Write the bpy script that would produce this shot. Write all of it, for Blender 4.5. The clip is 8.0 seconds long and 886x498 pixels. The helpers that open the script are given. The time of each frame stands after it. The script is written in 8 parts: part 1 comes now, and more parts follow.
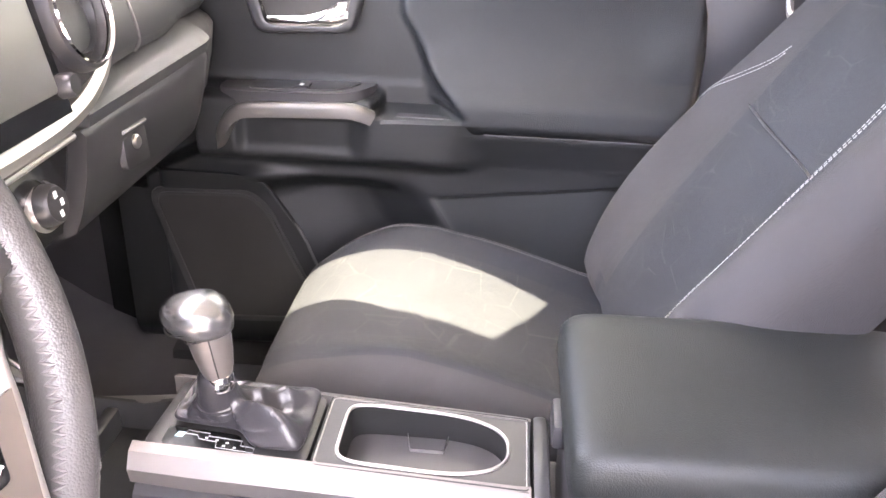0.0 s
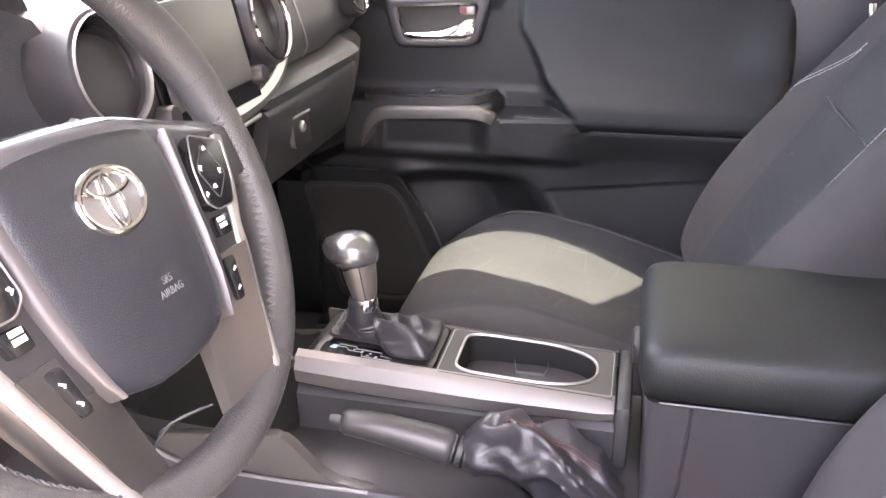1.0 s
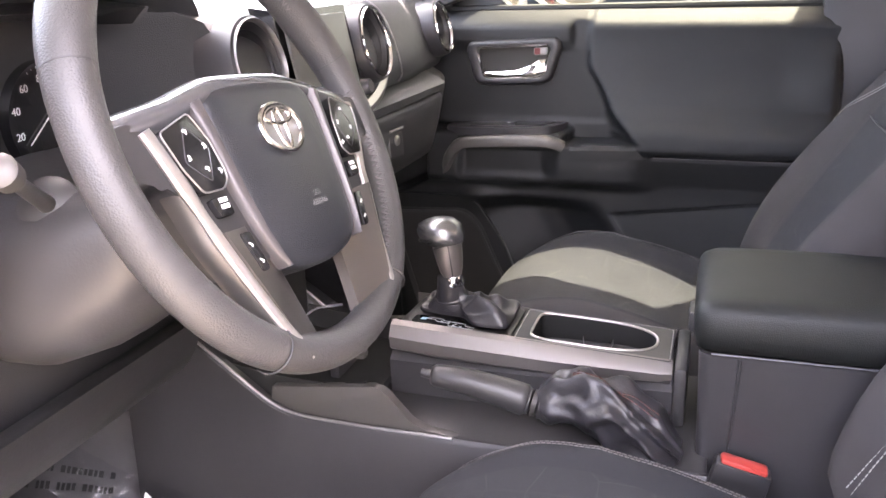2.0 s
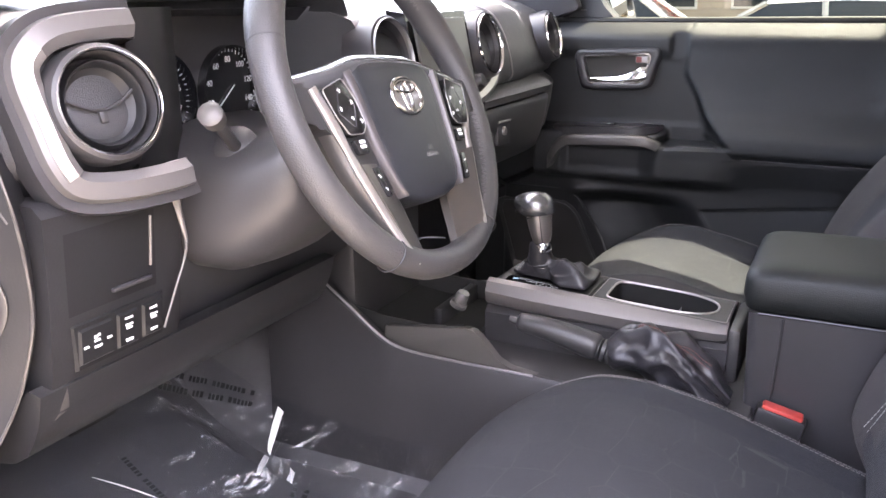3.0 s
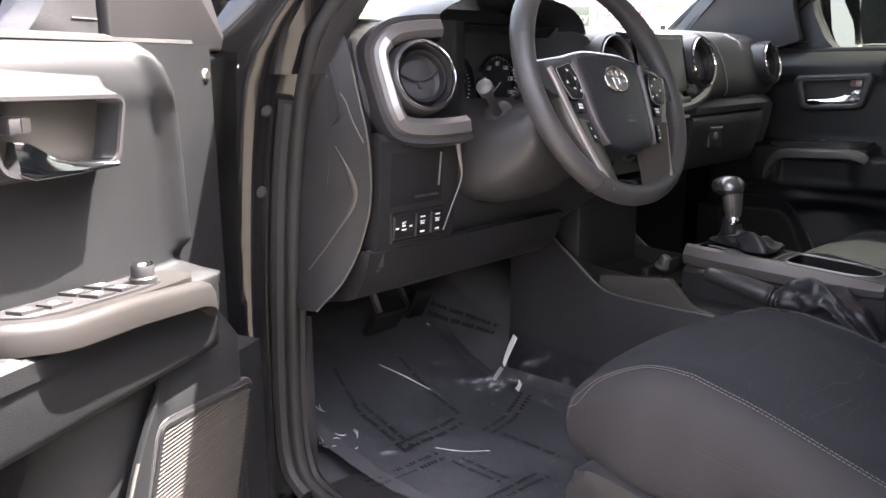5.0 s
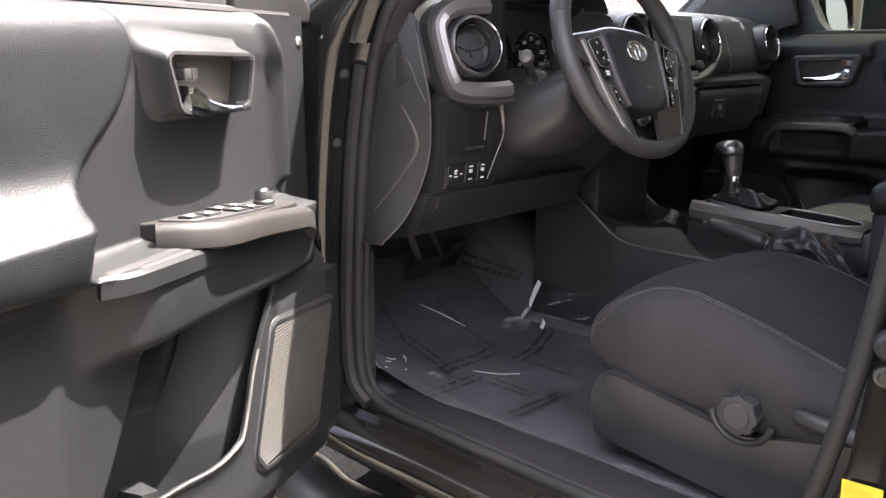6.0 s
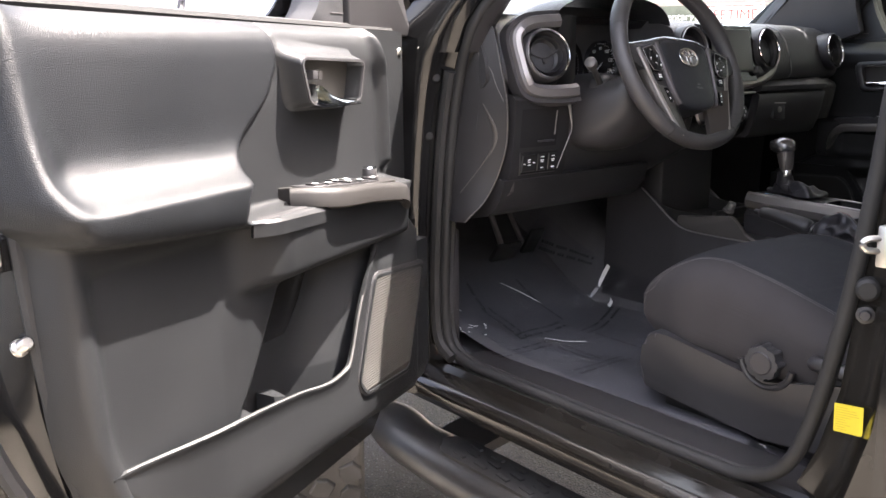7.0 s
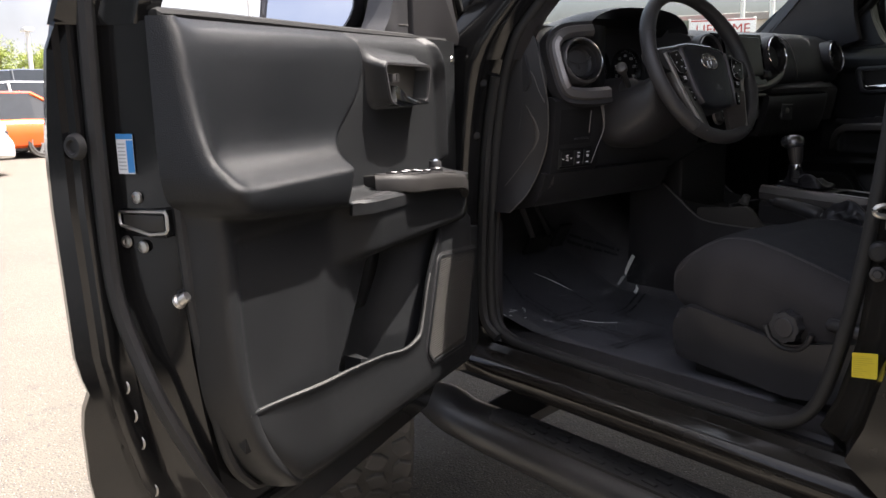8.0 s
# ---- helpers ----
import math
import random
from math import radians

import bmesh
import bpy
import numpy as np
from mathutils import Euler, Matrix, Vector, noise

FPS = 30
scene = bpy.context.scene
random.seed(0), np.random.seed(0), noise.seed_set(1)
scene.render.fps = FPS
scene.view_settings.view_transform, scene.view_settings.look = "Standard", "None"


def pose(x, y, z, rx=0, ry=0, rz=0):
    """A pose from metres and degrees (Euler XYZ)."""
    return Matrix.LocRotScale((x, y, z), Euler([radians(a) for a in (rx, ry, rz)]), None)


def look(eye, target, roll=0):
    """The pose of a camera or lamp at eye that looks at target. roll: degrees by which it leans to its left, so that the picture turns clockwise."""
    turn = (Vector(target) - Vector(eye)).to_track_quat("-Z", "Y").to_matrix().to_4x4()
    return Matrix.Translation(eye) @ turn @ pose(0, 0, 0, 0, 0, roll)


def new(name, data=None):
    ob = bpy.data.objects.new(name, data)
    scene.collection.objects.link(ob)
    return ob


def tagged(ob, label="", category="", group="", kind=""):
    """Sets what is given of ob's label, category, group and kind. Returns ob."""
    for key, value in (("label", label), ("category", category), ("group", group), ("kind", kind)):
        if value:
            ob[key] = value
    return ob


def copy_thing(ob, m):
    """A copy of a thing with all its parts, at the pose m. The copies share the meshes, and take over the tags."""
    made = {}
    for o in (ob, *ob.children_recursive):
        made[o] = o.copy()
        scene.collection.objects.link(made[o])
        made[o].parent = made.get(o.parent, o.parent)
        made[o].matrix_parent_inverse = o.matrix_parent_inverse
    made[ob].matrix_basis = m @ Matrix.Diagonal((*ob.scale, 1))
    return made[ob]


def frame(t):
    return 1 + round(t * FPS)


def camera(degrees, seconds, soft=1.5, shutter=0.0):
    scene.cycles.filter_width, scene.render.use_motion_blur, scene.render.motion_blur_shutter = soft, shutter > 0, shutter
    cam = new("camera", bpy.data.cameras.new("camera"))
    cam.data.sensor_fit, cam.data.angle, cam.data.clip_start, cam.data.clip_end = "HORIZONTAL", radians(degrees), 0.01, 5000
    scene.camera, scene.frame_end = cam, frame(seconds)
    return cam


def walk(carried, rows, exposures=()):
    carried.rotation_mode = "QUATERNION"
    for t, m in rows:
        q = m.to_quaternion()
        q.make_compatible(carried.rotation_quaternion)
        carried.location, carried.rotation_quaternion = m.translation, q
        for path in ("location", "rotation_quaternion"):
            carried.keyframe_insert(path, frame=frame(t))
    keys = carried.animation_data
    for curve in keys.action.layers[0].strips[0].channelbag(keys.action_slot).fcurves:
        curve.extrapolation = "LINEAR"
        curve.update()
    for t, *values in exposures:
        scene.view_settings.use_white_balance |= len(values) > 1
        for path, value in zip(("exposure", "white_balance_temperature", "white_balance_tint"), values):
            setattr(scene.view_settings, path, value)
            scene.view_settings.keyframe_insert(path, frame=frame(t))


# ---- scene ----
cam = camera(55.9, 8.0)
PATH = [
    (0, pose(-0.0008, 0.0024, 1.4479, 63.922, -1.939, 5.037)),
    (0.5, pose(0.0207, -0.1050, 1.4508, 64.262, -0.258, 9.299)),
    (1, pose(0.0429, -0.1969, 1.4404, 66.494, 0.692, 13.168)),
    (1.5, pose(0.0561, -0.2789, 1.4112, 69.709, 1.116, 15.573)),
    (1.7, pose(0.0611, -0.3141, 1.3972, 71.003, 1.300, 16.406)),
    (2.8, pose(0.1288, -0.5252, 1.3718, 73.067, 0.652, 23.489)),
    (3, pose(0.1662, -0.5566, 1.3707, 73.312, 0.459, 26.216)),
    (3.5, pose(0.2641, -0.6456, 1.3599, 74.211, 0.271, 34.113)),
    (4, pose(0.3525, -0.7273, 1.3476, 75.259, 0.522, 40.045)),
    (4.5, pose(0.4087, -0.7971, 1.3261, 76.385, 0.651, 43.015)),
    (5, pose(0.4411, -0.8828, 1.3041, 77.376, 0.623, 43.977)),
    (5.2, pose(0.4609, -0.9282, 1.2966, 77.110, 0.519, 44.252)),
    (6.3, pose(0.6100, -1.1656, 1.2770, 76.090, -0.389, 44.314)),
    (6.5, pose(0.6629, -1.1960, 1.2708, 76.621, -0.103, 46.499)),
    (7, pose(0.7739, -1.2755, 1.2691, 77.458, 0.490, 50.717)),
    (7.5, pose(0.8300, -1.3601, 1.2605, 77.277, 0.466, 51.206)),
    (8, pose(0.8488, -1.4886, 1.2460, 78.631, 1.225, 50.318)),
]
EXPOSURES = [(0.0, 7.25, 7000, 24), (0.5, 6.75, 7000, 24), (1.0, 6.4, 7050, 24), (1.5, 6.15, 7100, 24), (3.0, 5.65, 6650, 21), (3.5, 5.3, 6600, 20), (4.5, 4.55, 6500, 17), (6.5, 3.88, 6550, 15), (7.3, 3.8, 6550, 15), (7.6, 3.25, 6500, 14), (8.0, 2.1, 6450, 13)]
walk(cam, PATH, EXPOSURES)

# ---- light ----
SUN = Vector((0.24, 0.38, 1.0)).normalized()
world = bpy.data.worlds.new("sky")
scene.world = world
world.use_nodes = True
wn = world.node_tree.nodes
sky = wn.new("ShaderNodeTexSky")
sky.sky_type = "NISHITA"
sky.sun_disc = False
sky.sun_elevation = math.asin(SUN.z)
sky.sun_rotation = math.atan2(SUN.x, SUN.y)
sky.air_density, sky.dust_density = 0.7, 8.0
cloud = wn.new("ShaderNodeTexNoise")
cloud.inputs["Scale"].default_value = 1.7
cloud.inputs["Detail"].default_value = 7
cover = wn.new("ShaderNodeMapRange")
cover.inputs["From Min"].default_value, cover.inputs["From Max"].default_value = 0.40, 0.60
cover.inputs["To Max"].default_value = 0.85
cloudy = wn.new("ShaderNodeMix")
cloudy.data_type = "RGBA"
cloudy.inputs["B"].default_value = (3.0, 3.05, 3.15, 1)
for a, b in ((cloud.outputs["Fac"], cover.inputs["Value"]), (cover.outputs["Result"], cloudy.inputs["Factor"]), (sky.outputs[0], cloudy.inputs["A"]), (cloudy.outputs["Result"], wn["Background"].inputs[0])):
    world.node_tree.links.new(a, b)
wn["Background"].inputs[1].default_value = 0.105
sun = new("sun", bpy.data.lights.new("sun", "SUN"))
sun.data.energy = 3.3
sun.data.angle = radians(0.53)
sun.data.color = (1.0, 0.95, 0.87)
sun.matrix_world = look(SUN * 30, (0, 0, 0))


# ---- materials ----
def material(name, color, rough=0.5, metal=0.0, grain=0.0, grain_scale=400.0, spots=0.0, spot_scale=6.0, coat=0.0, spec=0.5, second=None, rough_var=0.06):
    """A node material: colour with two scales of variation, fine relief, uneven gloss."""
    m = bpy.data.materials.new(name)
    m.use_nodes = True
    nt = m.node_tree
    n, k = nt.nodes, nt.links.new
    b = n["Principled BSDF"]
    co = n.new("ShaderNodeTexCoord")
    big = n.new("ShaderNodeTexNoise")
    big.inputs["Scale"].default_value = spot_scale
    big.inputs["Detail"].default_value = 6
    k(co.outputs["Object"], big.inputs["Vector"])
    fine = n.new("ShaderNodeTexNoise")
    fine.inputs["Scale"].default_value = grain_scale
    fine.inputs["Detail"].default_value = 3
    k(co.outputs["Object"], fine.inputs["Vector"])
    ramp = n.new("ShaderNodeMapRange")
    ramp.inputs["From Min"].default_value, ramp.inputs["From Max"].default_value = 0.35, 0.7
    k(big.outputs["Fac"], ramp.inputs["Value"])
    mix = n.new("ShaderNodeMix")
    mix.data_type = "RGBA"
    c2 = second or tuple(min(1, c * (1 + spots) + spots * 0.02) for c in color)
    mix.inputs["A"].default_value = (*color, 1)
    mix.inputs["B"].default_value = (*c2, 1)
    k(ramp.outputs["Result"], mix.inputs["Factor"])
    k(mix.outputs["Result"], b.inputs["Base Color"])
    rr = n.new("ShaderNodeMapRange")
    rr.inputs["To Min"].default_value, rr.inputs["To Max"].default_value = max(0.0, rough - rough_var), min(1.0, rough + rough_var)
    k(big.outputs["Fac"], rr.inputs["Value"])
    k(rr.outputs["Result"], b.inputs["Roughness"])
    b.inputs["Metallic"].default_value = metal
    b.inputs["Coat Weight"].default_value = coat
    b.inputs["Coat Roughness"].default_value = 0.05
    b.inputs["Specular IOR Level"].default_value = spec
    if grain:
        bump = n.new("ShaderNodeBump")
        bump.inputs["Strength"].default_value = grain
        bump.inputs["Distance"].default_value = 0.002
        k(fine.outputs["Fac"], bump.inputs["Height"])
        k(bump.outputs["Normal"], b.inputs["Normal"])
    return m


def pebble(m, scale, strength, dist=0.001):
    """Leather grain: cells in relief on top of a material."""
    n, k = m.node_tree.nodes, m.node_tree.links.new
    co = n.new("ShaderNodeTexCoord")
    v = n.new("ShaderNodeTexVoronoi")
    v.inputs["Scale"].default_value = scale
    k(co.outputs["Object"], v.inputs["Vector"])
    bump = n.new("ShaderNodeBump")
    bump.inputs["Strength"].default_value = strength
    bump.inputs["Distance"].default_value = dist
    bump.invert = True
    k(v.outputs["Distance"], bump.inputs["Height"])
    k(bump.outputs["Normal"], n["Principled BSDF"].inputs["Normal"])
    return m


def weave(m, scale=2600.0, strength=0.3):
    """A woven cloth's relief."""
    n, k = m.node_tree.nodes, m.node_tree.links.new
    co = n.new("ShaderNodeTexCoord")
    hs = []
    for d in ("X", "Y"):
        w = n.new("ShaderNodeTexWave")
        w.bands_direction = d
        w.inputs["Scale"].default_value = scale / 6
        w.inputs["Distortion"].default_value = 1.0
        k(co.outputs["Object"], w.inputs["Vector"])
        hs.append(w)
    ad = n.new("ShaderNodeMath")
    k(hs[0].outputs["Fac"], ad.inputs[0])
    k(hs[1].outputs["Fac"], ad.inputs[1])
    bump = n.new("ShaderNodeBump")
    bump.inputs["Strength"].default_value = strength
    bump.inputs["Distance"].default_value = 0.001
    k(ad.outputs[0], bump.inputs["Height"])
    k(bump.outputs["Normal"], n["Principled BSDF"].inputs["Normal"])
    b = n["Principled BSDF"]
    b.inputs["Sheen Weight"].default_value = 0.015
    b.inputs["Specular IOR Level"].default_value = 0.25
    b.inputs["Sheen Roughness"].default_value = 0.5
    return m


DASH = pebble(material("dash_plastic", (0.033, 0.033, 0.035), 0.46, spots=0.25), 900, 0.35)
DASH_SMOOTH = material("dash_smooth_plastic", (0.036, 0.0345, 0.0365), 0.4, grain=0.08, spots=0.2)
TRIM_BLACK = material("black_trim", (0.03, 0.029, 0.03), 0.38, grain=0.05, spots=0.2)
GLOSS_BLACK = material("gloss_black", (0.012, 0.012, 0.013), 0.12, spots=0.2, coat=0.4)
SILVER = material("satin_silver", (0.40, 0.38, 0.36), 0.38, metal=0.75, grain=0.03, grain_scale=1500, spots=0.08)
GUNMETAL = material("gunmetal_trim", (0.26, 0.25, 0.245), 0.36, metal=0.6, grain=0.03, grain_scale=1500, spots=0.1)
CHROME = material("chrome", (0.78, 0.78, 0.78), 0.08, metal=1.0, spots=0.02, rough_var=0.03)
LEATHER = pebble(material("black_leather", (0.045, 0.043, 0.043), 0.4, spots=0.25), 650, 0.3)
LID = pebble(material("lid_leatherette", (0.010, 0.0115, 0.011), 0.52, spots=0.25, spec=0.36), 700, 0.25)
LEATHER_DOOR = pebble(material("door_leatherette", (0.0085, 0.0095, 0.0108), 0.36, spots=0.15, spec=0.35), 900, 0.55, 0.001)
DARK_GRILLE = material("dark_grille_plastic", (0.016, 0.015, 0.0145), 0.5, grain=0.1, spots=0.3)
GRILLE = material("grille_plastic", (0.030, 0.028, 0.0255), 0.45, grain=0.1, spots=0.3)
DOOR_PLASTIC = pebble(material("door_plastic", (0.0105, 0.0113, 0.0122), 0.46, spots=0.2, spec=0.37), 900, 0.3)
DOOR_INSERT = material("door_insert_plastic", (0.015, 0.0165, 0.0168), 0.55, grain=0.2, grain_scale=900, spots=0.25)
KNOB = material("knob_gunmetal", (0.21, 0.19, 0.18), 0.36, metal=0.7, grain=0.03, grain_scale=1500, spots=0.1)
KNOB_TOP = material("knob_black_chrome", (0.2, 0.2, 0.205), 0.27, metal=0.85, spots=0.1)
SURROUND = material("surround_grey", (0.15, 0.143, 0.14), 0.4, metal=0.45, grain=0.04, grain_scale=1500, spots=0.1)
# near-white colour paints the shine on folds of the clear film
FILM_GLINT = material("film_glint", (0.78, 0.78, 0.76), 0.25, spots=0.1)
RIM_SILVER = material("taupe_silver", (0.105, 0.098, 0.092), 0.45, metal=0.4, grain=0.05, grain_scale=1500, spots=0.1)
RIM_TAUPE = material("taupe_plastic", (0.018, 0.0167, 0.0158), 0.55, metal=0.1, spec=0.3, grain=0.05, grain_scale=1500, spots=0.15)
# brown tint stands in for sunlit ground mirrored in the black paint
REFLECT_PAINT = material("ground_reflecting_black_paint", (0.010, 0.009, 0.0075), 0.15, spots=0.3, spot_scale=12.0, rough_var=0.06)
POWDER = pebble(material("black_powder_coat", (0.022, 0.0215, 0.021), 0.36, spots=0.4, spec=0.6), 500, 0.25)
DECK_SILVER = material("deck_silver", (0.165, 0.153, 0.145), 0.46, metal=0.6, grain=0.03, grain_scale=1500, spots=0.12)
EMBLEM = material("emblem_metal", (0.62, 0.61, 0.59), 0.24, metal=1.0, spots=0.05)
FILM_PRINT = material("film_print", (0.016, 0.016, 0.017), 0.6, spots=0.4)
PALE_EDGE = material("pale_plastic_edge", (0.07, 0.069, 0.067), 0.45, grain=0.2, spots=0.5, spot_scale=14.0)
BOOT = material("boot_leather", (0.022, 0.021, 0.024), 0.36, grain=0.2, grain_scale=300, spots=0.3)
CLOTH = weave(material("bolster_cloth", (0.037, 0.0345, 0.0355), 0.85, spots=0.2, grain_scale=700))
CLOTH_MID = weave(material("insert_cloth", (0.020, 0.021, 0.025), 0.85, spots=0.2, grain_scale=700))
STITCH = material("pale_thread", (0.30, 0.295, 0.28), 0.8, spots=0.1)
STITCH_DARK = material("grey_thread", (0.14, 0.13, 0.13), 0.8, spots=0.1)
PAINT = material("black_paint", (0.006, 0.006, 0.0062), 0.13, spots=0.3, rough_var=0.04)
RUBBER = material("rubber", (0.016, 0.016, 0.016), 0.6, grain=0.15, spots=0.3, spec=0.35)
TYRE = material("tyre_rubber", (0.06, 0.056, 0.05), 0.8, grain=0.3, grain_scale=250, spots=0.6)
CARPET = material("dark_carpet", (0.10, 0.097, 0.102), 0.95, grain=0.9, grain_scale=900, spots=0.4)
METAL = material("zinc_metal", (0.5, 0.49, 0.46), 0.35, metal=1.0, spots=0.15)
WHITE_MARK = material("white_print", (0.8, 0.8, 0.8), 0.5, spots=0.02)
LOCK_RED = material("lock_red", (0.14, 0.03, 0.028), 0.45, spots=0.1)
RED = material("red_plastic", (0.42, 0.05, 0.04), 0.35, spots=0.1)
YELLOW = material("yellow_label", (0.72, 0.58, 0.04), 0.45, spots=0.05)
LABEL_WHITE = material("white_label", (0.75, 0.77, 0.8), 0.4, spots=0.05)
LABEL_BLUE = material("blue_label", (0.05, 0.25, 0.6), 0.4, spots=0.05)
INK = material("dark_print", (0.02, 0.018, 0.015), 0.6, spots=0.1)
# pale grey base paints the reflection on the screen
SCREEN = material("screen_glass", (0.11, 0.112, 0.104), 0.34, spots=0.05)


def gravelly(name):
    """Worn asphalt: pale binder, dark and light stones, cracks of tone."""
    m = material(name, (0.145, 0.131, 0.108), 0.92, spots=0.18, spot_scale=0.9, second=(0.178, 0.158, 0.128))
    n, k = m.node_tree.nodes, m.node_tree.links.new
    co = n.new("ShaderNodeTexCoord")
    b = n["Principled BSDF"]
    src = b.inputs["Base Color"].links[0].from_socket
    for scale, amount, lo, hi in ((6.0, 0.4, 0.58, 0.75), (45.0, 0.7, 0.56, 0.72), (180.0, 0.75, 0.46, 0.66)):
        t = n.new("ShaderNodeTexNoise")
        t.inputs["Scale"].default_value = scale
        t.inputs["Detail"].default_value = 2
        k(co.outputs["Object"], t.inputs["Vector"])
        r = n.new("ShaderNodeMapRange")
        r.inputs["From Min"].default_value, r.inputs["From Max"].default_value = lo, hi
        r.inputs["To Max"].default_value = amount
        k(t.outputs["Fac"], r.inputs["Value"])
        mx = n.new("ShaderNodeMix")
        mx.data_type = "RGBA"
        mx.inputs["B"].default_value = (0.085, 0.079, 0.072, 1)
        k(r.outputs["Result"], mx.inputs["Factor"])
        k(src, mx.inputs["A"])
        src = mx.outputs["Result"]
    stones = n.new("ShaderNodeTexVoronoi")
    stones.inputs["Scale"].default_value = 130
    k(co.outputs["Object"], stones.inputs["Vector"])
    sep = n.new("ShaderNodeSeparateColor")
    k(stones.outputs["Color"], sep.inputs[0])
    few = n.new("ShaderNodeMapRange")
    few.inputs["From Min"].default_value, few.inputs["From Max"].default_value = 0.80, 0.9
    k(sep.outputs[0], few.inputs["Value"])
    near = n.new("ShaderNodeMapRange")
    near.inputs["From Min"].default_value, near.inputs["From Max"].default_value = 0.42, 0.30
    k(stones.outputs["Distance"], near.inputs["Value"])
    both = n.new("ShaderNodeMath")
    both.operation = "MULTIPLY"
    k(few.outputs["Result"], both.inputs[0])
    k(near.outputs["Result"], both.inputs[1])
    pale = n.new("ShaderNodeMix")
    pale.data_type = "RGBA"
    pale.inputs["B"].default_value = (0.30, 0.275, 0.235, 1)
    k(both.outputs[0], pale.inputs["Factor"])
    k(src, pale.inputs["A"])
    k(pale.outputs["Result"], b.inputs["Base Color"])
    v = n.new("ShaderNodeTexVoronoi")
    v.inputs["Scale"].default_value = 130
    k(co.outputs["Object"], v.inputs["Vector"])
    bp = n.new("ShaderNodeBump")
    bp.inputs["Strength"].default_value = 0.8
    bp.inputs["Distance"].default_value = 0.005
    k(v.outputs["Distance"], bp.inputs["Height"])
    k(bp.outputs["Normal"], b.inputs["Normal"])
    return m


ASPHALT = gravelly("lot_asphalt")


def see_through(name, tint, gloss, rough=0.03, edge=0.75):
    """A clear pane: light passes, a share of gloss that grows towards grazing."""
    m = bpy.data.materials.new(name)
    m.use_nodes = True
    n, k = m.node_tree.nodes, m.node_tree.links.new
    n.remove(n["Principled BSDF"])
    a, g, x, f = n.new("ShaderNodeBsdfTransparent"), n.new("ShaderNodeBsdfGlossy"), n.new("ShaderNodeMixShader"), n.new("ShaderNodeLayerWeight")
    a.inputs[0].default_value = (*tint, 1)
    g.inputs["Roughness"].default_value = rough
    pw, ml = n.new("ShaderNodeMath"), n.new("ShaderNodeMath")
    pw.operation, ml.operation = "POWER", "MULTIPLY_ADD"
    pw.inputs[1].default_value = 4.0
    ml.inputs[1].default_value, ml.inputs[2].default_value = edge, gloss
    k(f.outputs["Facing"], pw.inputs[0])
    k(pw.outputs[0], ml.inputs[0])
    k(ml.outputs[0], x.inputs[0])
    k(a.outputs[0], x.inputs[1])
    k(g.outputs[0], x.inputs[2])
    k(x.outputs[0], n["Material Output"].inputs[0])
    return m


GLASS = see_through("window_glass", (0.86, 0.93, 0.9), 0.03)
TINTED = see_through("tinted_glass", (0.125, 0.137, 0.115), 0.03)
FILM = see_through("clear_film", (0.93, 0.94, 0.96), 0.085, 0.10, 0.05)

# crumpled surface of the film
fn, fk = FILM.node_tree.nodes, FILM.node_tree.links.new
f_co, f_no, f_bp = fn.new("ShaderNodeTexCoord"), fn.new("ShaderNodeTexNoise"), fn.new("ShaderNodeBump")
f_no.inputs["Scale"].default_value = 22
f_no.inputs["Detail"].default_value = 4
f_no.inputs["Distortion"].default_value = 1.5
f_bp.inputs["Strength"].default_value = 0.7
f_bp.inputs["Distance"].default_value = 0.02
fk(f_co.outputs["Object"], f_no.inputs["Vector"])
fk(f_no.outputs["Fac"], f_bp.inputs["Height"])
fk(f_bp.outputs["Normal"], fn["Glossy BSDF"].inputs["Normal"])

# ---- mesh tools ----
XF = [Matrix.Identity(4)]


def thing(name, base, label, category, kind="", group=""):
    ob = new(name)
    ob.empty_display_size = 0.05
    ob.matrix_world = Matrix.Translation(base)
    return tagged(ob, label, category, group, kind)


def base_of(ob):
    """The pose that a child's own coordinates are free of: meshes are built in world coordinates."""
    return ob.matrix_basis.copy() if ob.type == "EMPTY" else Matrix.Identity(4)


def part(name, bm, mats, parent=None, label="", sub=0, sharp=38, flat=False):
    """Link a bmesh, built in the current frame, as one mesh object under a thing or part."""
    bmesh.ops.remove_doubles(bm, verts=bm.verts, dist=1e-6)
    bm.transform(XF[0])
    bmesh.ops.recalc_face_normals(bm, faces=bm.faces)
    for e in bm.edges:
        e.smooth = len(e.link_faces) == 2 and e.calc_face_angle(0) < radians(sharp)
    for f in bm.faces:
        f.smooth = not flat
    me = bpy.data.meshes.new(name)
    bm.to_mesh(me)
    bm.free()
    for m in mats if isinstance(mats, (list, tuple)) else [mats]:
        me.materials.append(m)
    ob = new(name, me)
    if parent:
        ob.parent = parent
        ob.matrix_parent_inverse = base_of(parent).inverted()
    if sub:
        mod = ob.modifiers.new("smooth", "SUBSURF")
        mod.levels = mod.render_levels = sub
    return tagged(ob, label)


def bm_box(lo, hi, bevel=0.0, seg=2):
    bm = bmesh.new()
    bmesh.ops.create_cube(bm, size=1)
    c = [(a + b) / 2 for a, b in zip(lo, hi)]
    d = [b - a for a, b in zip(lo, hi)]
    bmesh.ops.scale(bm, vec=d, verts=bm.verts)
    bmesh.ops.translate(bm, vec=c, verts=bm.verts)
    if bevel:
        bmesh.ops.bevel(bm, geom=bm.edges[:], offset=min(bevel, min(abs(v) for v in d) * 0.49), segments=seg, affect="EDGES", profile=0.5)
    return bm


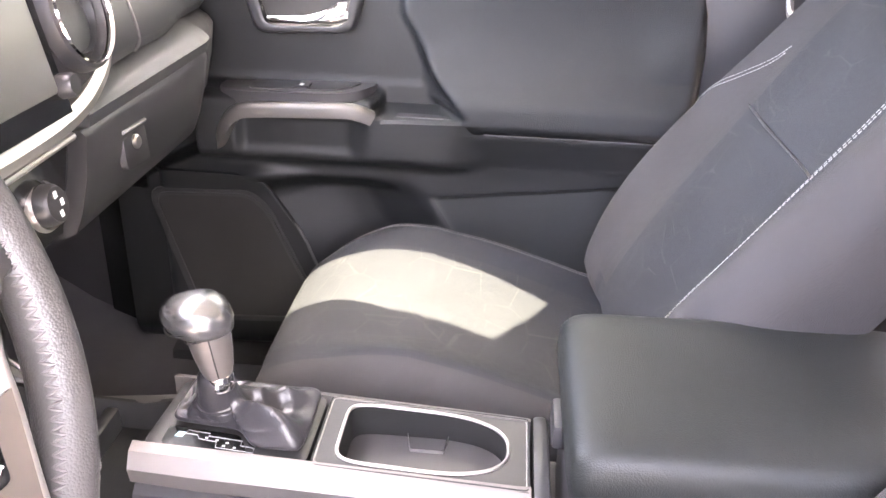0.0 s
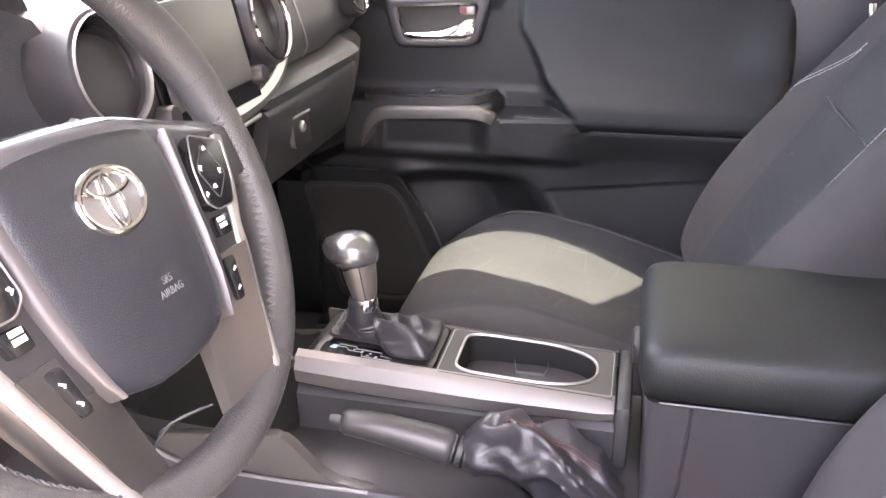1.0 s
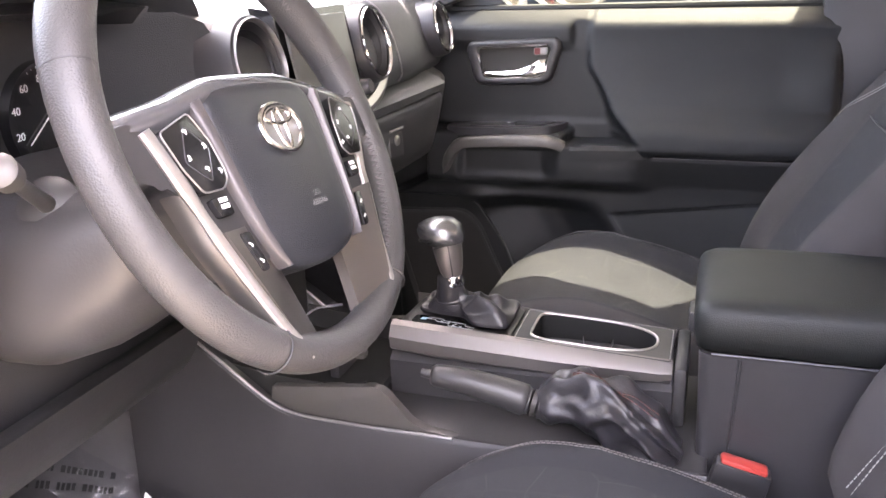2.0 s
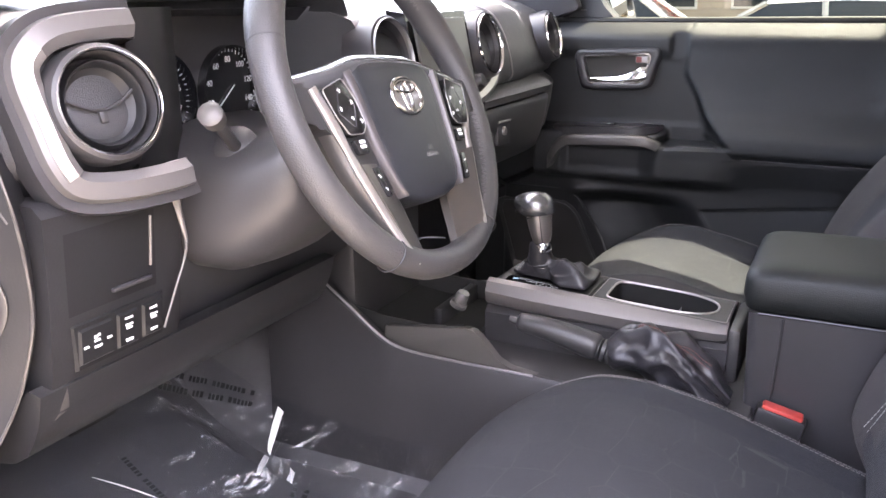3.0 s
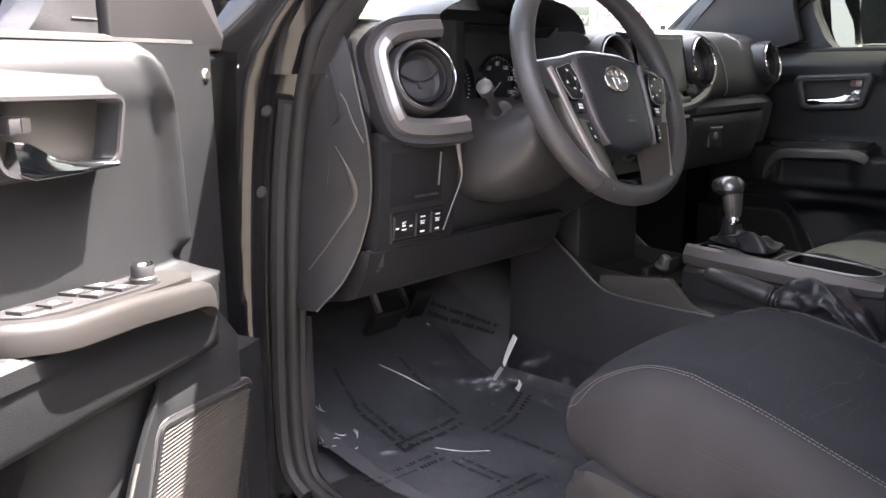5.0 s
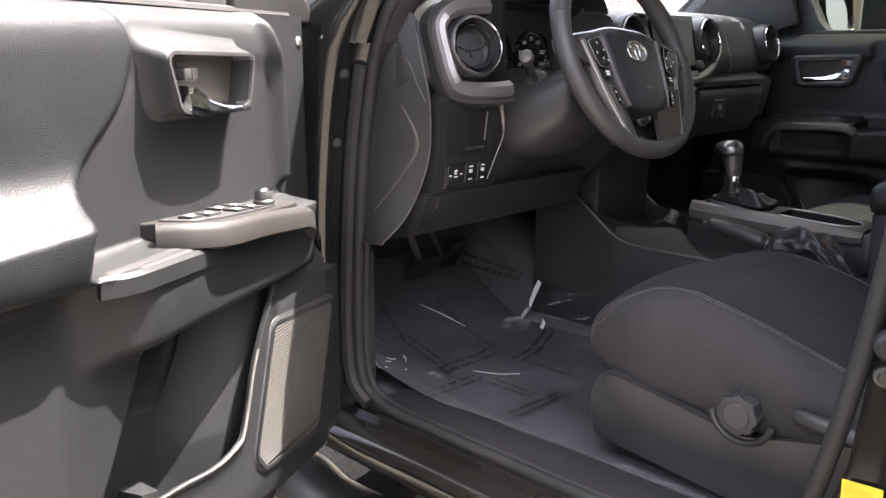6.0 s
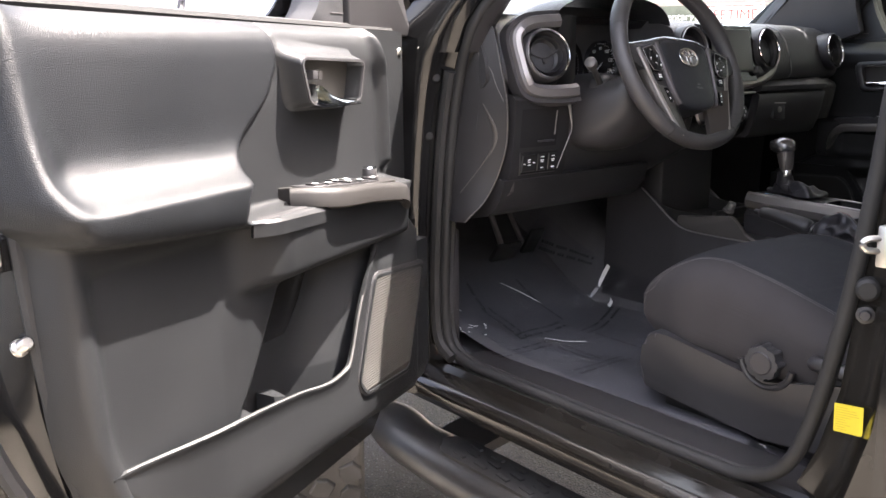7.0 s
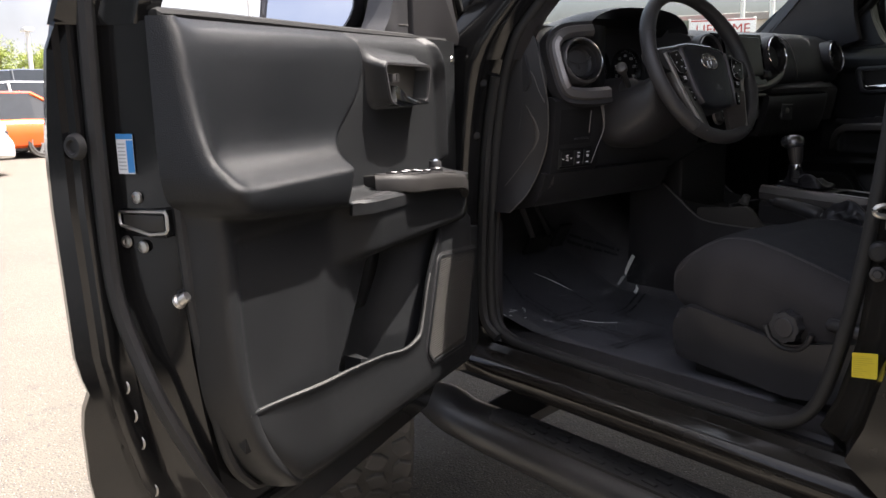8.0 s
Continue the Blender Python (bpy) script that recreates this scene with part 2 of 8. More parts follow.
def bm_loft(rings, closed=True, caps=True, mat=None):
    """Faces between rings of equal length; mat(i, j) gives a face's slot."""
    bm = bmesh.new()
    vs = [[bm.verts.new(p) for p in r] for r in rings]
    n = len(rings[0])
    for i in range(len(rings) - 1):
        for j in range(n if closed else n - 1):
            q = [vs[i][j], vs[i][(j + 1) % n], vs[i + 1][(j + 1) % n], vs[i + 1][j]]
            ok = []
            for v in q:
                if all((v.co - o.co).length > 1e-7 for o in ok):
                    ok.append(v)
            if len(ok) > 2:
                f = bm.faces.new(ok)
                if mat:
                    f.material_index = mat(i, j)
    if caps and closed:
        for r in (vs[0], vs[-1]):
            if len({v.co.to_tuple(6) for v in r}) == n:
                bm.faces.new(r)
    return bm


def frames_along(path, up=Vector((0, 0, 1))):
    out = []
    pts = [Vector(p) for p in path]
    for i, p in enumerate(pts):
        d = (pts[min(i + 1, len(pts) - 1)] - pts[max(i - 1, 0)]).normalized()
        s = d.cross(up)
        s = s.normalized() if s.length > 1e-4 else Vector((1, 0, 0))
        out.append((p, s, s.cross(d).normalized()))
    return out


def smooth_path(pts, n=8, closed=False):
    """A curve through the points."""
    p = [Vector(q) for q in pts]
    out = []
    m = len(p)
    for i in range(m if closed else m - 1):
        g = lambda k: p[k % m] if closed else p[max(0, min(m - 1, k))]
        a, b, c, d = g(i - 1), g(i), g(i + 1), g(i + 2)
        for k in range(n):
            t = k / n
            out.append(0.5 * ((2 * b) + (c - a) * t + (2 * a - 5 * b + 4 * c - d) * t * t + (3 * b - a - 3 * c + d) * t ** 3))
    if not closed:
        out.append(p[-1])
    return out


def bm_tube(path, r, n=10, up=Vector((0, 0, 1)), closed=False, squash=1.0, caps=True):
    rr = r if isinstance(r, (list, tuple)) else [r] * len(path)
    rings = []
    fr = frames_along(path, up)
    for (p, s, u), a in zip(fr, rr):
        rings.append([p + s * math.cos(2 * math.pi * k / n) * a + u * math.sin(2 * math.pi * k / n) * a * squash for k in range(n)])
    if closed:
        rings.append(rings[0])
    return bm_loft(rings, True, caps and not closed)


def bm_sweep(path, section, up=Vector((0, 0, 1)), closed_path=False):
    """A section of (side, up) offsets carried along a path."""
    rings = [[p + s * a + u * b for a, b in section] for p, s, u in frames_along(path, up)]
    if closed_path:
        rings.append(rings[0])
    return bm_loft(rings, True, not closed_path)


def bm_lathe(profile, m=Matrix.Identity(4), n=32):
    rings = [[m @ Vector((r * math.cos(2 * math.pi * k / n), r * math.sin(2 * math.pi * k / n), z)) for k in range(n)] for r, z in profile]
    return bm_loft(rings, True, False)


def bm_prism(poly, lo, hi, at, bevel=0.0, seg=2):
    """A flat outline (a, b) with depth from lo to hi; at(a, b, c) places a point."""
    bm = bmesh.new()
    bot = [bm.verts.new(at(a, b, lo)) for a, b in poly]
    top = [bm.verts.new(at(a, b, hi)) for a, b in poly]
    n = len(poly)
    bm.faces.new(bot)
    bm.faces.new(top)
    for i in range(n):
        bm.faces.new((bot[i], bot[(i + 1) % n], top[(i + 1) % n], top[i]))
    if bevel:
        edges = [e for e in bm.edges if e.verts[0] in top and e.verts[1] in top] if bevel > 0 else bm.edges[:]
        bmesh.ops.bevel(bm, geom=edges, offset=abs(bevel), segments=seg, affect="EDGES", profile=0.5)
    return bm


def round_poly(pts, r, n=4):
    """An outline with its corners rounded."""
    out = []
    m = len(pts)
    for i in range(m):
        a, b, c = (Vector((*pts[(i + k) % m], 0)) for k in (-1, 0, 1))
        rr = r[i] if isinstance(r, (list, tuple)) else r
        rr = min(rr, (a - b).length * 0.48, (c - b).length * 0.48)
        p, q = b + (a - b).normalized() * rr, b + (c - b).normalized() * rr
        for k in range(n + 1):
            t = k / n
            v = p * (1 - t) ** 2 + b * 2 * t * (1 - t) + q * t * t
            out.append((v.x, v.y))
    return out


def join(*bms):
    """One bmesh out of several."""
    me = bpy.data.meshes.new("tmp")
    out = bmesh.new()
    for b in bms:
        b.to_mesh(me)
        out.from_mesh(me)
        b.free()
    bpy.data.meshes.remove(me)
    return out


def lerp(table, x):
    """A value from a table of (x, y) pairs."""
    if x <= table[0][0]:
        return table[0][1]
    for (a, b), (c, d) in zip(table, table[1:]):
        if x <= c:
            t = (x - a) / (c - a)
            return b + (d - b) * t
    return table[-1][1]


def ease(table, x):
    """As lerp, with rounded corners."""
    if x <= table[0][0]:
        return table[0][1]
    for (a, b), (c, d) in zip(table, table[1:]):
        if x <= c:
            t = (x - a) / (c - a)
            t = t * t * (3 - 2 * t)
            return b + (d - b) * t
    return table[-1][1]


def spline(table):
    """A smooth curve through (x, y) pairs that never overshoots them; gives a function."""
    xs, ys = [a for a, _ in table], [b for _, b in table]
    n = len(xs)
    h = [xs[i + 1] - xs[i] for i in range(n - 1)]
    dl = [(ys[i + 1] - ys[i]) / h[i] for i in range(n - 1)]
    m = [dl[0]] + [0.0 if dl[i - 1] * dl[i] <= 0 else 2 * dl[i - 1] * dl[i] / (dl[i - 1] + dl[i]) for i in range(1, n - 1)] + [dl[-1]]

    def at(x):
        if x <= xs[0]:
            return ys[0]
        if x >= xs[-1]:
            return ys[-1]
        i = max(k for k in range(n - 1) if xs[k] <= x)
        t = (x - xs[i]) / h[i]
        return ys[i] * (1 + 2 * t) * (1 - t) ** 2 + h[i] * m[i] * t * (1 - t) ** 2 + ys[i + 1] * t * t * (3 - 2 * t) + h[i] * m[i + 1] * t * t * (t - 1)
    return at


def stitches(path, parent, mat=STITCH, step=0.0058, length=0.0042, r=0.00045):
    """A row of single stitches along a path, as one seam."""
    pts = [Vector(p) for p in path]
    bms = bmesh.new()
    dist = 0.0
    for a, b in zip(pts, pts[1:]):
        seg = (b - a).length
        d = (b - a).normalized()
        while dist < seg:
            p = a + d * dist
            q = d.to_track_quat("Z", "Y").to_matrix().to_4x4()
            bmesh.ops.create_cube(bms, size=1, matrix=Matrix.Translation(p) @ q @ Matrix.Diagonal((2 * r, 2 * r, length, 1)))
            dist += step
        dist -= seg
    return part("seam_stitching", bms, mat, parent, "row of pale stitches")


YC = 0.59

# ---- ground ----
gnd = bmesh.new()
bmesh.ops.create_grid(gnd, x_segments=4, y_segments=4, size=400)
tagged(part("ground", gnd, ASPHALT), "sunlit pale asphalt parking lot with small stones", "ground", kind="structure")


# ---- cab of the truck ----
cab = thing("truck_cab", (0, YC, 0.3), "glossy black pickup truck cab with the driver door open", "truck cab", kind="structure")


def cab_side(y_in, sign, name):
    """The body side round a front door opening: rocker, hinge pillar, lock pillar. sign -1: driver."""
    Y = lambda v: y_in + sign * v
    prof = [(-0.08, 0.595), (-0.02, 0.615), (-0.005, 0.632), (0.012, 0.632), (0.02, 0.618), (0.05, 0.611), (0.062, 0.604), (0.067, 0.597), (0.063, 0.588), (0.057, 0.585), (0.059, 0.578), (0.052, 0.556), (0.044, 0.545), (0.0, 0.54), (-0.08, 0.54)]
    xs = [-0.66, -0.4, -0.1, 0.2, 0.5, 1.0, 1.4]
    part("rocker_panel", bm_loft([[(x, Y(a), z) for a, z in prof] for x in xs]), REFLECT_PAINT, cab, "black painted rocker panel, ground reflection tinted into the colour")
    strips = [[(x, Y(a), z) for a, z in ((-0.15, 0.6), (-0.145, 0.622), (-0.1, 0.634), (-0.03, 0.638), (-0.022, 0.63), (-0.03, 0.6))] for x in (-0.56, -0.3, 0.0, 0.25)]
    part("door_sill_plate", bm_loft(strips), TRIM_BLACK, cab, "smooth black plastic scuff plate on the sill")
    # hinge pillar: a folded sheet from the seal out to the fender edge
    fold = [(-0.585, -0.012), (-0.598, 0.002), (-0.606, 0.022), (-0.608, 0.036), (-0.600, 0.042), (-0.602, 0.052), (-0.614, 0.066), (-0.64, 0.08), (-0.72, 0.085), (-0.72, -0.05), (-0.6, -0.05)]
    swing = spline([(0.5, 0.0), (0.93, 0.0), (1.07, 0.012), (1.156, 0.024), (1.25, 0.046), (1.343, 0.087), (1.40, 0.127), (1.45, 0.177), (1.55, 0.277), (1.60, 0.331)])
    zs = [0.56, 0.62, 0.8, 0.93, 1.0, 1.07, 1.12, 1.16, 1.2, 1.24, 1.28, 1.32, 1.36, 1.41, 1.46, 1.51, 1.56, 1.60]
    taper = lambda z: lerp([(1.30, 1.0), (1.45, 0.62), (1.60, 0.5)], z)
    part("hinge_pillar", bm_loft([[(x + swing(z), Y(max(a, -0.03) * taper(z) - 0.25 * max(0.0, z - 1.33)), z) for x, a in fold] for z in zs]), PAINT, cab)
    for z in (1.24, 1.122):
        m = Matrix.Translation((-0.6135 + swing(z), Y(0.022), z)) @ Euler((0, radians(90), radians(30 * sign))).to_matrix().to_4x4()
        part("hinge_bolt", bm_lathe([(0.0, 0.012), (0.006, 0.012), (0.0095, 0.009), (0.0095, 0.004), (0.014, 0.003), (0.014, -0.004), (0.0, -0.004)], m, 12), RUBBER, cab)
    # lock pillar
    lock = [(0.257, -0.015), (0.288, 0.0), (0.314, 0.015), (0.333, 0.05), (0.345, 0.085), (0.43, 0.095), (0.43, -0.06), (0.26, -0.06)]
    rings = []
    for z in (0.6, 0.66, 0.72, 0.82, 1.0, 1.2, 1.33, 1.5, 1.68, 1.77):
        dx = lerp([(0.6, 0.05), (0.66, -0.03), (0.72, -0.005), (0.82, 0.02), (1.0, 0.035), (1.2, 0.05), (1.33, 0.052), (1.5, 0.048), (1.68, 0.04), (1.77, 0.04)], z)
        dy = -lerp([(1.2, 0), (1.33, 0.015), (1.68, 0.12), (1.77, 0.14)], z)
        rings.append([(x + dx, Y(a + dy), z) for x, a in lock])
    part("lock_pillar", bm_loft(rings), REFLECT_PAINT, cab, "black painted lock pillar, ground reflection tinted into the colour")
    # outer skin of the rear door and the cab behind
    skin = [[(x, Y(lerp([(0.47, 0.065), (0.6, 0.085), (0.9, 0.1), (1.2, 0.085), (1.33, 0.06), (1.70, -0.06)], z)), z) for x in (0.375, 0.6, 1.0, 1.45)] for z in (0.49, 0.6, 0.9, 1.05, 1.2, 1.33)]
    part("rear_door_skin", bm_loft(skin, closed=False), PAINT, cab)
    # dark rear glass, added to keep sun off the seat backs
    side = [[(x, Y(lerp([(1.33, 0.03), (1.77, -0.12)], z)), z) for x in (0.36, 0.8, 1.32)] for z in (1.325, 1.5, 1.77)]
    part("rear_side_glass", bm_loft(side, closed=False), PRIVACY, cab, "dark glass of the rear door, added to block the sun")
    back = [[(x, Y(lerp([(1.33, 0.06), (1.70, -0.06)], z)), z) for x in (1.3, 1.45)] for z in (1.33, 1.5, 1.70)]
    part("rear_quarter", bm_loft(back, closed=False), PAINT, cab)
    # roof rail and windscreen pillar
    wide = 0.012 if sign > 0 else -0.014
    rail = smooth_path([(-0.78, Y(-0.035), 1.32), (-0.62, Y(-0.06), 1.475), (-0.43, Y(-0.105 + wide), 1.665), (-0.2, Y(-0.128 + wide), 1.752), (0.3, Y(-0.142 + wide), 1.79), (0.9, Y(-0.14 + wide), 1.78), (1.45, Y(-0.13), 1.72)], 5)
    sec = [(-0.026, -0.018), (-0.026, 0.02), (0.0, 0.03), (0.026, 0.02), (0.026, -0.018), (0.0, -0.024)]
    part("roof_rail", bm_sweep(rail, sec), PAINT, cab)
    # added tube that stops sun leaking in beside the passenger roof rail
    if sign > 0:
        part("rail_light_stop", bm_tube([p + Vector((0.0, 0.042, -0.018)) for p in rail[8:]], 0.028, 8), RUBBER, cab)
    inner = [p + Vector((0.0, -sign * (0.02 if sign > 0 else 0.04), 0.006)) for p in rail]
    part("pillar_trim", bm_sweep(inner, [(-0.03, -0.022), (-0.03, 0.015), (0.02, 0.02), (0.03, -0.018)]), DASH_SMOOTH, cab, "dark grey plastic windscreen pillar trim")
    # weather seal round the opening
    loop = [(-0.490, 1.343), (-0.512, 1.30), (-0.531, 1.253), (-0.553, 1.156), (-0.566, 1.07), (-0.579, 0.93), (-0.586, 0.78), (-0.575, 0.68), (-0.53, 0.645), (-0.4, 0.636), (0.05, 0.636), (0.15, 0.643), (0.212, 0.685), (0.246, 0.78), (0.278, 0.95), (0.298, 1.12), (0.313, 1.27)]
    pts = [(x, Y(-0.012), z) for x, z in loop]
    lean = lambda z: -0.012 - 0.25 * max(0.0, z - 1.33)
    pillar = [(-0.10, 1.722), (-0.18, 1.662), (-0.30, 1.55), (-0.40, 1.45), (-0.462, 1.385)]
    pts = [(0.1, Y(lean(1.74)), 1.748)] + [(x, Y(lean(z)), z) for x, z in pillar] + pts + [(0.345, Y(-0.05), 1.45), (0.40, Y(-0.085), 1.66)]
    path = smooth_path(pts, 6)
    part("door_seal", bm_tube(path, 0.0115, 10, up=Vector((0, 1, 0))), RUBBER, cab, "black rubber weather seal round the door opening")
    # matt lip laid over the pillar facet in place of its dark reflection
    foot = smooth_path([(x - 0.011, Y(0.006), z) for x, z in loop[2:9]], 5)
    part("seal_dark_lip", bm_tube(foot, 0.0125, 8, up=Vector((0, 1, 0))), RUBBER, cab, "matt rubber lip of the weather seal, added to darken the pillar facet")
    # windscreen pillar beside the door opening: painted outside, dark trim inside
    line = spline([(1.28, -0.520), (1.343, -0.490), (1.385, -0.462), (1.45, -0.40), (1.55, -0.30), (1.662, -0.18), (1.722, -0.10)])
    heights = (1.29, 1.343, 1.385, 1.42, 1.45, 1.5, 1.55, 1.61, 1.662, 1.70)
    ring = [(-0.010, 0.008), (-0.022, 0.026), (-0.05, 0.042), (-0.10, 0.044), (-0.19, 0.036), (-0.21, 0.0), (-0.20, -0.05), (-0.04, -0.04), (-0.010, -0.010)]
    part("windscreen_pillar", bm_loft([[(line(z) + a, Y(lean(z) + 0.012 + b), z) for a, b in ring] for z in heights]), PAINT, cab, "glossy black windscreen pillar", sharp=30)
    if sign < 0:
        ring = [(0.012, -0.010), (0.016, -0.03), (0.006, -0.062), (-0.03, -0.080), (-0.12, -0.088), (-0.19, -0.085), (-0.20, -0.05), (-0.03, -0.03)]
        part("inner_pillar_trim", bm_loft([[(line(z) + a, Y(lean(z) + 0.012 + b), z) for a, b in ring] for z in heights]), DASH_SMOOTH, cab, "dark plastic trim of the windscreen pillar", sharp=40)
    part("seal_lip", bm_tube([p + Vector((0.0, -sign * 0.017, 0)) for p in path], 0.008, 6, up=Vector((0, 1, 0))), RUBBER, cab)


PRIVACY = see_through("privacy_glass", (0.07, 0.075, 0.075), 0.04)
cab_side(-0.175, -1, "driver")
cab_side(2 * YC + 0.175, 1, "passenger")

# roof, rear wall, floor, front wall
roof = [[(x, YC + y, 1.785 + 0.04 * (1 - (y / 0.67) ** 2) - lerp([(-0.45, 0.075), (-0.15, 0.012), (0.3, 0), (0.9, 0.01), (1.45, 0.05)], x)) for y in (-0.61, -0.5, -0.25, 0, 0.25, 0.5, 0.61)] for x in (-0.47, -0.3, -0.1, 0.3, 0.9, 1.45)]
part("roof_panel", bm_loft(roof, closed=False), PAINT, cab)
part("headliner", bm_loft([[(x, y, z - 0.022) for x, y, z in r] for r in roof], closed=False), material("headliner_cloth", (0.5, 0.485, 0.46), 0.9, grain=0.3, spots=0.1), cab, "light grey cloth headliner")
part("rear_wall", bm_box((1.38, -0.12, 0.5), (1.44, 2 * YC + 0.12, 1.30), 0.01), DASH_SMOOTH, cab)
part("rear_roof_edge", bm_box((1.38, -0.05, 1.6), (1.45, 2 * YC + 0.05, 1.735), 0.01), DASH_SMOOTH, cab)
floor_rows = []
for x, z in ((-1.16, 0.86), (-1.02, 0.80), (-0.86, 0.705), (-0.76, 0.64), (-0.68, 0.607), (-0.5, 0.602), (-0.1, 0.605), (0.3, 0.61), (1.38, 0.62)):
    row = []
    for y in (-0.16, -0.05, 0.1, 0.3, 0.44, 0.5, 0.59, 0.68, 0.74, 0.9, 1.1, 1.24, 1.34):
        tunnel = 0.16 * math.exp(-((y - YC) / 0.13) ** 4)
        row.append((x, y, z + tunnel + 0.006 * noise.noise(Vector((x * 6, y * 6, 1)))))
    floor_rows.append(row)
part("cab_floor", bm_loft(floor_rows, closed=False), CARPET, cab, "dark grey carpeted cab floor")
part("firewall", bm_box((-1.2, -0.17, 0.45), (-1.12, 2 * YC + 0.17, 1.36), 0.01), DASH_SMOOTH, cab)
for y0, s in ((-0.155, 1), (2 * YC + 0.155, -1)):
    kick = [[(x, y0 + s * d, z) for x, d in ((-1.12, 0.0), (-0.8, 0.0), (-0.64, 0.005), (-0.585, 0.012))] for z in (0.6, 0.75, 0.92, 1.1, 1.3)]
    part("kick_panel", bm_loft(kick, closed=False), DASH_SMOOTH, cab, "dark plastic kick panel")
    part("kick_trim", bm_box((-0.66, min(y0 - 0.004, y0 + s * 0.03), 0.62), (-0.578, max(y0 - 0.004, y0 + s * 0.03), 0.922), 0.008), TRIM_BLACK, cab)
# trim between the windscreen and the far door glass
tri_p = [(-0.76, 1.345), (-0.62, 1.472), (-0.42, 1.66), (-0.30, 1.725), (-0.20, 1.72), (-0.30, 1.645), (-0.385, 1.55), (-0.424, 1.47), (-0.424, 1.42), (-0.40, 1.345), (-0.50, 1.315)]
part("pillar_base_trim", bm_prism(round_poly(tri_p, 0.012, 3), 1.262, 1.292, lambda a, b, c: (a, c - 0.22 * max(0, b - 1.42), b), -0.005), DASH_SMOOTH, cab, "dark plastic trim at the foot of the windscreen pillar")
# bonnet and engine bay, which shade the ground in front of the cab
bon = [[(x, YC + y, z - 0.05 * (y / 0.72) ** 2) for y in (-0.72, -0.5, -0.2, 0.2, 0.5, 0.72)] for x, z in ((-2.55, 1.06), (-2.4, 1.12), (-1.9, 1.17), (-1.21, 1.20))]
part("bonnet", bm_loft(bon, closed=False), PAINT, cab, "black bonnet panel")
part("engine_bay", bm_box((-2.45, 0.05, 0.42), (-1.22, 2 * YC - 0.05, 1.08), 0.04), TRIM_BLACK, cab)
# windscreen
bow = lambda y: 1 - ((y - YC) / 0.7) ** 2
ws = [[(-0.735 + 0.33 * t - (0.26 - 0.10 * t) * bow(y), YC + (y - YC) * (1.06 - 0.1 * t), 1.335 + 0.35 * t + 0.02 * bow(y)) for y in (-0.06, 0.0, 0.1, 0.35, YC, 0.83, 1.08, 1.18, 1.24)] for t in (0, 0.33, 0.66, 1)]
wp = part("windscreen", bm_loft(ws, closed=False), GLASS, cab, "clear windscreen glass")
wp.visible_shadow = False

# striker, stop and labels on the driver side lock pillar
st = thing("door_striker", (0.33, -0.215, 1.04), "bare metal door striker on the black pillar", "striker")
part("plate", bm_box((0.336, -0.236, 1.020), (0.352, -0.214, 1.072), 0.003), METAL, st)
part("loop", bm_tube(smooth_path([(0.346, -0.226, 1.056), (0.330, -0.243, 1.055), (0.325, -0.247, 1.048), (0.330, -0.243, 1.041), (0.346, -0.226, 1.040)], 4), 0.0042, 8), METAL, st)
lp = thing("pillar_bolt", (0.297, -0.16, 0.971), "black rubber stop with a bolt on the lock pillar", "bolt")
mt = Matrix.Translation((0.307, -0.176, 0.975)) @ Euler((radians(90), 0, radians(20))).to_matrix().to_4x4()
part("stop", bm_lathe([(0.0, 0.012), (0.011, 0.012), (0.015, 0.008), (0.016, -0.008), (0.0, -0.008)], mt, 16), RUBBER, lp)
part("bolt", bm_lathe([(0.0, 0.008), (0.006, 0.008), (0.008, 0.004), (0.012, 0.003), (0.012, -0.006), (0, -0.006)], Matrix.Translation((0, 0, -0.035)) @ mt, 12), TRIM_BLACK, lp)


def label_card(name, corners, mat, text, category, bars, ink=INK):
    """A stuck-on label between four corners, with rows of print."""
    a, b, c, d = (Vector(p) for p in corners)
    n = (b - a).cross(d - a).normalized()
    ob = thing(name, a, text, category)
    at = lambda u, v, h: a + (b - a) * u + (d - a) * v + n * h
    part("card", bm_prism(round_poly([(0, 0), (1, 0), (1, 1), (0, 1)], 0.04, 3), 0, 0.0006, at), mat, ob)
    for u0, v0, u1, v1, m in bars:
        part("print", bm_prism([(u0, v0), (u1, v0), (u1, v1), (u0, v1)], 0.0006, 0.0009, at), m or ink, ob)
    return ob


rng = random.Random(4)
rows = [(0.08, 0.10 + 0.085 * i, 0.08 + 0.84 * rng.uniform(0.35, 0.98), 0.115 + 0.085 * i, None) for i in range(10)]
label_card("tyre_placard", ((0.277, -0.1685, 0.763), (0.327, -0.1935, 0.778), (0.326, -0.1935, 0.820), (0.275, -0.1685, 0.804)), YELLOW, "yellow tyre placard stuck on the black lock pillar", "label", rows, material("label_ink", (0.45, 0.33, 0.02), 0.5, spots=0.1))


# ---- running board and front wheel ----
rb = thing("running_board", (-0.2, -0.23, 0.42), "black oval tube running board under the sill", "running board")
rb_y = spline([(-0.846, -0.178), (-0.825, -0.183), (-0.80, -0.187), (-0.77, -0.191), (-0.70, -0.2055), (-0.61, -0.2225), (-0.50, -0.2225), (-0.40, -0.223), (1.2, -0.223)])
rb_w = spline([(-0.846, 0.010), (-0.842, 0.026), (-0.835, 0.038), (-0.82, 0.048), (-0.80, 0.055), (-0.77, 0.061), (-0.70, 0.0675), (-0.61, 0.0650), (-0.50, 0.0745), (-0.40, 0.077), (1.2, 0.077)])
rb_h = spline([(-0.846, 0.006), (-0.842, 0.018), (-0.835, 0.026), (-0.82, 0.034), (-0.70, 0.044), (1.2, 0.046)])
rings = []
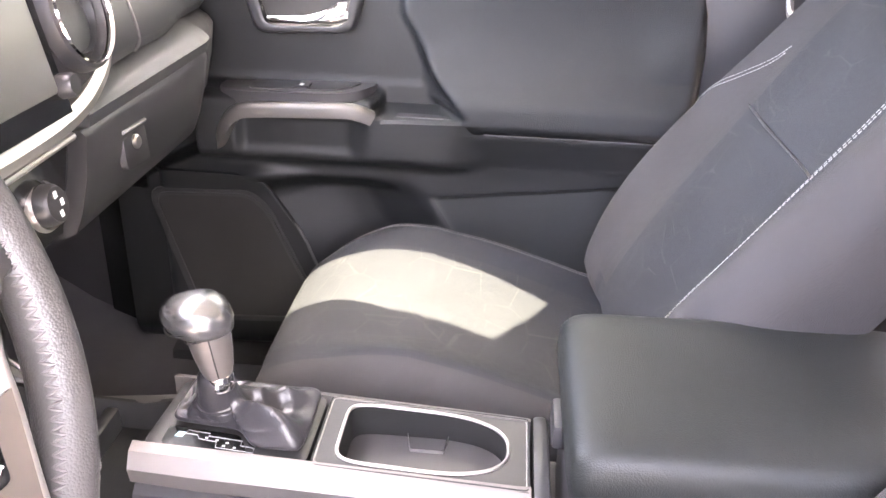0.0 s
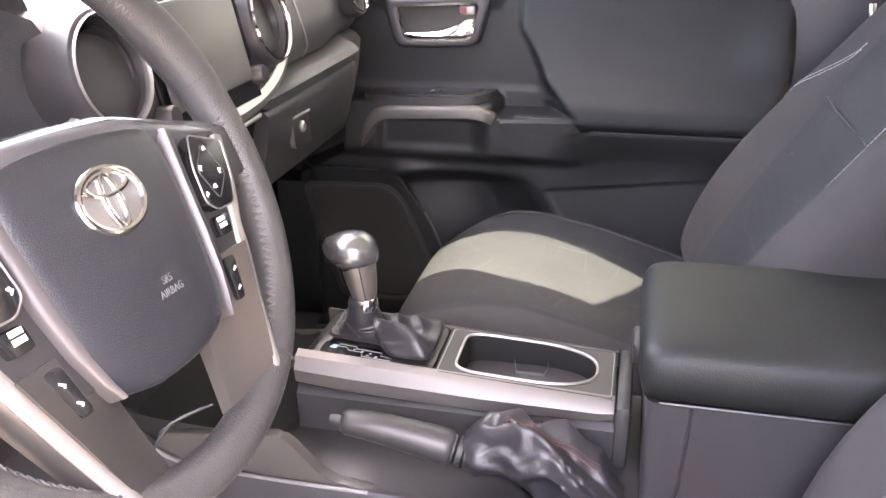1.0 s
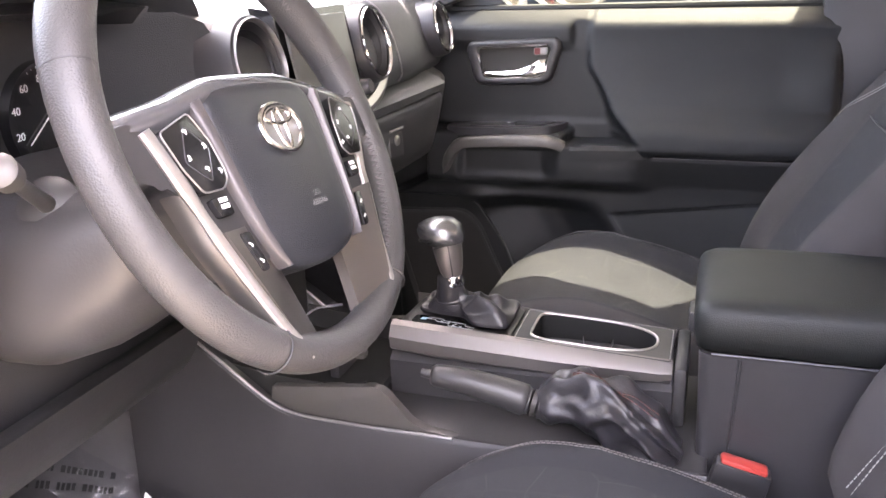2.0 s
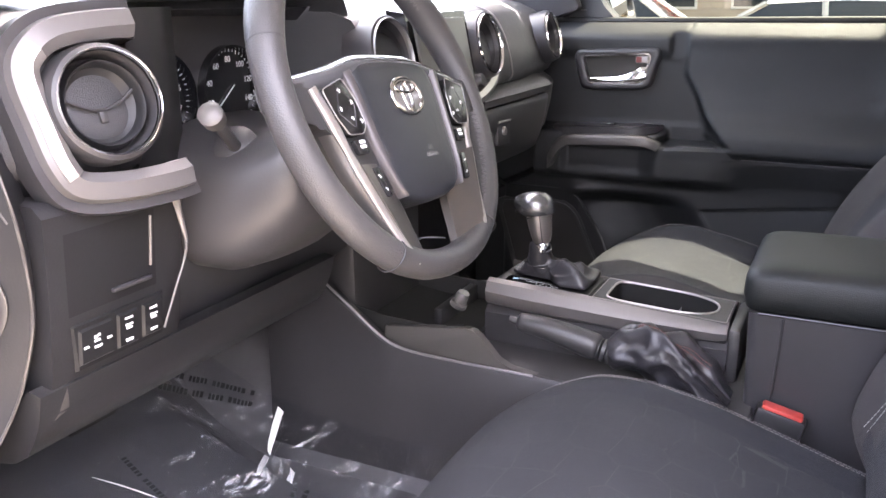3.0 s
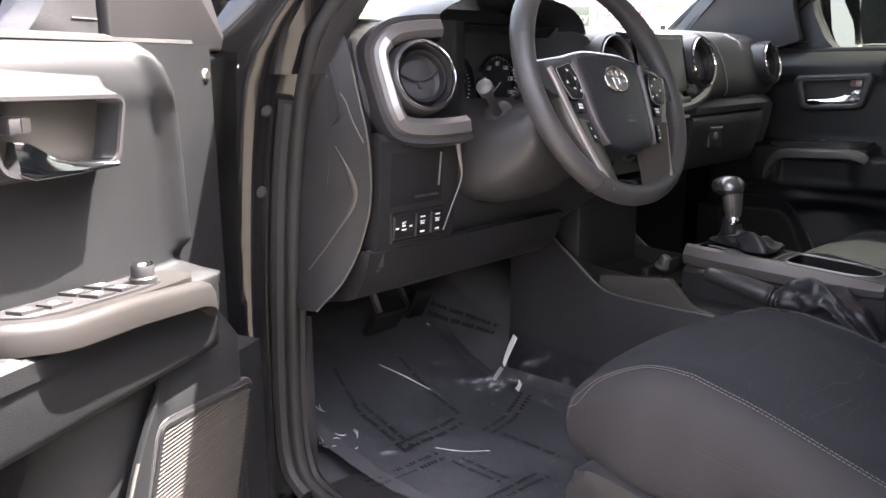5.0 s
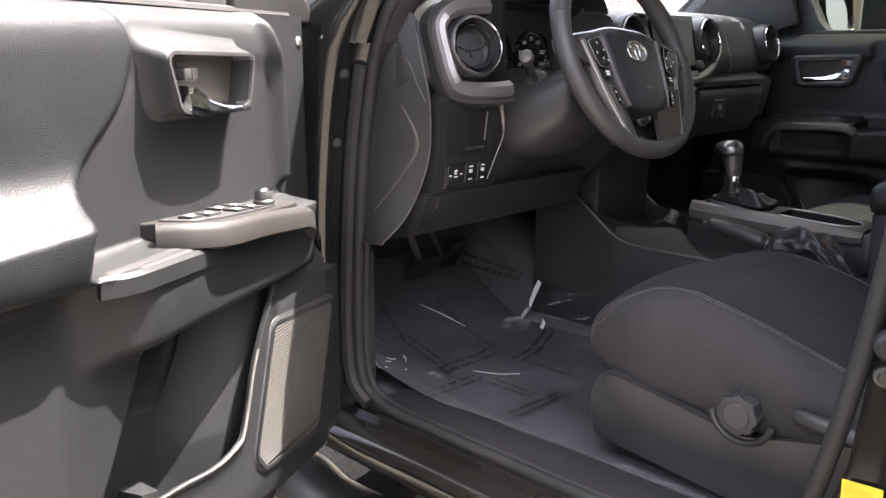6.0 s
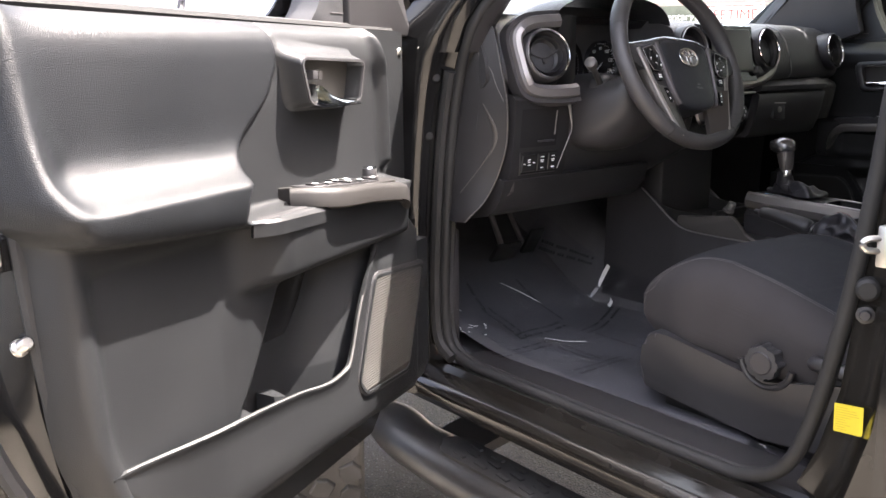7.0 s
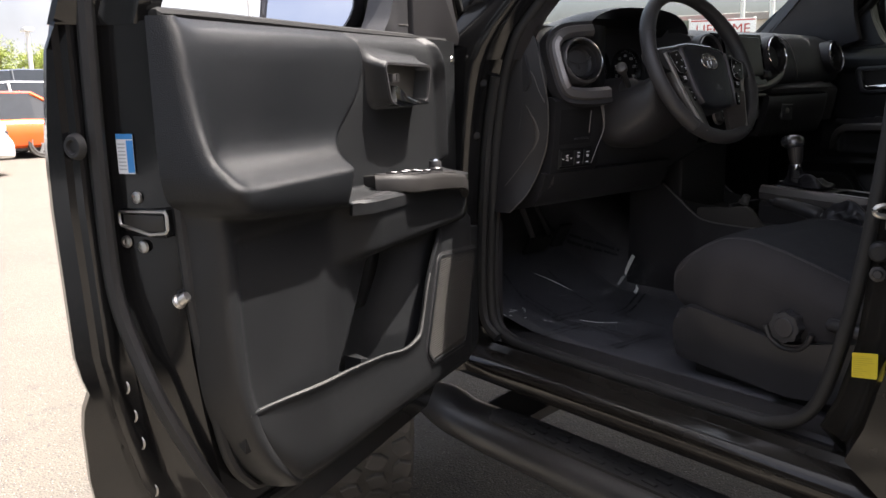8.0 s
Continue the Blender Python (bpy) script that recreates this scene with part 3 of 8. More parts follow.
for x in [-0.846, -0.845, -0.843, -0.84, -0.835, -0.828, -0.815, -0.79, -0.76, -0.73, -0.70, -0.66, -0.62, -0.58, -0.54, -0.5, -0.45, -0.4, -0.2, 0.0, 0.5, 1.2]:
    zc = 0.43 - 0.008 * (1 - ease([(-0.87, 0.0), (-0.74, 1.0)], x))
    rings.append([(x, rb_y(x) + rb_w(x) * math.copysign(abs(math.cos(a)) ** 0.8, math.cos(a)), zc + rb_h(x) * math.copysign(abs(math.sin(a)) ** 0.9, math.sin(a))) for a in [2 * math.pi * k / 28 for k in range(28)]])
part("tube", bm_loft(rings), POWDER, rb, "textured black tube", sharp=60)
pd = part("step_pad", bm_prism(round_poly([(-0.53, -0.215), (-0.49, -0.262), (1.1, -0.262), (1.1, -0.178), (-0.50, -0.178)], 0.02, 4), 0.463, 0.4795, lambda a, b, c: (a, b, c - 0.006 * ((b + 0.222) / 0.07) ** 2), 0.003), RUBBER, rb, "black rubber step pad with raised bars")
bars = []
for k in range(24):
    x0 = -0.46 + 0.065 * k
    for q, y0 in enumerate((-0.244, -0.220, -0.196)):
        bars.append(bm_prism([(x0 + 0.015 * (q % 2), y0 - 0.004), (x0 + 0.034 + 0.015 * (q % 2), y0 - 0.009), (x0 + 0.036 + 0.015 * (q % 2), y0 + 0.001), (x0 + 0.002 + 0.015 * (q % 2), y0 + 0.006)], 0.476, 0.4815, lambda a, b, c: (a, b, c), 0.001, 1))
for b in bars:
    part("tread_bar", b, RUBBER, pd)
for x0 in (-0.55, 0.6):
    part("bracket", bm_loft([[(x0 - 0.068, y, z - 0.012), (x0 + 0.068, y, z - 0.012), (x0 + 0.068, y, z + 0.012), (x0 - 0.068, y, z + 0.012)] for y, z in ((-0.2, 0.43), (-0.1, 0.445), (0.05, 0.46))]), TRIM_BLACK, rb)


def wheel_thing(name, cx, cy, r, w, label, side):
    """An off-road tyre with tread blocks, on a dark rim."""
    ob = thing(name, (cx, cy, 0), label, "wheel")
    m = Matrix.Translation((cx, cy, r)) @ Euler((radians(90), 0, radians(-30))).to_matrix().to_4x4()
    prof = [(r * 0.6, -w * 0.42), (r * 0.68, -w * 0.5), (r * 0.88, -w * 0.52), (r * 0.95, -w * 0.46), (r * 0.965, -w * 0.3), (r * 0.97, 0), (r * 0.965, w * 0.3), (r * 0.95, w * 0.46), (r * 0.88, w * 0.52), (r * 0.68, w * 0.5), (r * 0.6, w * 0.42)]
    ty = part("tyre", bm_lathe(prof, m, 56), TYRE, ob)
    me = None
    for k in range(34):
        for row, off in ((-0.38, 0.0), (-0.13, 0.5), (0.13, 0.0), (0.38, 0.5)):
            a = 2 * math.pi * (k + off) / 34
            if math.sin(a) > 0.9:
                continue
            if me is None:
                b = bm_prism([(-0.026, -0.021), (-0.006, -0.028), (0.024, -0.02), (0.027, 0.016), (0.004, 0.026), (-0.022, 0.02)], -0.012, 0.009, lambda p, q, c: (p, q, c), 0.003, 1)
                proto = part("tread_block", b, TYRE, ty, sharp=25)
                me = proto.data
                bl = proto
            else:
                bl = new("tread_block", me)
                bl.parent = ty
                bl.matrix_parent_inverse = base_of(ty).inverted()
            bl.matrix_basis = m @ Matrix.Rotation(a, 4, "Z") @ Matrix.Translation((r * (0.975 if abs(row) < 0.2 else 0.962), 0, row * w)) @ Matrix.Rotation(radians(90), 4, "Y") @ Matrix.Rotation(radians(25 if k % 2 else -20) + (0 if abs(row) < 0.2 else radians(90)), 4, "Z")
    rim = [(0.0, side * -w * 0.30), (r * 0.2, side * -w * 0.32), (r * 0.24, side * -w * 0.2), (r * 0.5, side * -w * 0.26), (r * 0.57, side * -w * 0.42), (r * 0.61, side * -w * 0.44), (r * 0.6, side * w * 0.4), (0, side * w * 0.4)]
    part("rim", bm_lathe(rim, m, 40), GUNMETAL, ob)
    return ob


wheel_thing("front_wheel", -1.155, -0.20, 0.388, 0.265, "knobbly all-terrain tyre on a dark wheel under the fender", 1)


# ---- seats ----
def seat(name, x0, yc, label, outer):
    """A bucket seat: cushion, backrest, plastic side shell. outer: -1 or 1, the door side."""
    ob = thing(name, (x0 + 0.1, yc, 0.61), label, "seat")
    hw = 0.226
    N = 40

    def ring_c(x):
        u = (x - x0) / 0.56
        nose = spline([(0, 0.25), (0.012, 0.62), (0.04, 0.84), (0.09, 0.95), (0.18, 1.0), (1, 1.0)])(u)
        zt = lerp([(0, 0.868), (0.1, 0.895), (0.25, 0.915), (0.35, 0.915), (0.5, 0.895), (0.68, 0.858), (0.82, 0.83), (1, 0.815)], u)
        zb = lerp([(0, 0.735), (0.05, 0.725), (0.3, 0.72), (1, 0.72)], u)
        w = hw * (0.80 + 0.2 * ease([(0, 0), (0.25, 1), (1, 1)], u)) if u < 0.25 else hw
        zm = (zt + zb) / 2
        pts = []
        for k in range(N):
            a = 2 * math.pi * k / N
            c, s = math.cos(a), math.sin(a)
            e = 0.42
            yy = math.copysign(abs(c) ** e, c) * w * (0.93 + 0.07 * nose)
            zz = math.copysign(abs(s) ** 0.55, s)
            z = zm + zz * (zt - zm if zz > 0 else zm - zb) * (0.35 + 0.65 * nose)
            if zz > 0:
                r = abs(yy) / hw
                z += 0.022 * math.exp(-((r - 0.8) / 0.16) ** 2) * ease([(0.0, 0), (0.3, 0.6), (1, 1)], u)
                z += (0.008 * (1 - min(1, r / 0.55) ** 2)) if outer < 0 else -0.042 * (1 - min(1, r / 0.74) ** 2) * ease([(0.0, 0.0), (0.12, 0.3), (0.3, 1.0)], u)
                z -= 0.0045 * math.exp(-((r - 0.56) / 0.03) ** 2)
                z -= 0.004 * math.exp(-((u - 0.36) / 0.012) ** 2) * (r < 0.56)
            z += 0.003 * noise.noise(Vector((x * 9, (yc + yy) * 9, z * 9)))
            pts.append((x + 0.0 * z, yc + yy, z))
        return pts

    xs = [x0 + v for v in (0.0, 0.003, 0.006, 0.016, 0.03, 0.05, 0.075, 0.1, 0.13, 0.16, 0.18, 0.195, 0.202, 0.21, 0.23, 0.27, 0.32, 0.38, 0.44, 0.5, 0.56)]
    rings = [ring_c(x) for x in xs]

    def slot(i, j):
        """Strips along the cushion: patterned middle, plain dark edge, lighter sides."""
        return 1 if 8 <= j <= 11 else 2 if 6 <= j <= 13 else 0

    cu = part("cushion", bm_loft(rings, mat=slot), [CLOTH, INSERT, CLOTH_MID], ob, sub=1, sharp=70)
    for sgn in (-1, 1) if outer < 0 else (1,):
        for off in (0.176, 0.182):
            ln = []
            for r in rings[2:]:
                best = min((p for p in r if p[2] > 0.8), key=lambda p: abs(p[1] - (yc + sgn * off)))
                i = r.index(best)
                q = r[i - 1] if abs(r[i - 1][1] - (yc + sgn * off)) < abs(r[(i + 1) % N][1] - (yc + sgn * off)) else r[(i + 1) % N]
                t = (yc + sgn * off - best[1]) / (q[1] - best[1]) if abs(q[1] - best[1]) > 1e-5 else 0
                t = max(-1, min(1, t))
                ln.append(Vector(best).lerp(Vector(q), t) + Vector((0, 0, 0.0012)))
            stitches(smooth_path(ln, 3), cu, STITCH_DARK)

    # backrest
    lean = radians(31)
    ys = yc - outer * 0.045
    bx, bz = x0 + 0.475, 0.85

    def place(y, h, d):
        """h up along the back, d out of its face"""
        return (bx + h * math.sin(lean) - d * math.cos(lean), ys + y, bz + h * math.cos(lean) + d * math.sin(lean))

    rings_b = []
    for h in (0.0, 0.03, 0.08, 0.15, 0.22, 0.28, 0.34, 0.40, 0.46, 0.52, 0.57, 0.61, 0.64, 0.655, 0.66):
        w = lerp([(0, 0.21), (0.08, 0.235), (0.25, 0.25), (0.42, 0.245), (0.55, 0.215), (0.62, 0.175), (0.66, 0.12)], h)
        th = lerp([(0, 0.055), (0.1, 0.065), (0.5, 0.06), (0.62, 0.045), (0.66, 0.02)], h)
        pts = []
        for k in range(N):
            a = 2 * math.pi * k / N
            c, s = math.cos(a), math.sin(a)
            yy = math.copysign(abs(c) ** 0.45, c) * w
            dd = math.copysign(abs(s) ** 0.6, s) * th
            if s > 0:
                r = abs(yy) / w
                dd += lerp([(0, 0.03), (0.12, 0.05), (0.25, 0.042), (0.4, 0.02), (0.55, 0.01), (0.66, 0)], h) * math.exp(-((r - 0.84) / 0.2) ** 2)
                dd += 0.012 * (1 - min(1, r / 0.5) ** 2) * lerp([(0, 0), (0.1, 1), (0.5, 1), (0.66, 0)], h)
                dd -= 0.005 * math.exp(-((r - 0.53) / 0.03) ** 2)
                dd -= 0.005 * math.exp(-((r - 0.92) / 0.025) ** 2)
            p = place(yy, h, dd)
            pts.append(p)
        rings_b.append(pts)

    def slot_b(i, j):
        p = Vector(rings_b[i][j])
        front = 0 < j < N // 2
        return 1 if front and (abs(p.y - ys) < 0.128 or (outer > 0 and -0.152 < p.y - ys < 0)) else 0

    bk = part("backrest", bm_loft(rings_b, mat=slot_b), [CLOTH, INSERT], ob, sub=1, sharp=70)
    heights = (0.0, 0.03, 0.08, 0.15, 0.22, 0.28, 0.34, 0.40, 0.46, 0.52, 0.57, 0.61, 0.64, 0.655, 0.66)

    def on_face(r, y):
        """The point of a backrest ring's front at sideways place y."""
        fr = sorted((p for k, p in enumerate(r) if 0 <= k <= N // 2), key=lambda p: p[1])
        for p, q in zip(fr, fr[1:]):
            if p[1] <= y <= q[1]:
                return Vector(p).lerp(Vector(q), (y - p[1]) / max(1e-6, q[1] - p[1])) + Vector((-0.0012, 0, 0.0006))

    for off in (0.130, 0.138) if outer < 0 else (0.152, 0.160):
        ln = [q for q in (on_face(r, ys - outer * off) for r in rings_b[1:11]) if q]
        stitches(smooth_path(ln, 4), bk, STITCH)
    def at_height(h, y):
        i = max(k for k in range(len(heights) - 1) if heights[k] <= h)
        u, v = on_face(rings_b[i], y), on_face(rings_b[i + 1], y)
        return u.lerp(v, (h - heights[i]) / (heights[i + 1] - heights[i])) if u and v else None

    for up in (0.0, 0.010):
        ln = [q for q in (at_height(0.40 - 0.13 * k / 8 + up, ys + outer * (0.13 + 0.0125 * k)) for k in range(9)) if q]
        stitches(smooth_path(ln, 3), bk, STITCH)
    ln = [q for q in (at_height(0.33, ys + 0.0255 * k - (0.03 if outer > 0 else 0.0)) for k in range(-5, 6)) if q]
    part("cross_seam", bm_tube(smooth_path(ln, 3), 0.0016, 6), TRIM_BLACK, bk)
    # side shell on the door side
    yo = yc + outer * (hw - 0.012)
    prof = [(x0 + 0.05, 0.655), (x0 + 0.045, 0.72), (x0 + 0.055, 0.768), (x0 + 0.10, 0.772), (x0 + 0.22, 0.752), (x0 + 0.30, 0.738), (x0 + 0.40, 0.762), (x0 + 0.52, 0.79), (x0 + 0.58, 0.79), (x0 + 0.58, 0.66), (x0 + 0.3, 0.635)]
    sh = part("side_shell", bm_prism(round_poly(prof, 0.02, 3), yo - outer * 0.03, yo + outer * 0.02, lambda a, b, c: (a, c, b), 0.01), TRIM_BLACK, ob, "dark plastic seat side shield")
    if outer < 0:
        kx, kz = x0 + 0.303, 0.777
        m = Matrix.Translation((kx, yo + outer * 0.014, kz)) @ Euler((radians(90), 0, 0)).to_matrix().to_4x4()
        kp = []
        for k in range(64):
            a = 2 * math.pi * k / 64
            r = 0.027 + 0.0045 * max(0, math.cos(a * 8)) ** 0.6
            kp.append((r * math.cos(a), r * math.sin(a)))
        kn = part("height_knob", bm_prism(kp, 0.0, 0.024, lambda a, b, c: m @ Vector((a, b, c)), 0.003), DASH, sh, "fluted grey plastic adjuster knob")
        part("knob_cap", bm_lathe([(0, 0.0265), (0.018, 0.0265), (0.0195, 0.025), (0.02, 0.022), (0, 0.022)], m, 24), DASH_SMOOTH, kn)
        cres = []
        for k in range(25):
            a = radians(190 + 160 * k / 24)
            cres.append((kx + 0.046 * math.cos(a), yo + outer * 0.019, kz + 0.046 * math.sin(a)))
        part("knob_well", bm_tube(cres, 0.006, 8, up=Vector((0, 1, 0))), TRIM_BLACK, sh)
        lev = smooth_path([(x0 + 0.375, yo + outer * 0.015, 0.795), (x0 + 0.42, yo + outer * 0.03, 0.797), (x0 + 0.50, yo + outer * 0.03, 0.79), (x0 + 0.56, yo + outer * 0.02, 0.785)], 4)
        part("recline_lever", bm_tube(lev, [0.006] + [0.0125] * (len(lev) - 2) + [0.008], 10), TRIM_BLACK, sh, "black recline lever")
    part("seat_rail", bm_box((x0 + 0.08, yc - 0.2, 0.61), (x0 + 0.5, yc + 0.2, 0.70), 0.01), RUBBER, ob)
    return ob


def hex_insert():
    """Insert cloth: woven, with pale embroidered facet lines."""
    m = weave(material("facet_cloth", (0.024, 0.0248, 0.028), 0.85, spots=0.2, grain_scale=700))
    n, k = m.node_tree.nodes, m.node_tree.links.new
    co = n.new("ShaderNodeTexCoord")
    v = n.new("ShaderNodeTexVoronoi")
    v.feature = "DISTANCE_TO_EDGE"
    v.inputs["Scale"].default_value = 19
    v.inputs["Randomness"].default_value = 0.5
    k(co.outputs["Object"], v.inputs["Vector"])
    lt = n.new("ShaderNodeMath")
    lt.operation = "LESS_THAN"
    lt.inputs[1].default_value = 0.011
    k(v.outputs["Distance"], lt.inputs[0])
    nz = n.new("ShaderNodeTexNoise")
    nz.inputs["Scale"].default_value = 9
    k(co.outputs["Object"], nz.inputs["Vector"])
    gt = n.new("ShaderNodeMath")
    gt.operation = "GREATER_THAN"
    gt.inputs[1].default_value = 0.44
    k(nz.outputs["Fac"], gt.inputs[0])
    mul = n.new("ShaderNodeMath")
    mul.operation = "MULTIPLY"
    k(lt.outputs[0], mul.inputs[0])
    k(gt.outputs[0], mul.inputs[1])
    b = n["Principled BSDF"]
    src = b.inputs["Base Color"].links[0].from_socket
    mix = n.new("ShaderNodeMix")
    mix.data_type = "RGBA"
    mix.inputs["B"].default_value = (0.043, 0.043, 0.044, 1)
    k(mul.outputs[0], mix.inputs["Factor"])
    k(src, mix.inputs["A"])
    k(mix.outputs["Result"], b.inputs["Base Color"])
    return m


INSERT = hex_insert()
seat("driver_seat", -0.215, 0.215, "dark grey cloth driver seat with pale double stitching", -1)
seat("passenger_seat", -0.29, 2 * YC - 0.20, "dark grey cloth passenger seat with pale stitching, half in sunlight", 1)


# ---- doors ----
WELL_EDGE = [(0.66, 0.64), (0.80, 0.605), (0.93, 0.525), (0.98, 0.50)]


def door(name, m, label, driver):
    """A front door in its own frame: x from hinge to latch, y into the cab, z up."""
    XF[0] = m
    ob = thing(name, m @ Vector((0.4, 0, 0.55)), label, "truck door")
    # shell: rings by height
    rings = []
    for z in (0.50, 0.53, 0.58, 0.64, 0.70, 0.787, 0.82, 0.848, 0.87, 0.90, 1.0, 1.1, 1.177, 1.25, 1.293, 1.325):
        o = lerp([(0.50, -0.178), (0.58, -0.192), (0.683, -0.186), (0.787, -0.165), (0.83, -0.15), (0.848, -0.136), (0.87, -0.143), (0.9, -0.146), (1.177, -0.142), (1.293, -0.125), (1.325, -0.105)], z)
        e = lerp([(0.50, 0.70), (0.53, 0.76), (0.58, 0.82), (0.64, 0.855), (0.70, 0.885), (0.8, 0.915), (0.9, 0.935), (1.1, 0.945), (1.325, 0.945)], z)
        eo = lerp([(0.50, 0.80), (0.53, 0.83), (0.58, 0.865), (0.64, 0.885), (0.70, 0.90), (0.8, 0.92), (0.9, 0.935), (1.1, 0.945), (1.325, 0.945)], z)
        f = lerp([(0.50, 0.02), (0.6, -0.01), (1.3, -0.01)], z)
        i_d = lerp([(0.5, -0.05), (0.6, -0.02), (0.72, 0.005), (0.9, 0.012), (1.325, 0.012)], z)
        rings.append([(f, o), (f, i_d - 0.03), (f + 0.02, i_d), (e - 0.075, i_d), (e - 0.052, i_d - 0.005), (e - 0.041, i_d - 0.02), (e - 0.037, -0.03), (e - 0.035, -0.066), (e - 0.030, -0.078), (e - 0.022, -0.082), (e - 0.006, -0.083), (e + 0.002, -0.087), (e + 0.004, -0.097), (e + 0.012, -0.101), (eo + 0.016, o + 0.018), (eo + 0.008, o + 0.004), (eo - 0.01, o)])
        rings[-1] = [(a, b, z) for a, b in rings[-1]]
    part("shell", bm_loft(rings), PAINT, ob, "glossy black painted door shell", sharp=30)
    # latch-side weather strip
    ws_path = smooth_path([(0.932, -0.06, 1.6), (0.931, -0.07, 1.33), (0.931, -0.073, 1.15), (0.928, -0.071, 1.0), (0.922, -0.055, 0.92), (0.915, -0.025, 0.84), (0.885, -0.005, 0.755), (0.85, 0.0, 0.69), (0.80, -0.012, 0.635), (0.72, -0.02, 0.60), (0.4, -0.02, 0.585), (0.05, -0.02, 0.59)], 5)
    part("weather_strip", bm_tube(ws_path, 0.011, 8, up=Vector((0, 1, 0))), RUBBER, ob, "black rubber weather strip")
    st2 = smooth_path([(0.90, 0.012, 1.30), (0.893, 0.014, 1.1), (0.882, 0.016, 0.95), (0.862, 0.018, 0.83), (0.84, 0.018, 0.74), (0.80, 0.014, 0.685), (0.74, 0.01, 0.655), (0.5, 0.008, 0.63)], 5)
    part("inner_strip", bm_tube(st2, 0.0085, 8, up=Vector((0, 1, 0))), RUBBER, ob)

    # inner trim panel as a height field
    sm = lambda a, b, x: ease([(a, 0.0), (b, 1.0)], x)
    zo = 0.0 if driver else 0.016
    low = [(0.60, 0.020), (0.64, 0.056), (0.67, 0.066), (0.90, 0.067)] if driver else [(0.60, 0.020), (0.64, 0.060), (0.67, 0.074), (0.90, 0.076)]
    top = [(1.275, 0.047), (1.297, 0.044), (1.315, 0.036), (1.329, 0.016)] if driver else [(1.275, 0.054), (1.294, 0.055), (1.302, 0.052), (1.315, 0.041), (1.329, 0.026)]
    rear = spline(low + ([(0.97, 0.067), (1.06, 0.067), (1.2, 0.05)] if driver else [(0.97, 0.077), (1.0, 0.080), (1.03, 0.090), (1.05, 0.098), (1.06, 0.101), (1.068, 0.109), (1.08, 0.1135), (1.10, 0.111), (1.13, 0.094), (1.16, 0.076), (1.20, 0.062), (1.24, 0.056)]) + top)
    front = spline(low + ([(0.950, 0.067), (0.960, 0.071), (0.972, 0.096), (0.982, 0.104)] if driver else [(0.966 + zo, 0.076), (0.976 + zo, 0.080), (0.988 + zo, 0.098)]) + [(1.0 + zo, 0.106), (1.03 + zo, 0.108)] + ([(1.052, 0.108), (1.064, 0.106), (1.069, 0.06), (1.075, 0.044)] if driver else [(1.085, 0.108), (1.100, 0.105), (1.106, 0.06), (1.112, 0.046)]) + [(1.13, 0.042), (1.25, 0.044)] + top)
    seam_s = spline([(1.0, 0.60), (1.07, 0.600), (1.11, 0.596), (1.167, 0.555), (1.235, 0.478), (1.288, 0.458), (1.33, 0.475)] if driver else [(1.0, 0.59), (1.057, 0.588), (1.08, 0.555), (1.112, 0.528), (1.186, 0.491), (1.234, 0.467), (1.30, 0.47), (1.33, 0.478)])
    edge_s = spline([(0.60, 0.72), (0.66, 0.765), (0.71, 0.815), (0.78, 0.857), (0.86, 0.880), (1.0, 0.890), (1.07, 0.893), (1.09, 0.897), (1.11, 0.912), (1.14, 0.920), (1.19, 0.922), (1.33, 0.922)])
    top_s = spline([(0.0, 0.968), (0.225, 0.966), (0.25, 0.955), (0.278, 0.92), (0.315, 0.86), (0.335, 0.81), (0.354, 0.777), (0.40, 0.770), (0.50, 0.785), (0.64, 0.799), (0.76, 0.805), (0.90, 0.81)])

    pad_zb = spline([(0.50, 1.0575), (0.60, 1.062), (0.68, 1.067), (0.76, 1.0735), (0.83, 1.080), (0.87, 1.087), (0.90, 1.096), (0.93, 1.105)])
    pad_fall = spline([(-0.02, 1.0), (0.0, 1.0), (0.006, 0.94), (0.014, 0.74), (0.026, 0.46), (0.04, 0.24), (0.06, 0.09), (0.09, 0.02), (0.12, 0.0), (0.4, 0.0)])
    pad_rim = spline([(-0.1, 0.1125), (0.0, 0.1125), (0.018, 0.102), (0.035, 0.091), (0.06, 0.079), (0.095, 0.067), (0.14, 0.057), (0.18, 0.050), (0.23, 0.038)])
    pad_base = spline([(1.0, 0.050), (1.20, 0.050), (1.275, 0.047), (1.297, 0.044), (1.315, 0.036), (1.329, 0.016)])

    def pad(s, z):
        """The padded upper of the open door: a ledge whose crest turns up along the latch side."""
        zb = pad_zb(s)
        if z < zb:
            return 0.067 + (0.101 - 0.067) * sm(zb - 0.007, zb, z)
        p, q, rho = 0.909 - s, z - 1.116, 0.052
        m = rho - math.hypot(rho - p, rho - q) if p < rho and q < rho else min(p, q)
        crest = pad_rim(max(0.0, q))
        if m >= 0:
            return pad_base(z) + (crest - pad_base(z)) * pad_fall(m)
        if q < 0.0 and p > 0.03:
            return 0.1125 - 0.0105 * (min(1.0, -q / max(0.01, 1.116 - zb))) ** 2.6
        return crest - 0.012 * min(1.0, -m / 0.03) ** 2

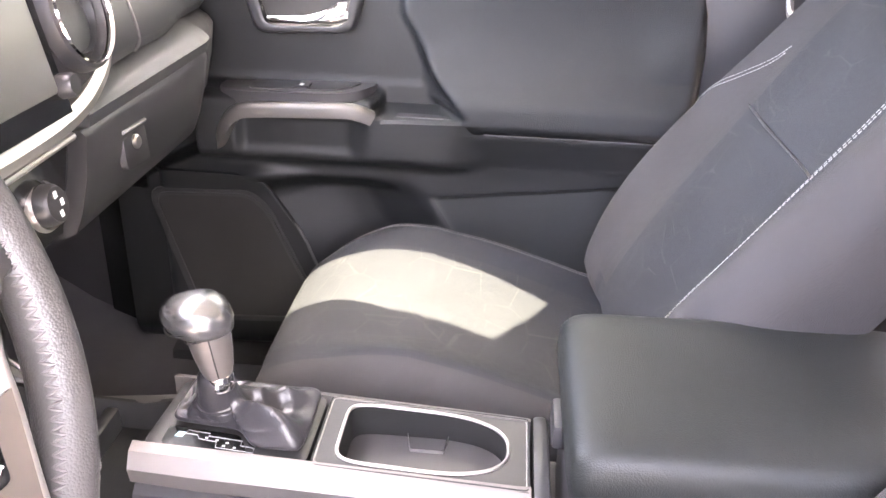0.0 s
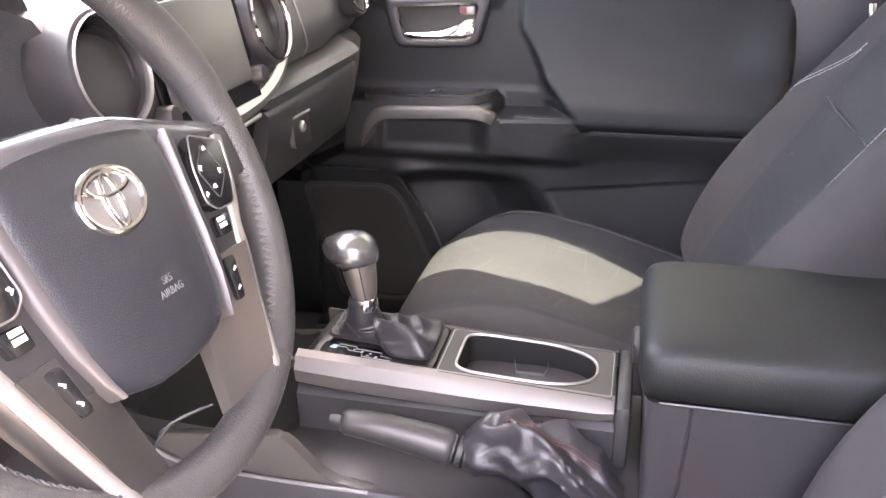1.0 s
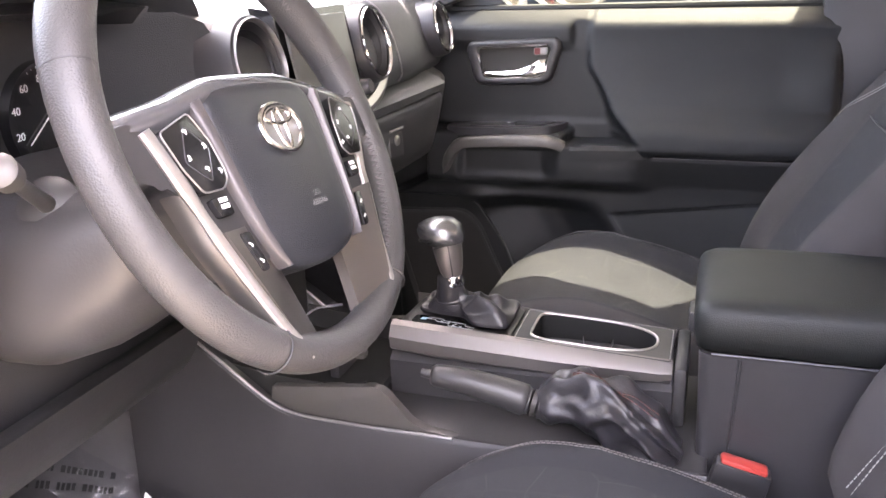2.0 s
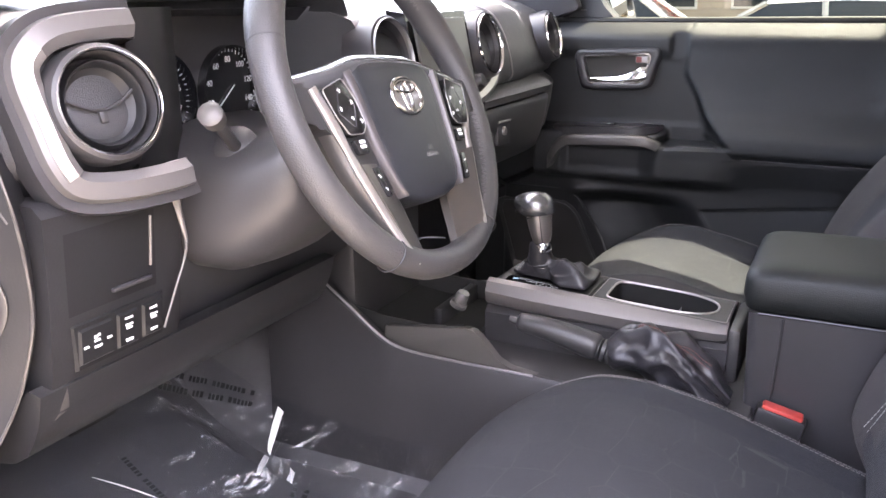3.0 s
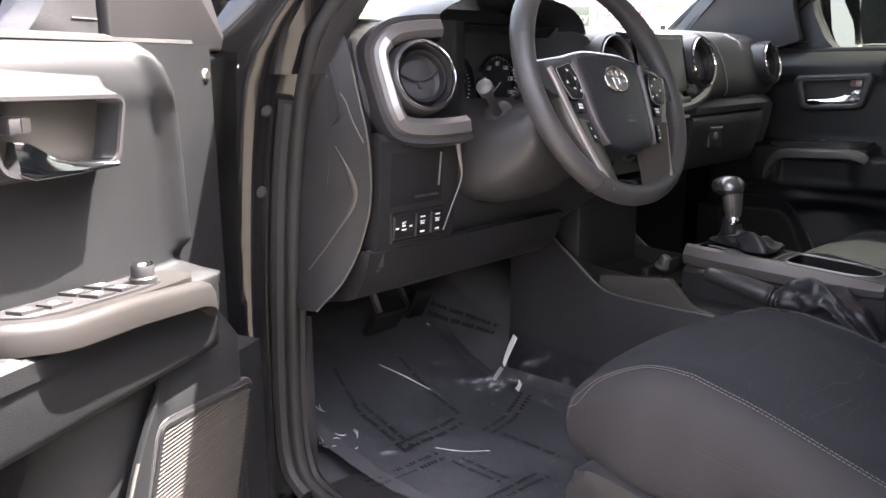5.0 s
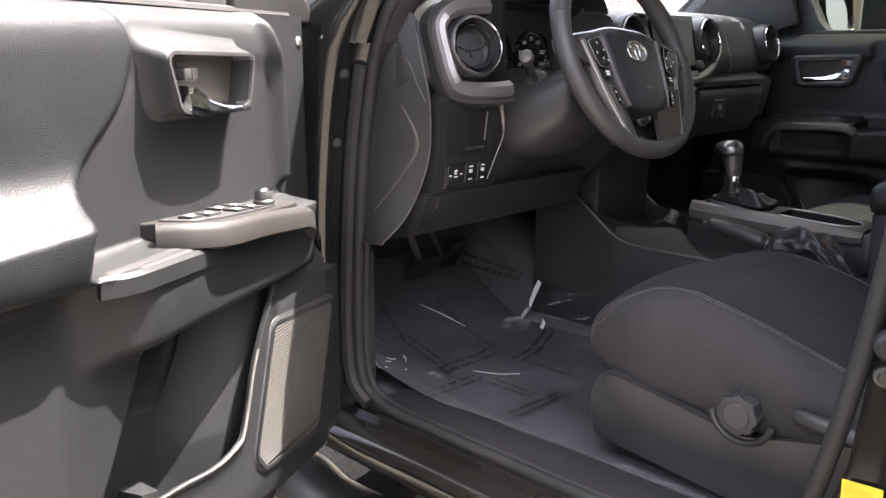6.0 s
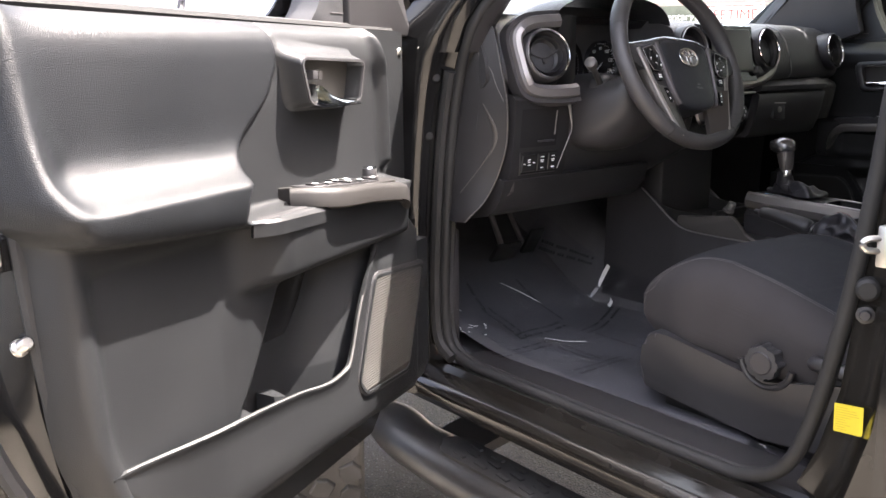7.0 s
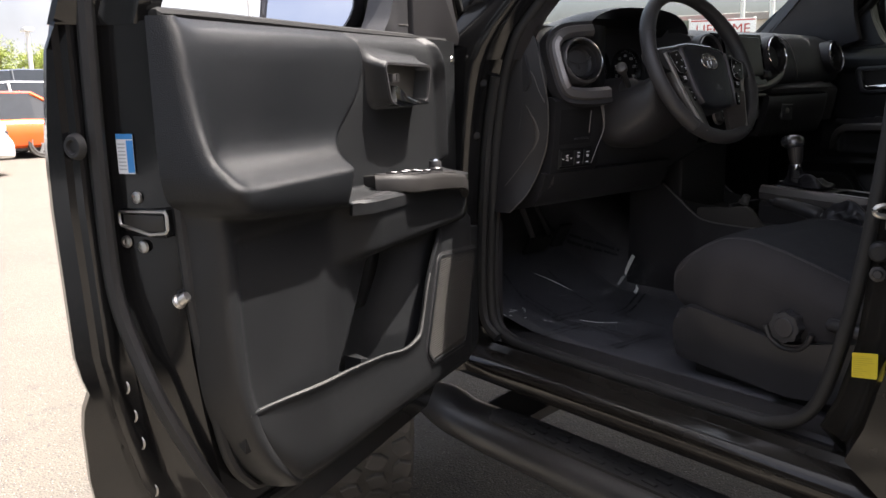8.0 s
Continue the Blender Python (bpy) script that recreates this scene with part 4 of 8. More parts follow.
    def depth(s, z):
        se = seam_s(z)
        wide = 0.010 + 0.018 * (1 - sm(1.10, 1.15, z))
        k = sm(se - wide, se + wide, s)
        if z < 1.062:
            k = sm(0.52, 0.62, s)
        d = front(z) * (1 - k) + (pad(s, z) if driver and z > 1.04 else rear(z)) * k
        d -= 0.0035 * math.exp(-((s - se + 0.004) / 0.004) ** 2) * (z > 1.075)
        # recess under the arched rim
        if not driver:
            d -= 0.014 * sm(0.216, 0.230, s) * (1 - sm(0.385, 0.43, s)) * sm(0.99, 1.03, z) * (1 - sm(1.068, 1.078, z))
            d -= max(0.0, d - 0.045) * sm(0.428, 0.442, s) * (1 - k) * sm(1.078, 1.088, z)
        # joint under the pad
        d -= 0.005 * math.exp(-((z - (pad_zb(s) if driver else 1.0635)) / 0.0032) ** 2) * sm(0.59, 0.60, s)
        # lit border column along the latch side, panel sunk a little within it
        e = edge_s(z)
        if driver:
            d -= 0.007 * (1 - sm(e - 0.050, e - 0.030, s)) * (1 - sm(1.04, 1.06, z)) * sm(0.58, 0.64, s)
        else:
            lip = sm(e - 0.115, e - 0.03, s)
            d += 0.020 * math.exp(-((s - 0.255) / 0.055) ** 2 - ((z - 0.968) / 0.026) ** 2)
            d += max(0.0, 0.082 - 0.03 * sm(1.14, 1.30, z) - d) * lip * sm(1.06, 1.13, z) * (1 - sm(1.27, 1.325, z))
        # bottle well with a slanting front wall, recessed insert behind it
        hi = lerp(WELL_EDGE, z)
        lo = lerp([(0.66, 0.34), (0.78, 0.33), (0.86, 0.30), (0.97, 0.24)], z)
        w = sm(lo - 0.05, lo + 0.12, s) * (1 - sm(hi - (0.034 if driver else 0.12), hi + 0.004, s)) * (1 - sm(0.935, 0.975, z))
        d -= (0.057 if driver else 0.045) * w
        d -= (0.0 if driver else 0.0045) * sm(hi, hi + 0.008, s) * (1 - sm(e - 0.034, e - 0.026, s)) * (1 - sm(-0.004, 0.004, z - (0.943 + 0.125 * (s - 0.53)))) * sm(0.76, 0.78, z)
        # flat corner piece at the hinge
        fold = lerp([(0.6, 0.02), (0.93, 0.06), (0.95, 0.14), (1.0, 0.155), (1.05, 0.15), (1.095, 0.118), (1.188, 0.122), (1.25, 0.128), (1.305, 0.147), (1.33, 0.16)] if driver else [(0.6, 0.02), (0.95, 0.05), (1.0, 0.15), (1.14, 0.155), (1.18, 0.115), (1.24, 0.125), (1.3, 0.115), (1.33, 0.1)], z)
        if z > 0.93:
            if driver:
                d += 0.016 * math.exp(-((s - fold - 0.016) / 0.014) ** 2) * sm(1.08, 1.10, z)
            d = 0.018 + (d - 0.018) * sm(fold - 0.018, fold + 0.006, s)
        # edges turn down
        u = max(0.0, min(1.0, (s - (e - 0.026)) / 0.026))
        return 0.013 + (d - 0.013) * math.sqrt(max(0.0, 1 - u ** 2.2))

    rows_p = []
    ns, nz = 170, 210
    for i in range(ns + 1):
        col = []
        u = i / ns
        for j in range(nz + 1):
            z0 = 0.628 + 0.03 * u
            z = z0 + (1.329 - z0) * j / nz
            h = lerp(WELL_EDGE, z)
            s = h * u / 0.6 if u < 0.6 else h + (edge_s(z) - h) * (u - 0.6) / 0.4
            col.append((s, depth(s, z), z))
        rows_p.append(col)

    def skin(i, j):
        s, d, z = rows_p[i][j]
        if z > (pad_zb(s) if driver else 1.0635) and s > seam_s(z) - 0.004:
            return 1
        hi = lerp(WELL_EDGE, z)
        return 2 if not driver and hi + 0.002 < s < edge_s(z) - 0.03 and z < 0.943 + 0.125 * (s - 0.53) else 0

    part("trim_panel", bm_loft(rows_p, closed=False, mat=skin), [DOOR_PLASTIC, LEATHER_DOOR, DOOR_INSERT], ob, "dark grey moulded door trim with a padded upper", sharp=75)
    # map pocket wall, rising in front to carry the speaker
    wall_rows = []
    foot = spline([(0.70, 0.640), (0.74, 0.655), (0.77, 0.680), (0.80, 0.712), (0.825, 0.748), (0.845, 0.785)])
    for i in range(131):
        s = 0.03 + 0.815 * i / 130
        zt0, zb0 = top_s(s), 0.628 + 0.035 * s if s < 0.70 else max(0.628 + 0.035 * s, foot(s))
        dd = 0.086 - 0.0215 * sm(0.66, 0.845, s) - 0.06 * (1 - sm(0.03, 0.09, s))
        prof = [(dd - 0.045, zb0 - 0.004), (dd - 0.022, zb0 + 0.002), (dd - 0.008, zb0 + 0.014), (dd - 0.002, zb0 + 0.03)]
        prof += [(dd, zb0 + 0.03 + (zt0 - 0.006 - zb0 - 0.03) * q / 5) for q in range(1, 6)]
        prof += [(dd + 0.0025, zt0 - 0.003), (dd + 0.002, zt0), (dd - 0.002, zt0 + 0.0015), (dd - 0.006, zt0), (dd - 0.007, zt0 - 0.01), (dd - 0.012, zt0 - 0.06), (dd - 0.05, zb0 + 0.01)]
        k = (1 - sm(0.20, 0.25, s)) if driver else 0.0
        wall_rows.append([(s, a - 0.055 * k * (9 <= n <= 13), c + 0.06 * k * (9 <= n <= 13)) for n, (a, c) in enumerate(prof)])
    part("pocket_wall", bm_loft(wall_rows), DOOR_PLASTIC, ob, "moulded map pocket wall with a pale edge", sharp=50)
    # paler line of uneven width along the pocket's top edge
    edge_path = [Vector((s, 0.0865 - 0.0215 * sm(0.66, 0.845, s), top_s(s) + 0.0002)) for s in [0.30 + 0.525 * i / 60 for i in range(61)]]
    part("pocket_edge", bm_tube(edge_path, [0.0026 - 0.0012 * abs(math.sin(9 * q.x)) for q in edge_path], 6), PALE_EDGE, ob, "pale edge of the map pocket")
    for s0, z0 in ((0.475, 0.775), (0.545, 0.768)):
        part("pocket_rib", bm_loft([[(s0, 0.02, z0 - 0.06), (s0 + 0.045, 0.02, z0 - 0.06), (s0 + 0.045, 0.055, z0 - 0.06), (s0, 0.055, z0 - 0.06)], [(s0 + 0.004, 0.02, z0), (s0 + 0.042, 0.02, z0 + 0.008), (s0 + 0.038, 0.05, z0 + 0.004), (s0 + 0.008, 0.05, z0 - 0.006)]]), DOOR_PLASTIC, ob)
    # switch panel and its silver rim
    out = [(0.18, 0.03), (0.18, 0.085), (0.20, 0.104), (0.24, 0.111), (0.36, 0.114), (0.415, 0.113), (0.44, 0.10), (0.462, 0.07), (0.47, 0.03)] if driver else [(0.19, 0.03), (0.19, 0.085), (0.21, 0.104), (0.24, 0.111), (0.34, 0.114), (0.38, 0.113), (0.405, 0.10), (0.425, 0.07), (0.433, 0.03)]
    zt = lambda s: 1.072 + 0.07 * (s - 0.2) if driver else 1.111 + 0.03 * (s - 0.23)
    block = round_poly(out, 0.015, 3)
    sw = part("switch_panel", bm_prism(block, 1.03, 1.0, lambda a, b, c: (a, b, zt(a) + (c - 1.0 if c == 1.0 else -0.03)), 0.003), RIM_TAUPE if driver else DASH_SMOOTH, ob, "satin taupe armrest cap" if driver else "dark grey window switch panel")
    part("switch_plate", bm_prism(round_poly([(0.235, 0.05), (0.24, 0.095), (0.28, 0.103), (0.40 if driver else 0.365, 0.103), (0.43 if driver else 0.39, 0.09), (0.45 if driver else 0.41, 0.05)], 0.012, 3), 0, 0.0025, lambda a, b, c: (a, b, zt(a) + c), 0.001), TRIM_BLACK, sw)
    for q, (s0, d0) in enumerate(((0.30, 0.087), (0.335, 0.087), (0.30, 0.062), (0.335, 0.062), (0.385, 0.08), (0.415, 0.075)) if driver else ((0.32, 0.085),)):
        wd = 0.022 if q < 4 else 0.018
        part("window_switch", bm_loft([[(s0 - 0.013, d0 - wd / 2, zt(s0) + 0.002 + h0), (s0 + 0.013, d0 - wd / 2, zt(s0) + 0.002 + h1), (s0 + 0.013, d0 + wd / 2, zt(s0) + 0.002 + h1), (s0 - 0.013, d0 + wd / 2, zt(s0) + 0.002 + h0)] for h0, h1 in ((0, 0), (0.002, 0.0045))]), TRIM_BLACK, sw)
        part("switch_mark", bm_box((s0 - 0.003, d0 - 0.004, zt(s0) + 0.0052), (s0 + 0.004, d0 + 0.004, zt(s0) + 0.0058)), WHITE_MARK, sw)
    if driver:
        mk = Matrix.Translation((0.262, 0.085, zt(0.262)))
        kb = part("mirror_knob", bm_lathe([(0.0, 0.024), (0.010, 0.024), (0.012, 0.021), (0.0125, 0.01), (0.0145, 0.008), (0.0145, 0.0), (0, 0)], mk, 24), TRIM_BLACK, sw, "black mirror adjuster with a chrome top")
        part("knob_ring", bm_lathe([(0.0, 0.0255), (0.0098, 0.0255), (0.0115, 0.022), (0.0118, 0.012), (0.0105, 0.012), (0, 0.0245)], mk, 24), CHROME, kb)
    rim = smooth_path([(0.172, 0.06, 1.012), (0.173, 0.085, 1.018), (0.178, 0.100, 1.030), (0.192, 0.109, 1.046), (0.215, 0.1125, 1.0545), (0.25, 0.114, 1.059), (0.33, 0.116, 1.068), (0.405, 0.116, 1.073), (0.432, 0.108, 1.076), (0.452, 0.092, 1.078), (0.468, 0.066, 1.078)], 6)
    if not driver:
        rim = smooth_path([(0.193, 0.088, 1.006), (0.198, 0.102, 1.032), (0.212, 0.1105, 1.062), (0.232, 0.1145, 1.080), (0.27, 0.1155, 1.085), (0.33, 0.116, 1.088), (0.39, 0.115, 1.090), (0.412, 0.112, 1.086), (0.428, 0.104, 1.077)], 6)
    band_sec = [(-0.014, -0.013), (-0.014, 0.006), (-0.009, 0.0135), (-0.003, 0.015), (0.003, 0.0115), (0.0085, 0.001), (0.0085, -0.010), (0.004, -0.013)] if driver else [(-0.010, -0.009), (-0.012, 0.005), (-0.008, 0.011), (0.0, 0.0135), (0.007, 0.0095), (0.0105, 0.003), (0.0095, -0.005), (0.004, -0.009)]
    if driver:
        part("rim_slot", bm_tube([q + Vector((0, 0.001, -0.0145)) for q in rim[18:50]], 0.0035, 6), INK, ob, "dark slot under the armrest rim")
    part("silver_rim", bm_sweep(rim, band_sec), RIM_TAUPE if driver else RIM_SILVER, ob, "satin taupe-silver armrest rim", sharp=60)
    grab = smooth_path([(0.40 if driver else 0.445, 0.1045, 1.052), (0.47, 0.106, 1.0545), (0.53, 0.107, 1.0565), (0.565, 0.106, 1.0575), (0.60, 0.092, 1.059)], 4)
    grab = [q + Vector((0, 0, zo)) for q in grab]
    part("grab_insert", bm_sweep(grab, [(-0.006, -0.014), (-0.007, 0.004), (-0.003, 0.0085), (0.0005, 0.0075), (0.0014, 0.003), (0.0010, -0.012), (0.0, -0.014)]), DOOR_PLASTIC, ob)
    if not driver:
        # paler tube in place of the glint along the pad's lower joint
        part("pad_highlight", bm_tube([(0.60, 0.1035, 1.0625), (0.72, 0.1035, 1.0625), (0.86, 0.1035, 1.0625)], 0.0016, 6), DASH_SMOOTH, ob, "thin paler lip standing in for a highlight under the padded panel")
    part("grab_well", bm_box((0.465, 0.03, 1.058 + zo), (0.585, 0.098, 1.0665 + zo), 0.004), TRIM_BLACK, ob)
    # inside handle
    near = lambda pts, g: [(0.322 + (a - 0.322) * g, 1.232 + (b - 1.232) * g) for a, b in pts]
    g0 = 0.95 if driver else 0.89
    fr_o = round_poly(near([(0.215, 1.262), (0.235, 1.188), (0.255, 1.182), (0.385, 1.186), (0.405, 1.195), (0.428, 1.272), (0.42, 1.286), (0.225, 1.277)], g0), 0.018, 4)
    fr_i = round_poly(near([(0.242, 1.258), (0.256, 1.203), (0.27, 1.198), (0.375, 1.201), (0.388, 1.207), (0.404, 1.262), (0.398, 1.270), (0.248, 1.264)], g0), 0.012, 4)
    shrink = lambda pts, q: [(a + (0.322 - a) * q, b + (1.232 - b) * q * 1.6) for a, b in pts]
    lift = 0.019 if driver else 0.0
    ringsb = [[(a, d + (lift if d > 0.045 else 0.0), b) for a, b in pts] for pts, d in ((shrink(fr_o, -0.03), 0.030), (shrink(fr_o, -0.02), 0.048), (fr_o, 0.055), (shrink(fr_o, 0.03), 0.0595), (shrink(fr_o, 0.07), 0.0615), (shrink(fr_i, -0.04), 0.0615), (shrink(fr_i, -0.015), 0.060), (fr_i, 0.056), (fr_i, 0.040))]
    if driver:
        fr_i = round_poly([(0.260, 1.268), (0.274, 1.214), (0.286, 1.209), (0.408, 1.210), (0.424, 1.216), (0.441, 1.270), (0.434, 1.278), (0.266, 1.274)], 0.012, 4)
        out = lambda q: [(a + (a - 0.350) * q * 0.5, b + (b - 1.242) * q * (1.6 if b > 1.242 else 0.7)) for a, b in fr_i]
        ringsb = [[(a, d, b) for a, b in pts] for pts, d in ((out(0.55), 0.040), (out(0.34), 0.046), (out(0.20), 0.055), (out(0.12), 0.066), (out(0.07), 0.0745), (out(0.035), 0.0782), (out(0.01), 0.0785), (fr_i, 0.0765), (fr_i, 0.040))]
    hb = part("handle_bezel", bm_loft(ringsb, caps=False), DOOR_PLASTIC if driver else TRIM_BLACK, ob, "grey handle surround", sharp=60)
    part("bezel_ring", bm_sweep([Vector((a, 0.0595 + lift, b)) for a, b in fr_i], [(-0.002, -0.002), (-0.002, 0.002), (0.002, 0.002), (0.002, -0.002)], up=Vector((0, 1, 0)), closed_path=True), CHROME if not driver else TRIM_BLACK, hb)
    part("handle_cup", bm_loft([[(a, 0.0475, b) for a, b in fr_i], [(a, 0.0465, b) for a, b in shrink(fr_i, 0.1)], [(a, 0.046, b) for a, b in shrink(fr_i, 0.55)]]), INK, hb)
    blade = []
    for i in range(25):
        u = i / 24
        s = 0.322 + (0.258 + 0.138 * u - 0.322) * g0 + (0.015 if driver else 0.0)
        zb = 1.232 + (1.2035 + 0.006 * max(0.0, u - 0.88) / 0.12 - 1.232) * g0
        zt0 = 1.232 + (lerp([(0.0, 1.212), (0.3, 1.214), (0.5, 1.2165), (0.68, 1.223), (0.8, 1.233), (0.88, 1.239), (1.0, 1.241)], u) - 1.232) * g0
        h = zt0 - zb
        bow = 0.004 * math.sin(math.pi * u)
        bow += lift
        blade.append([(s, 0.050, zb), (s, 0.050, zt0), (s, 0.0575 + bow, zt0), (s, 0.0595 + bow, zt0 - 0.0015), (s, 0.0600 + bow, zt0 - 0.3 * h), (s, 0.0625 + bow, zb + 0.3 * h), (s, 0.0625 + bow, zb + 0.002), (s, 0.061 + bow, zb)])
    part("lever", bm_loft(blade), CHROME, hb, "curved chrome door lever", sharp=50)
    part("lock_tab", bm_box((0.362 + lift, 0.046, 1.246), (0.388 + lift, 0.056 + lift, 1.261), 0.003), GUNMETAL if not driver else TRIM_BLACK, hb)
    part("lock_mark", bm_box((0.364 + lift, 0.0562 + lift, 1.2475), (0.375 + lift, 0.0569 + lift, 1.2595)), LOCK_RED if not driver else RIM_TAUPE, hb)
    # speaker grille
    if driver:
        go = round_poly([(0.262, 0.918), (0.055, 0.898), (0.125, 0.69), (0.30, 0.70), (0.33, 0.732)], 0.02, 4)
        gi = round_poly([(0.257, 0.910), (0.066, 0.890), (0.134, 0.700), (0.298, 0.709), (0.322, 0.737)], 0.012, 3)
    else:
        go = round_poly([(0.232, 0.940), (0.055, 0.934), (0.125, 0.69), (0.30, 0.70), (0.335, 0.745), (0.290, 0.846), (0.262, 0.912)], 0.028, 5)
        gi = round_poly([(0.225, 0.933), (0.066, 0.926), (0.134, 0.70), (0.296, 0.709), (0.327, 0.747), (0.283, 0.843), (0.255, 0.907)], 0.026, 5)
    sp = part("speaker_frame", bm_prism(go, 0.078, 0.0872, lambda a, b, c: (a, c, b), 0.003), TRIM_BLACK, ob, "speaker grille with fine ribs" if driver else "smooth dark speaker cover")
    part("grille_backing", bm_prism(gi, 0.086, 0.0876, lambda a, b, c: (a, c, b)), INK if driver else DARK_GRILLE, sp)
    # passenger side: the paler edge stands in for the highlight along the arch
    part("grille_edge", bm_sweep([Vector((a, 0.0885, b)) for a, b in gi], [(-0.0025, -0.002), (-0.0025, 0.002), (0.0025, 0.002), (0.0025, -0.002)], up=Vector((0, 1, 0)), closed_path=True), DOOR_PLASTIC if driver else TRIM_BLACK, sp)
    rib = []
    gz = 0.716
    while driver and gz < 0.903:
        a0 = lerp([(0.703, 0.137), (0.885, 0.071), (0.906, 0.22)], gz)
        a1 = lerp([(0.711, 0.297), (0.737, 0.317), (0.906, 0.254)], gz)
        rib.append(bm_loft([[(a, 0.0872, gz), (a, 0.0872, gz + 0.0026), (a, 0.0886, gz + 0.0025), (a, 0.0902, gz + 0.001), (a, 0.0899, gz)] for a in (a0, a1)]))
        gz += 0.0046
    if driver:
        part("grille_rib", join(*rib), GRILLE, sp, flat=True)
    part("front_bolt", bm_lathe([(0, 0.006), (0.006, 0.006), (0.0085, 0.003), (0.009, -0.004), (0, -0.004)], Matrix.Translation((0.012, 0.015, 1.291)) @ Euler((radians(-90), 0, 0)).to_matrix().to_4x4(), 16), METAL if driver else TRIM_BLACK, ob)
    # window frame, belt seal, sail panel
    part("belt_seal", bm_tube(smooth_path([(0.03, 0.006, 1.33), (0.5, 0.006, 1.332), (0.86, 0.006, 1.334), (0.893, 0.008, 1.328), (0.904, 0.010, 1.305), (0.905, 0.012, 1.27)], 4), 0.008, 8, up=Vector((0, 1, 0))), RUBBER, ob)
    part("outer_belt_seal", bm_tube([(0.03, -0.07, 1.326), (0.5, -0.075, 1.33), (0.87, -0.075, 1.332)], 0.008, 8), RUBBER, ob)
    pw = 0.0 if driver else -0.045
    post = smooth_path(([] if driver else [(0.905, -0.045, 1.30), (0.9, -0.038, 1.4), (0.89, 0.0, 1.55)]) + [(0.885, 0.055 + pw, 1.71), (0.865, 0.088 + pw, 1.772), (0.80, 0.10 + pw, 1.79), (0.6, 0.092 + pw, 1.772), (0.38, 0.058 + pw * 0.6, 1.697), (0.14, 0.015, 1.575), (-0.06, -0.025, 1.45), (-0.16, -0.05, 1.38)], 6)
    part("window_frame", bm_sweep(post, [(-0.028, -0.024), (-0.028, 0.02), (-0.008, 0.026), (0.02, 0.022), (0.024, 0.0), (0.02, -0.024)], up=Vector((0, 1, 0))), PAINT, ob, "black window frame")
    if driver:
        rear_post = []
        for z in (1.322, 1.36, 1.45, 1.55, 1.66, 1.75):
            o = -0.105 + 0.42 * max(0.0, z - 1.33) - 0.004 * (z < 1.33)
            x0 = -0.05 * max(0.0, z - 1.35)
            rear_post.append([(x0 + a, o + b, z) for a, b in ((0.868, 0.012), (0.868, 0.085), (0.876, 0.098), (0.898, 0.101), (0.909, 0.092), (0.912, 0.05), (0.918, 0.040), (0.936, 0.034), (0.944, 0.026), (0.958, 0.014), (0.958, 0.004), (0.945, 0.0), (0.885, 0.0))])
        part("rear_window_post", bm_loft(rear_post), PAINT, ob, "glossy black rear post of the window frame", sharp=30)
    part("run_channel", bm_tube([p + Vector((-0.02, 0.015, -0.02)) for p in post[6:]], 0.012, 6, up=Vector((0, 1, 0))), RUBBER, ob)
    part("sail_panel", bm_prism(round_poly([(-0.06, 1.322), (0.187, 1.322), (0.187, 1.50), (0.15, 1.56), (0.03, 1.49)], 0.01, 3), -0.05, 0.012, lambda a, b, c: (a, c, b), 0.004), TRIM_BLACK, ob, "black mirror sail panel")
    part("sail_panel", bm_prism(round_poly([(0.192, 1.322), (0.315, 1.322), (0.275, 1.36), (0.245, 1.42), (0.215, 1.53), (0.192, 1.53)], 0.012, 3), -0.05, 0.004, lambda a, b, c: (a, c, b), 0.004), DASH, ob, "grained mirror foot cover")
    part("sail_line", bm_box((0.195, 0.0035, 1.3535), (0.235, 0.0052, 1.355)), GUNMETAL, ob)
    # outside mirror
    angles = [2 * math.pi * k / 32 for k in range(32)]
    lean_m = 0.10 if driver else 0.0
    face = lambda q, g, gz: [(0.165 + q + 0.0 * a - (0.03 + 0.22 * lean_m) * math.sin(a) * gz, -0.185 + math.copysign(abs(math.cos(a)) ** 0.5, math.cos(a)) * 0.112 * g, 1.428 + math.copysign(abs(math.sin(a)) ** 0.55, math.sin(a)) * 0.108 * g) for a in angles]
    mo = part("mirror_housing", bm_loft([face(-0.11, 0.45, 0), face(-0.08, 0.75, 0.3), (face(-0.03, 0.95, 0.8)), face(0.05, 1.0, 1), face(0.085, 1.0, 1), face(0.09, 0.97, 1), face(0.086, 0.925, 1), face(0.07, 0.91, 1)]), GLOSS_BLACK, ob, "black outside mirror", sharp=50)
    part("mirror_glass", bm_loft([face(0.068, 0.92, 1), face(0.074, 0.92, 1)]), MIRROR, mo, "mirror glass", sharp=20)
    part("mirror_arm", bm_tube([(0.10, -0.04, 1.355), (0.12, -0.08, 1.36), (0.14, -0.12, 1.375)], [0.028, 0.026, 0.03], 10), TRIM_BLACK, mo)
    if not driver:
        gl = part("door_glass", bm_loft([[(s, -0.04 + 0.07 * (z - 1.33) / 0.35, z) for s in (0.0 + max(0, (z - 1.4) * 1.2), 0.2 + max(0, z - 1.4), 0.62, 0.885 - 0.15 * max(0, z - 1.4))] for z in (1.32, 1.4, 1.5, 1.6, 1.7, 1.785)], closed=False), TINTED, ob, "raised side window glass, faintly tinted")
    XF[0] = Matrix.Identity(4)
    return ob


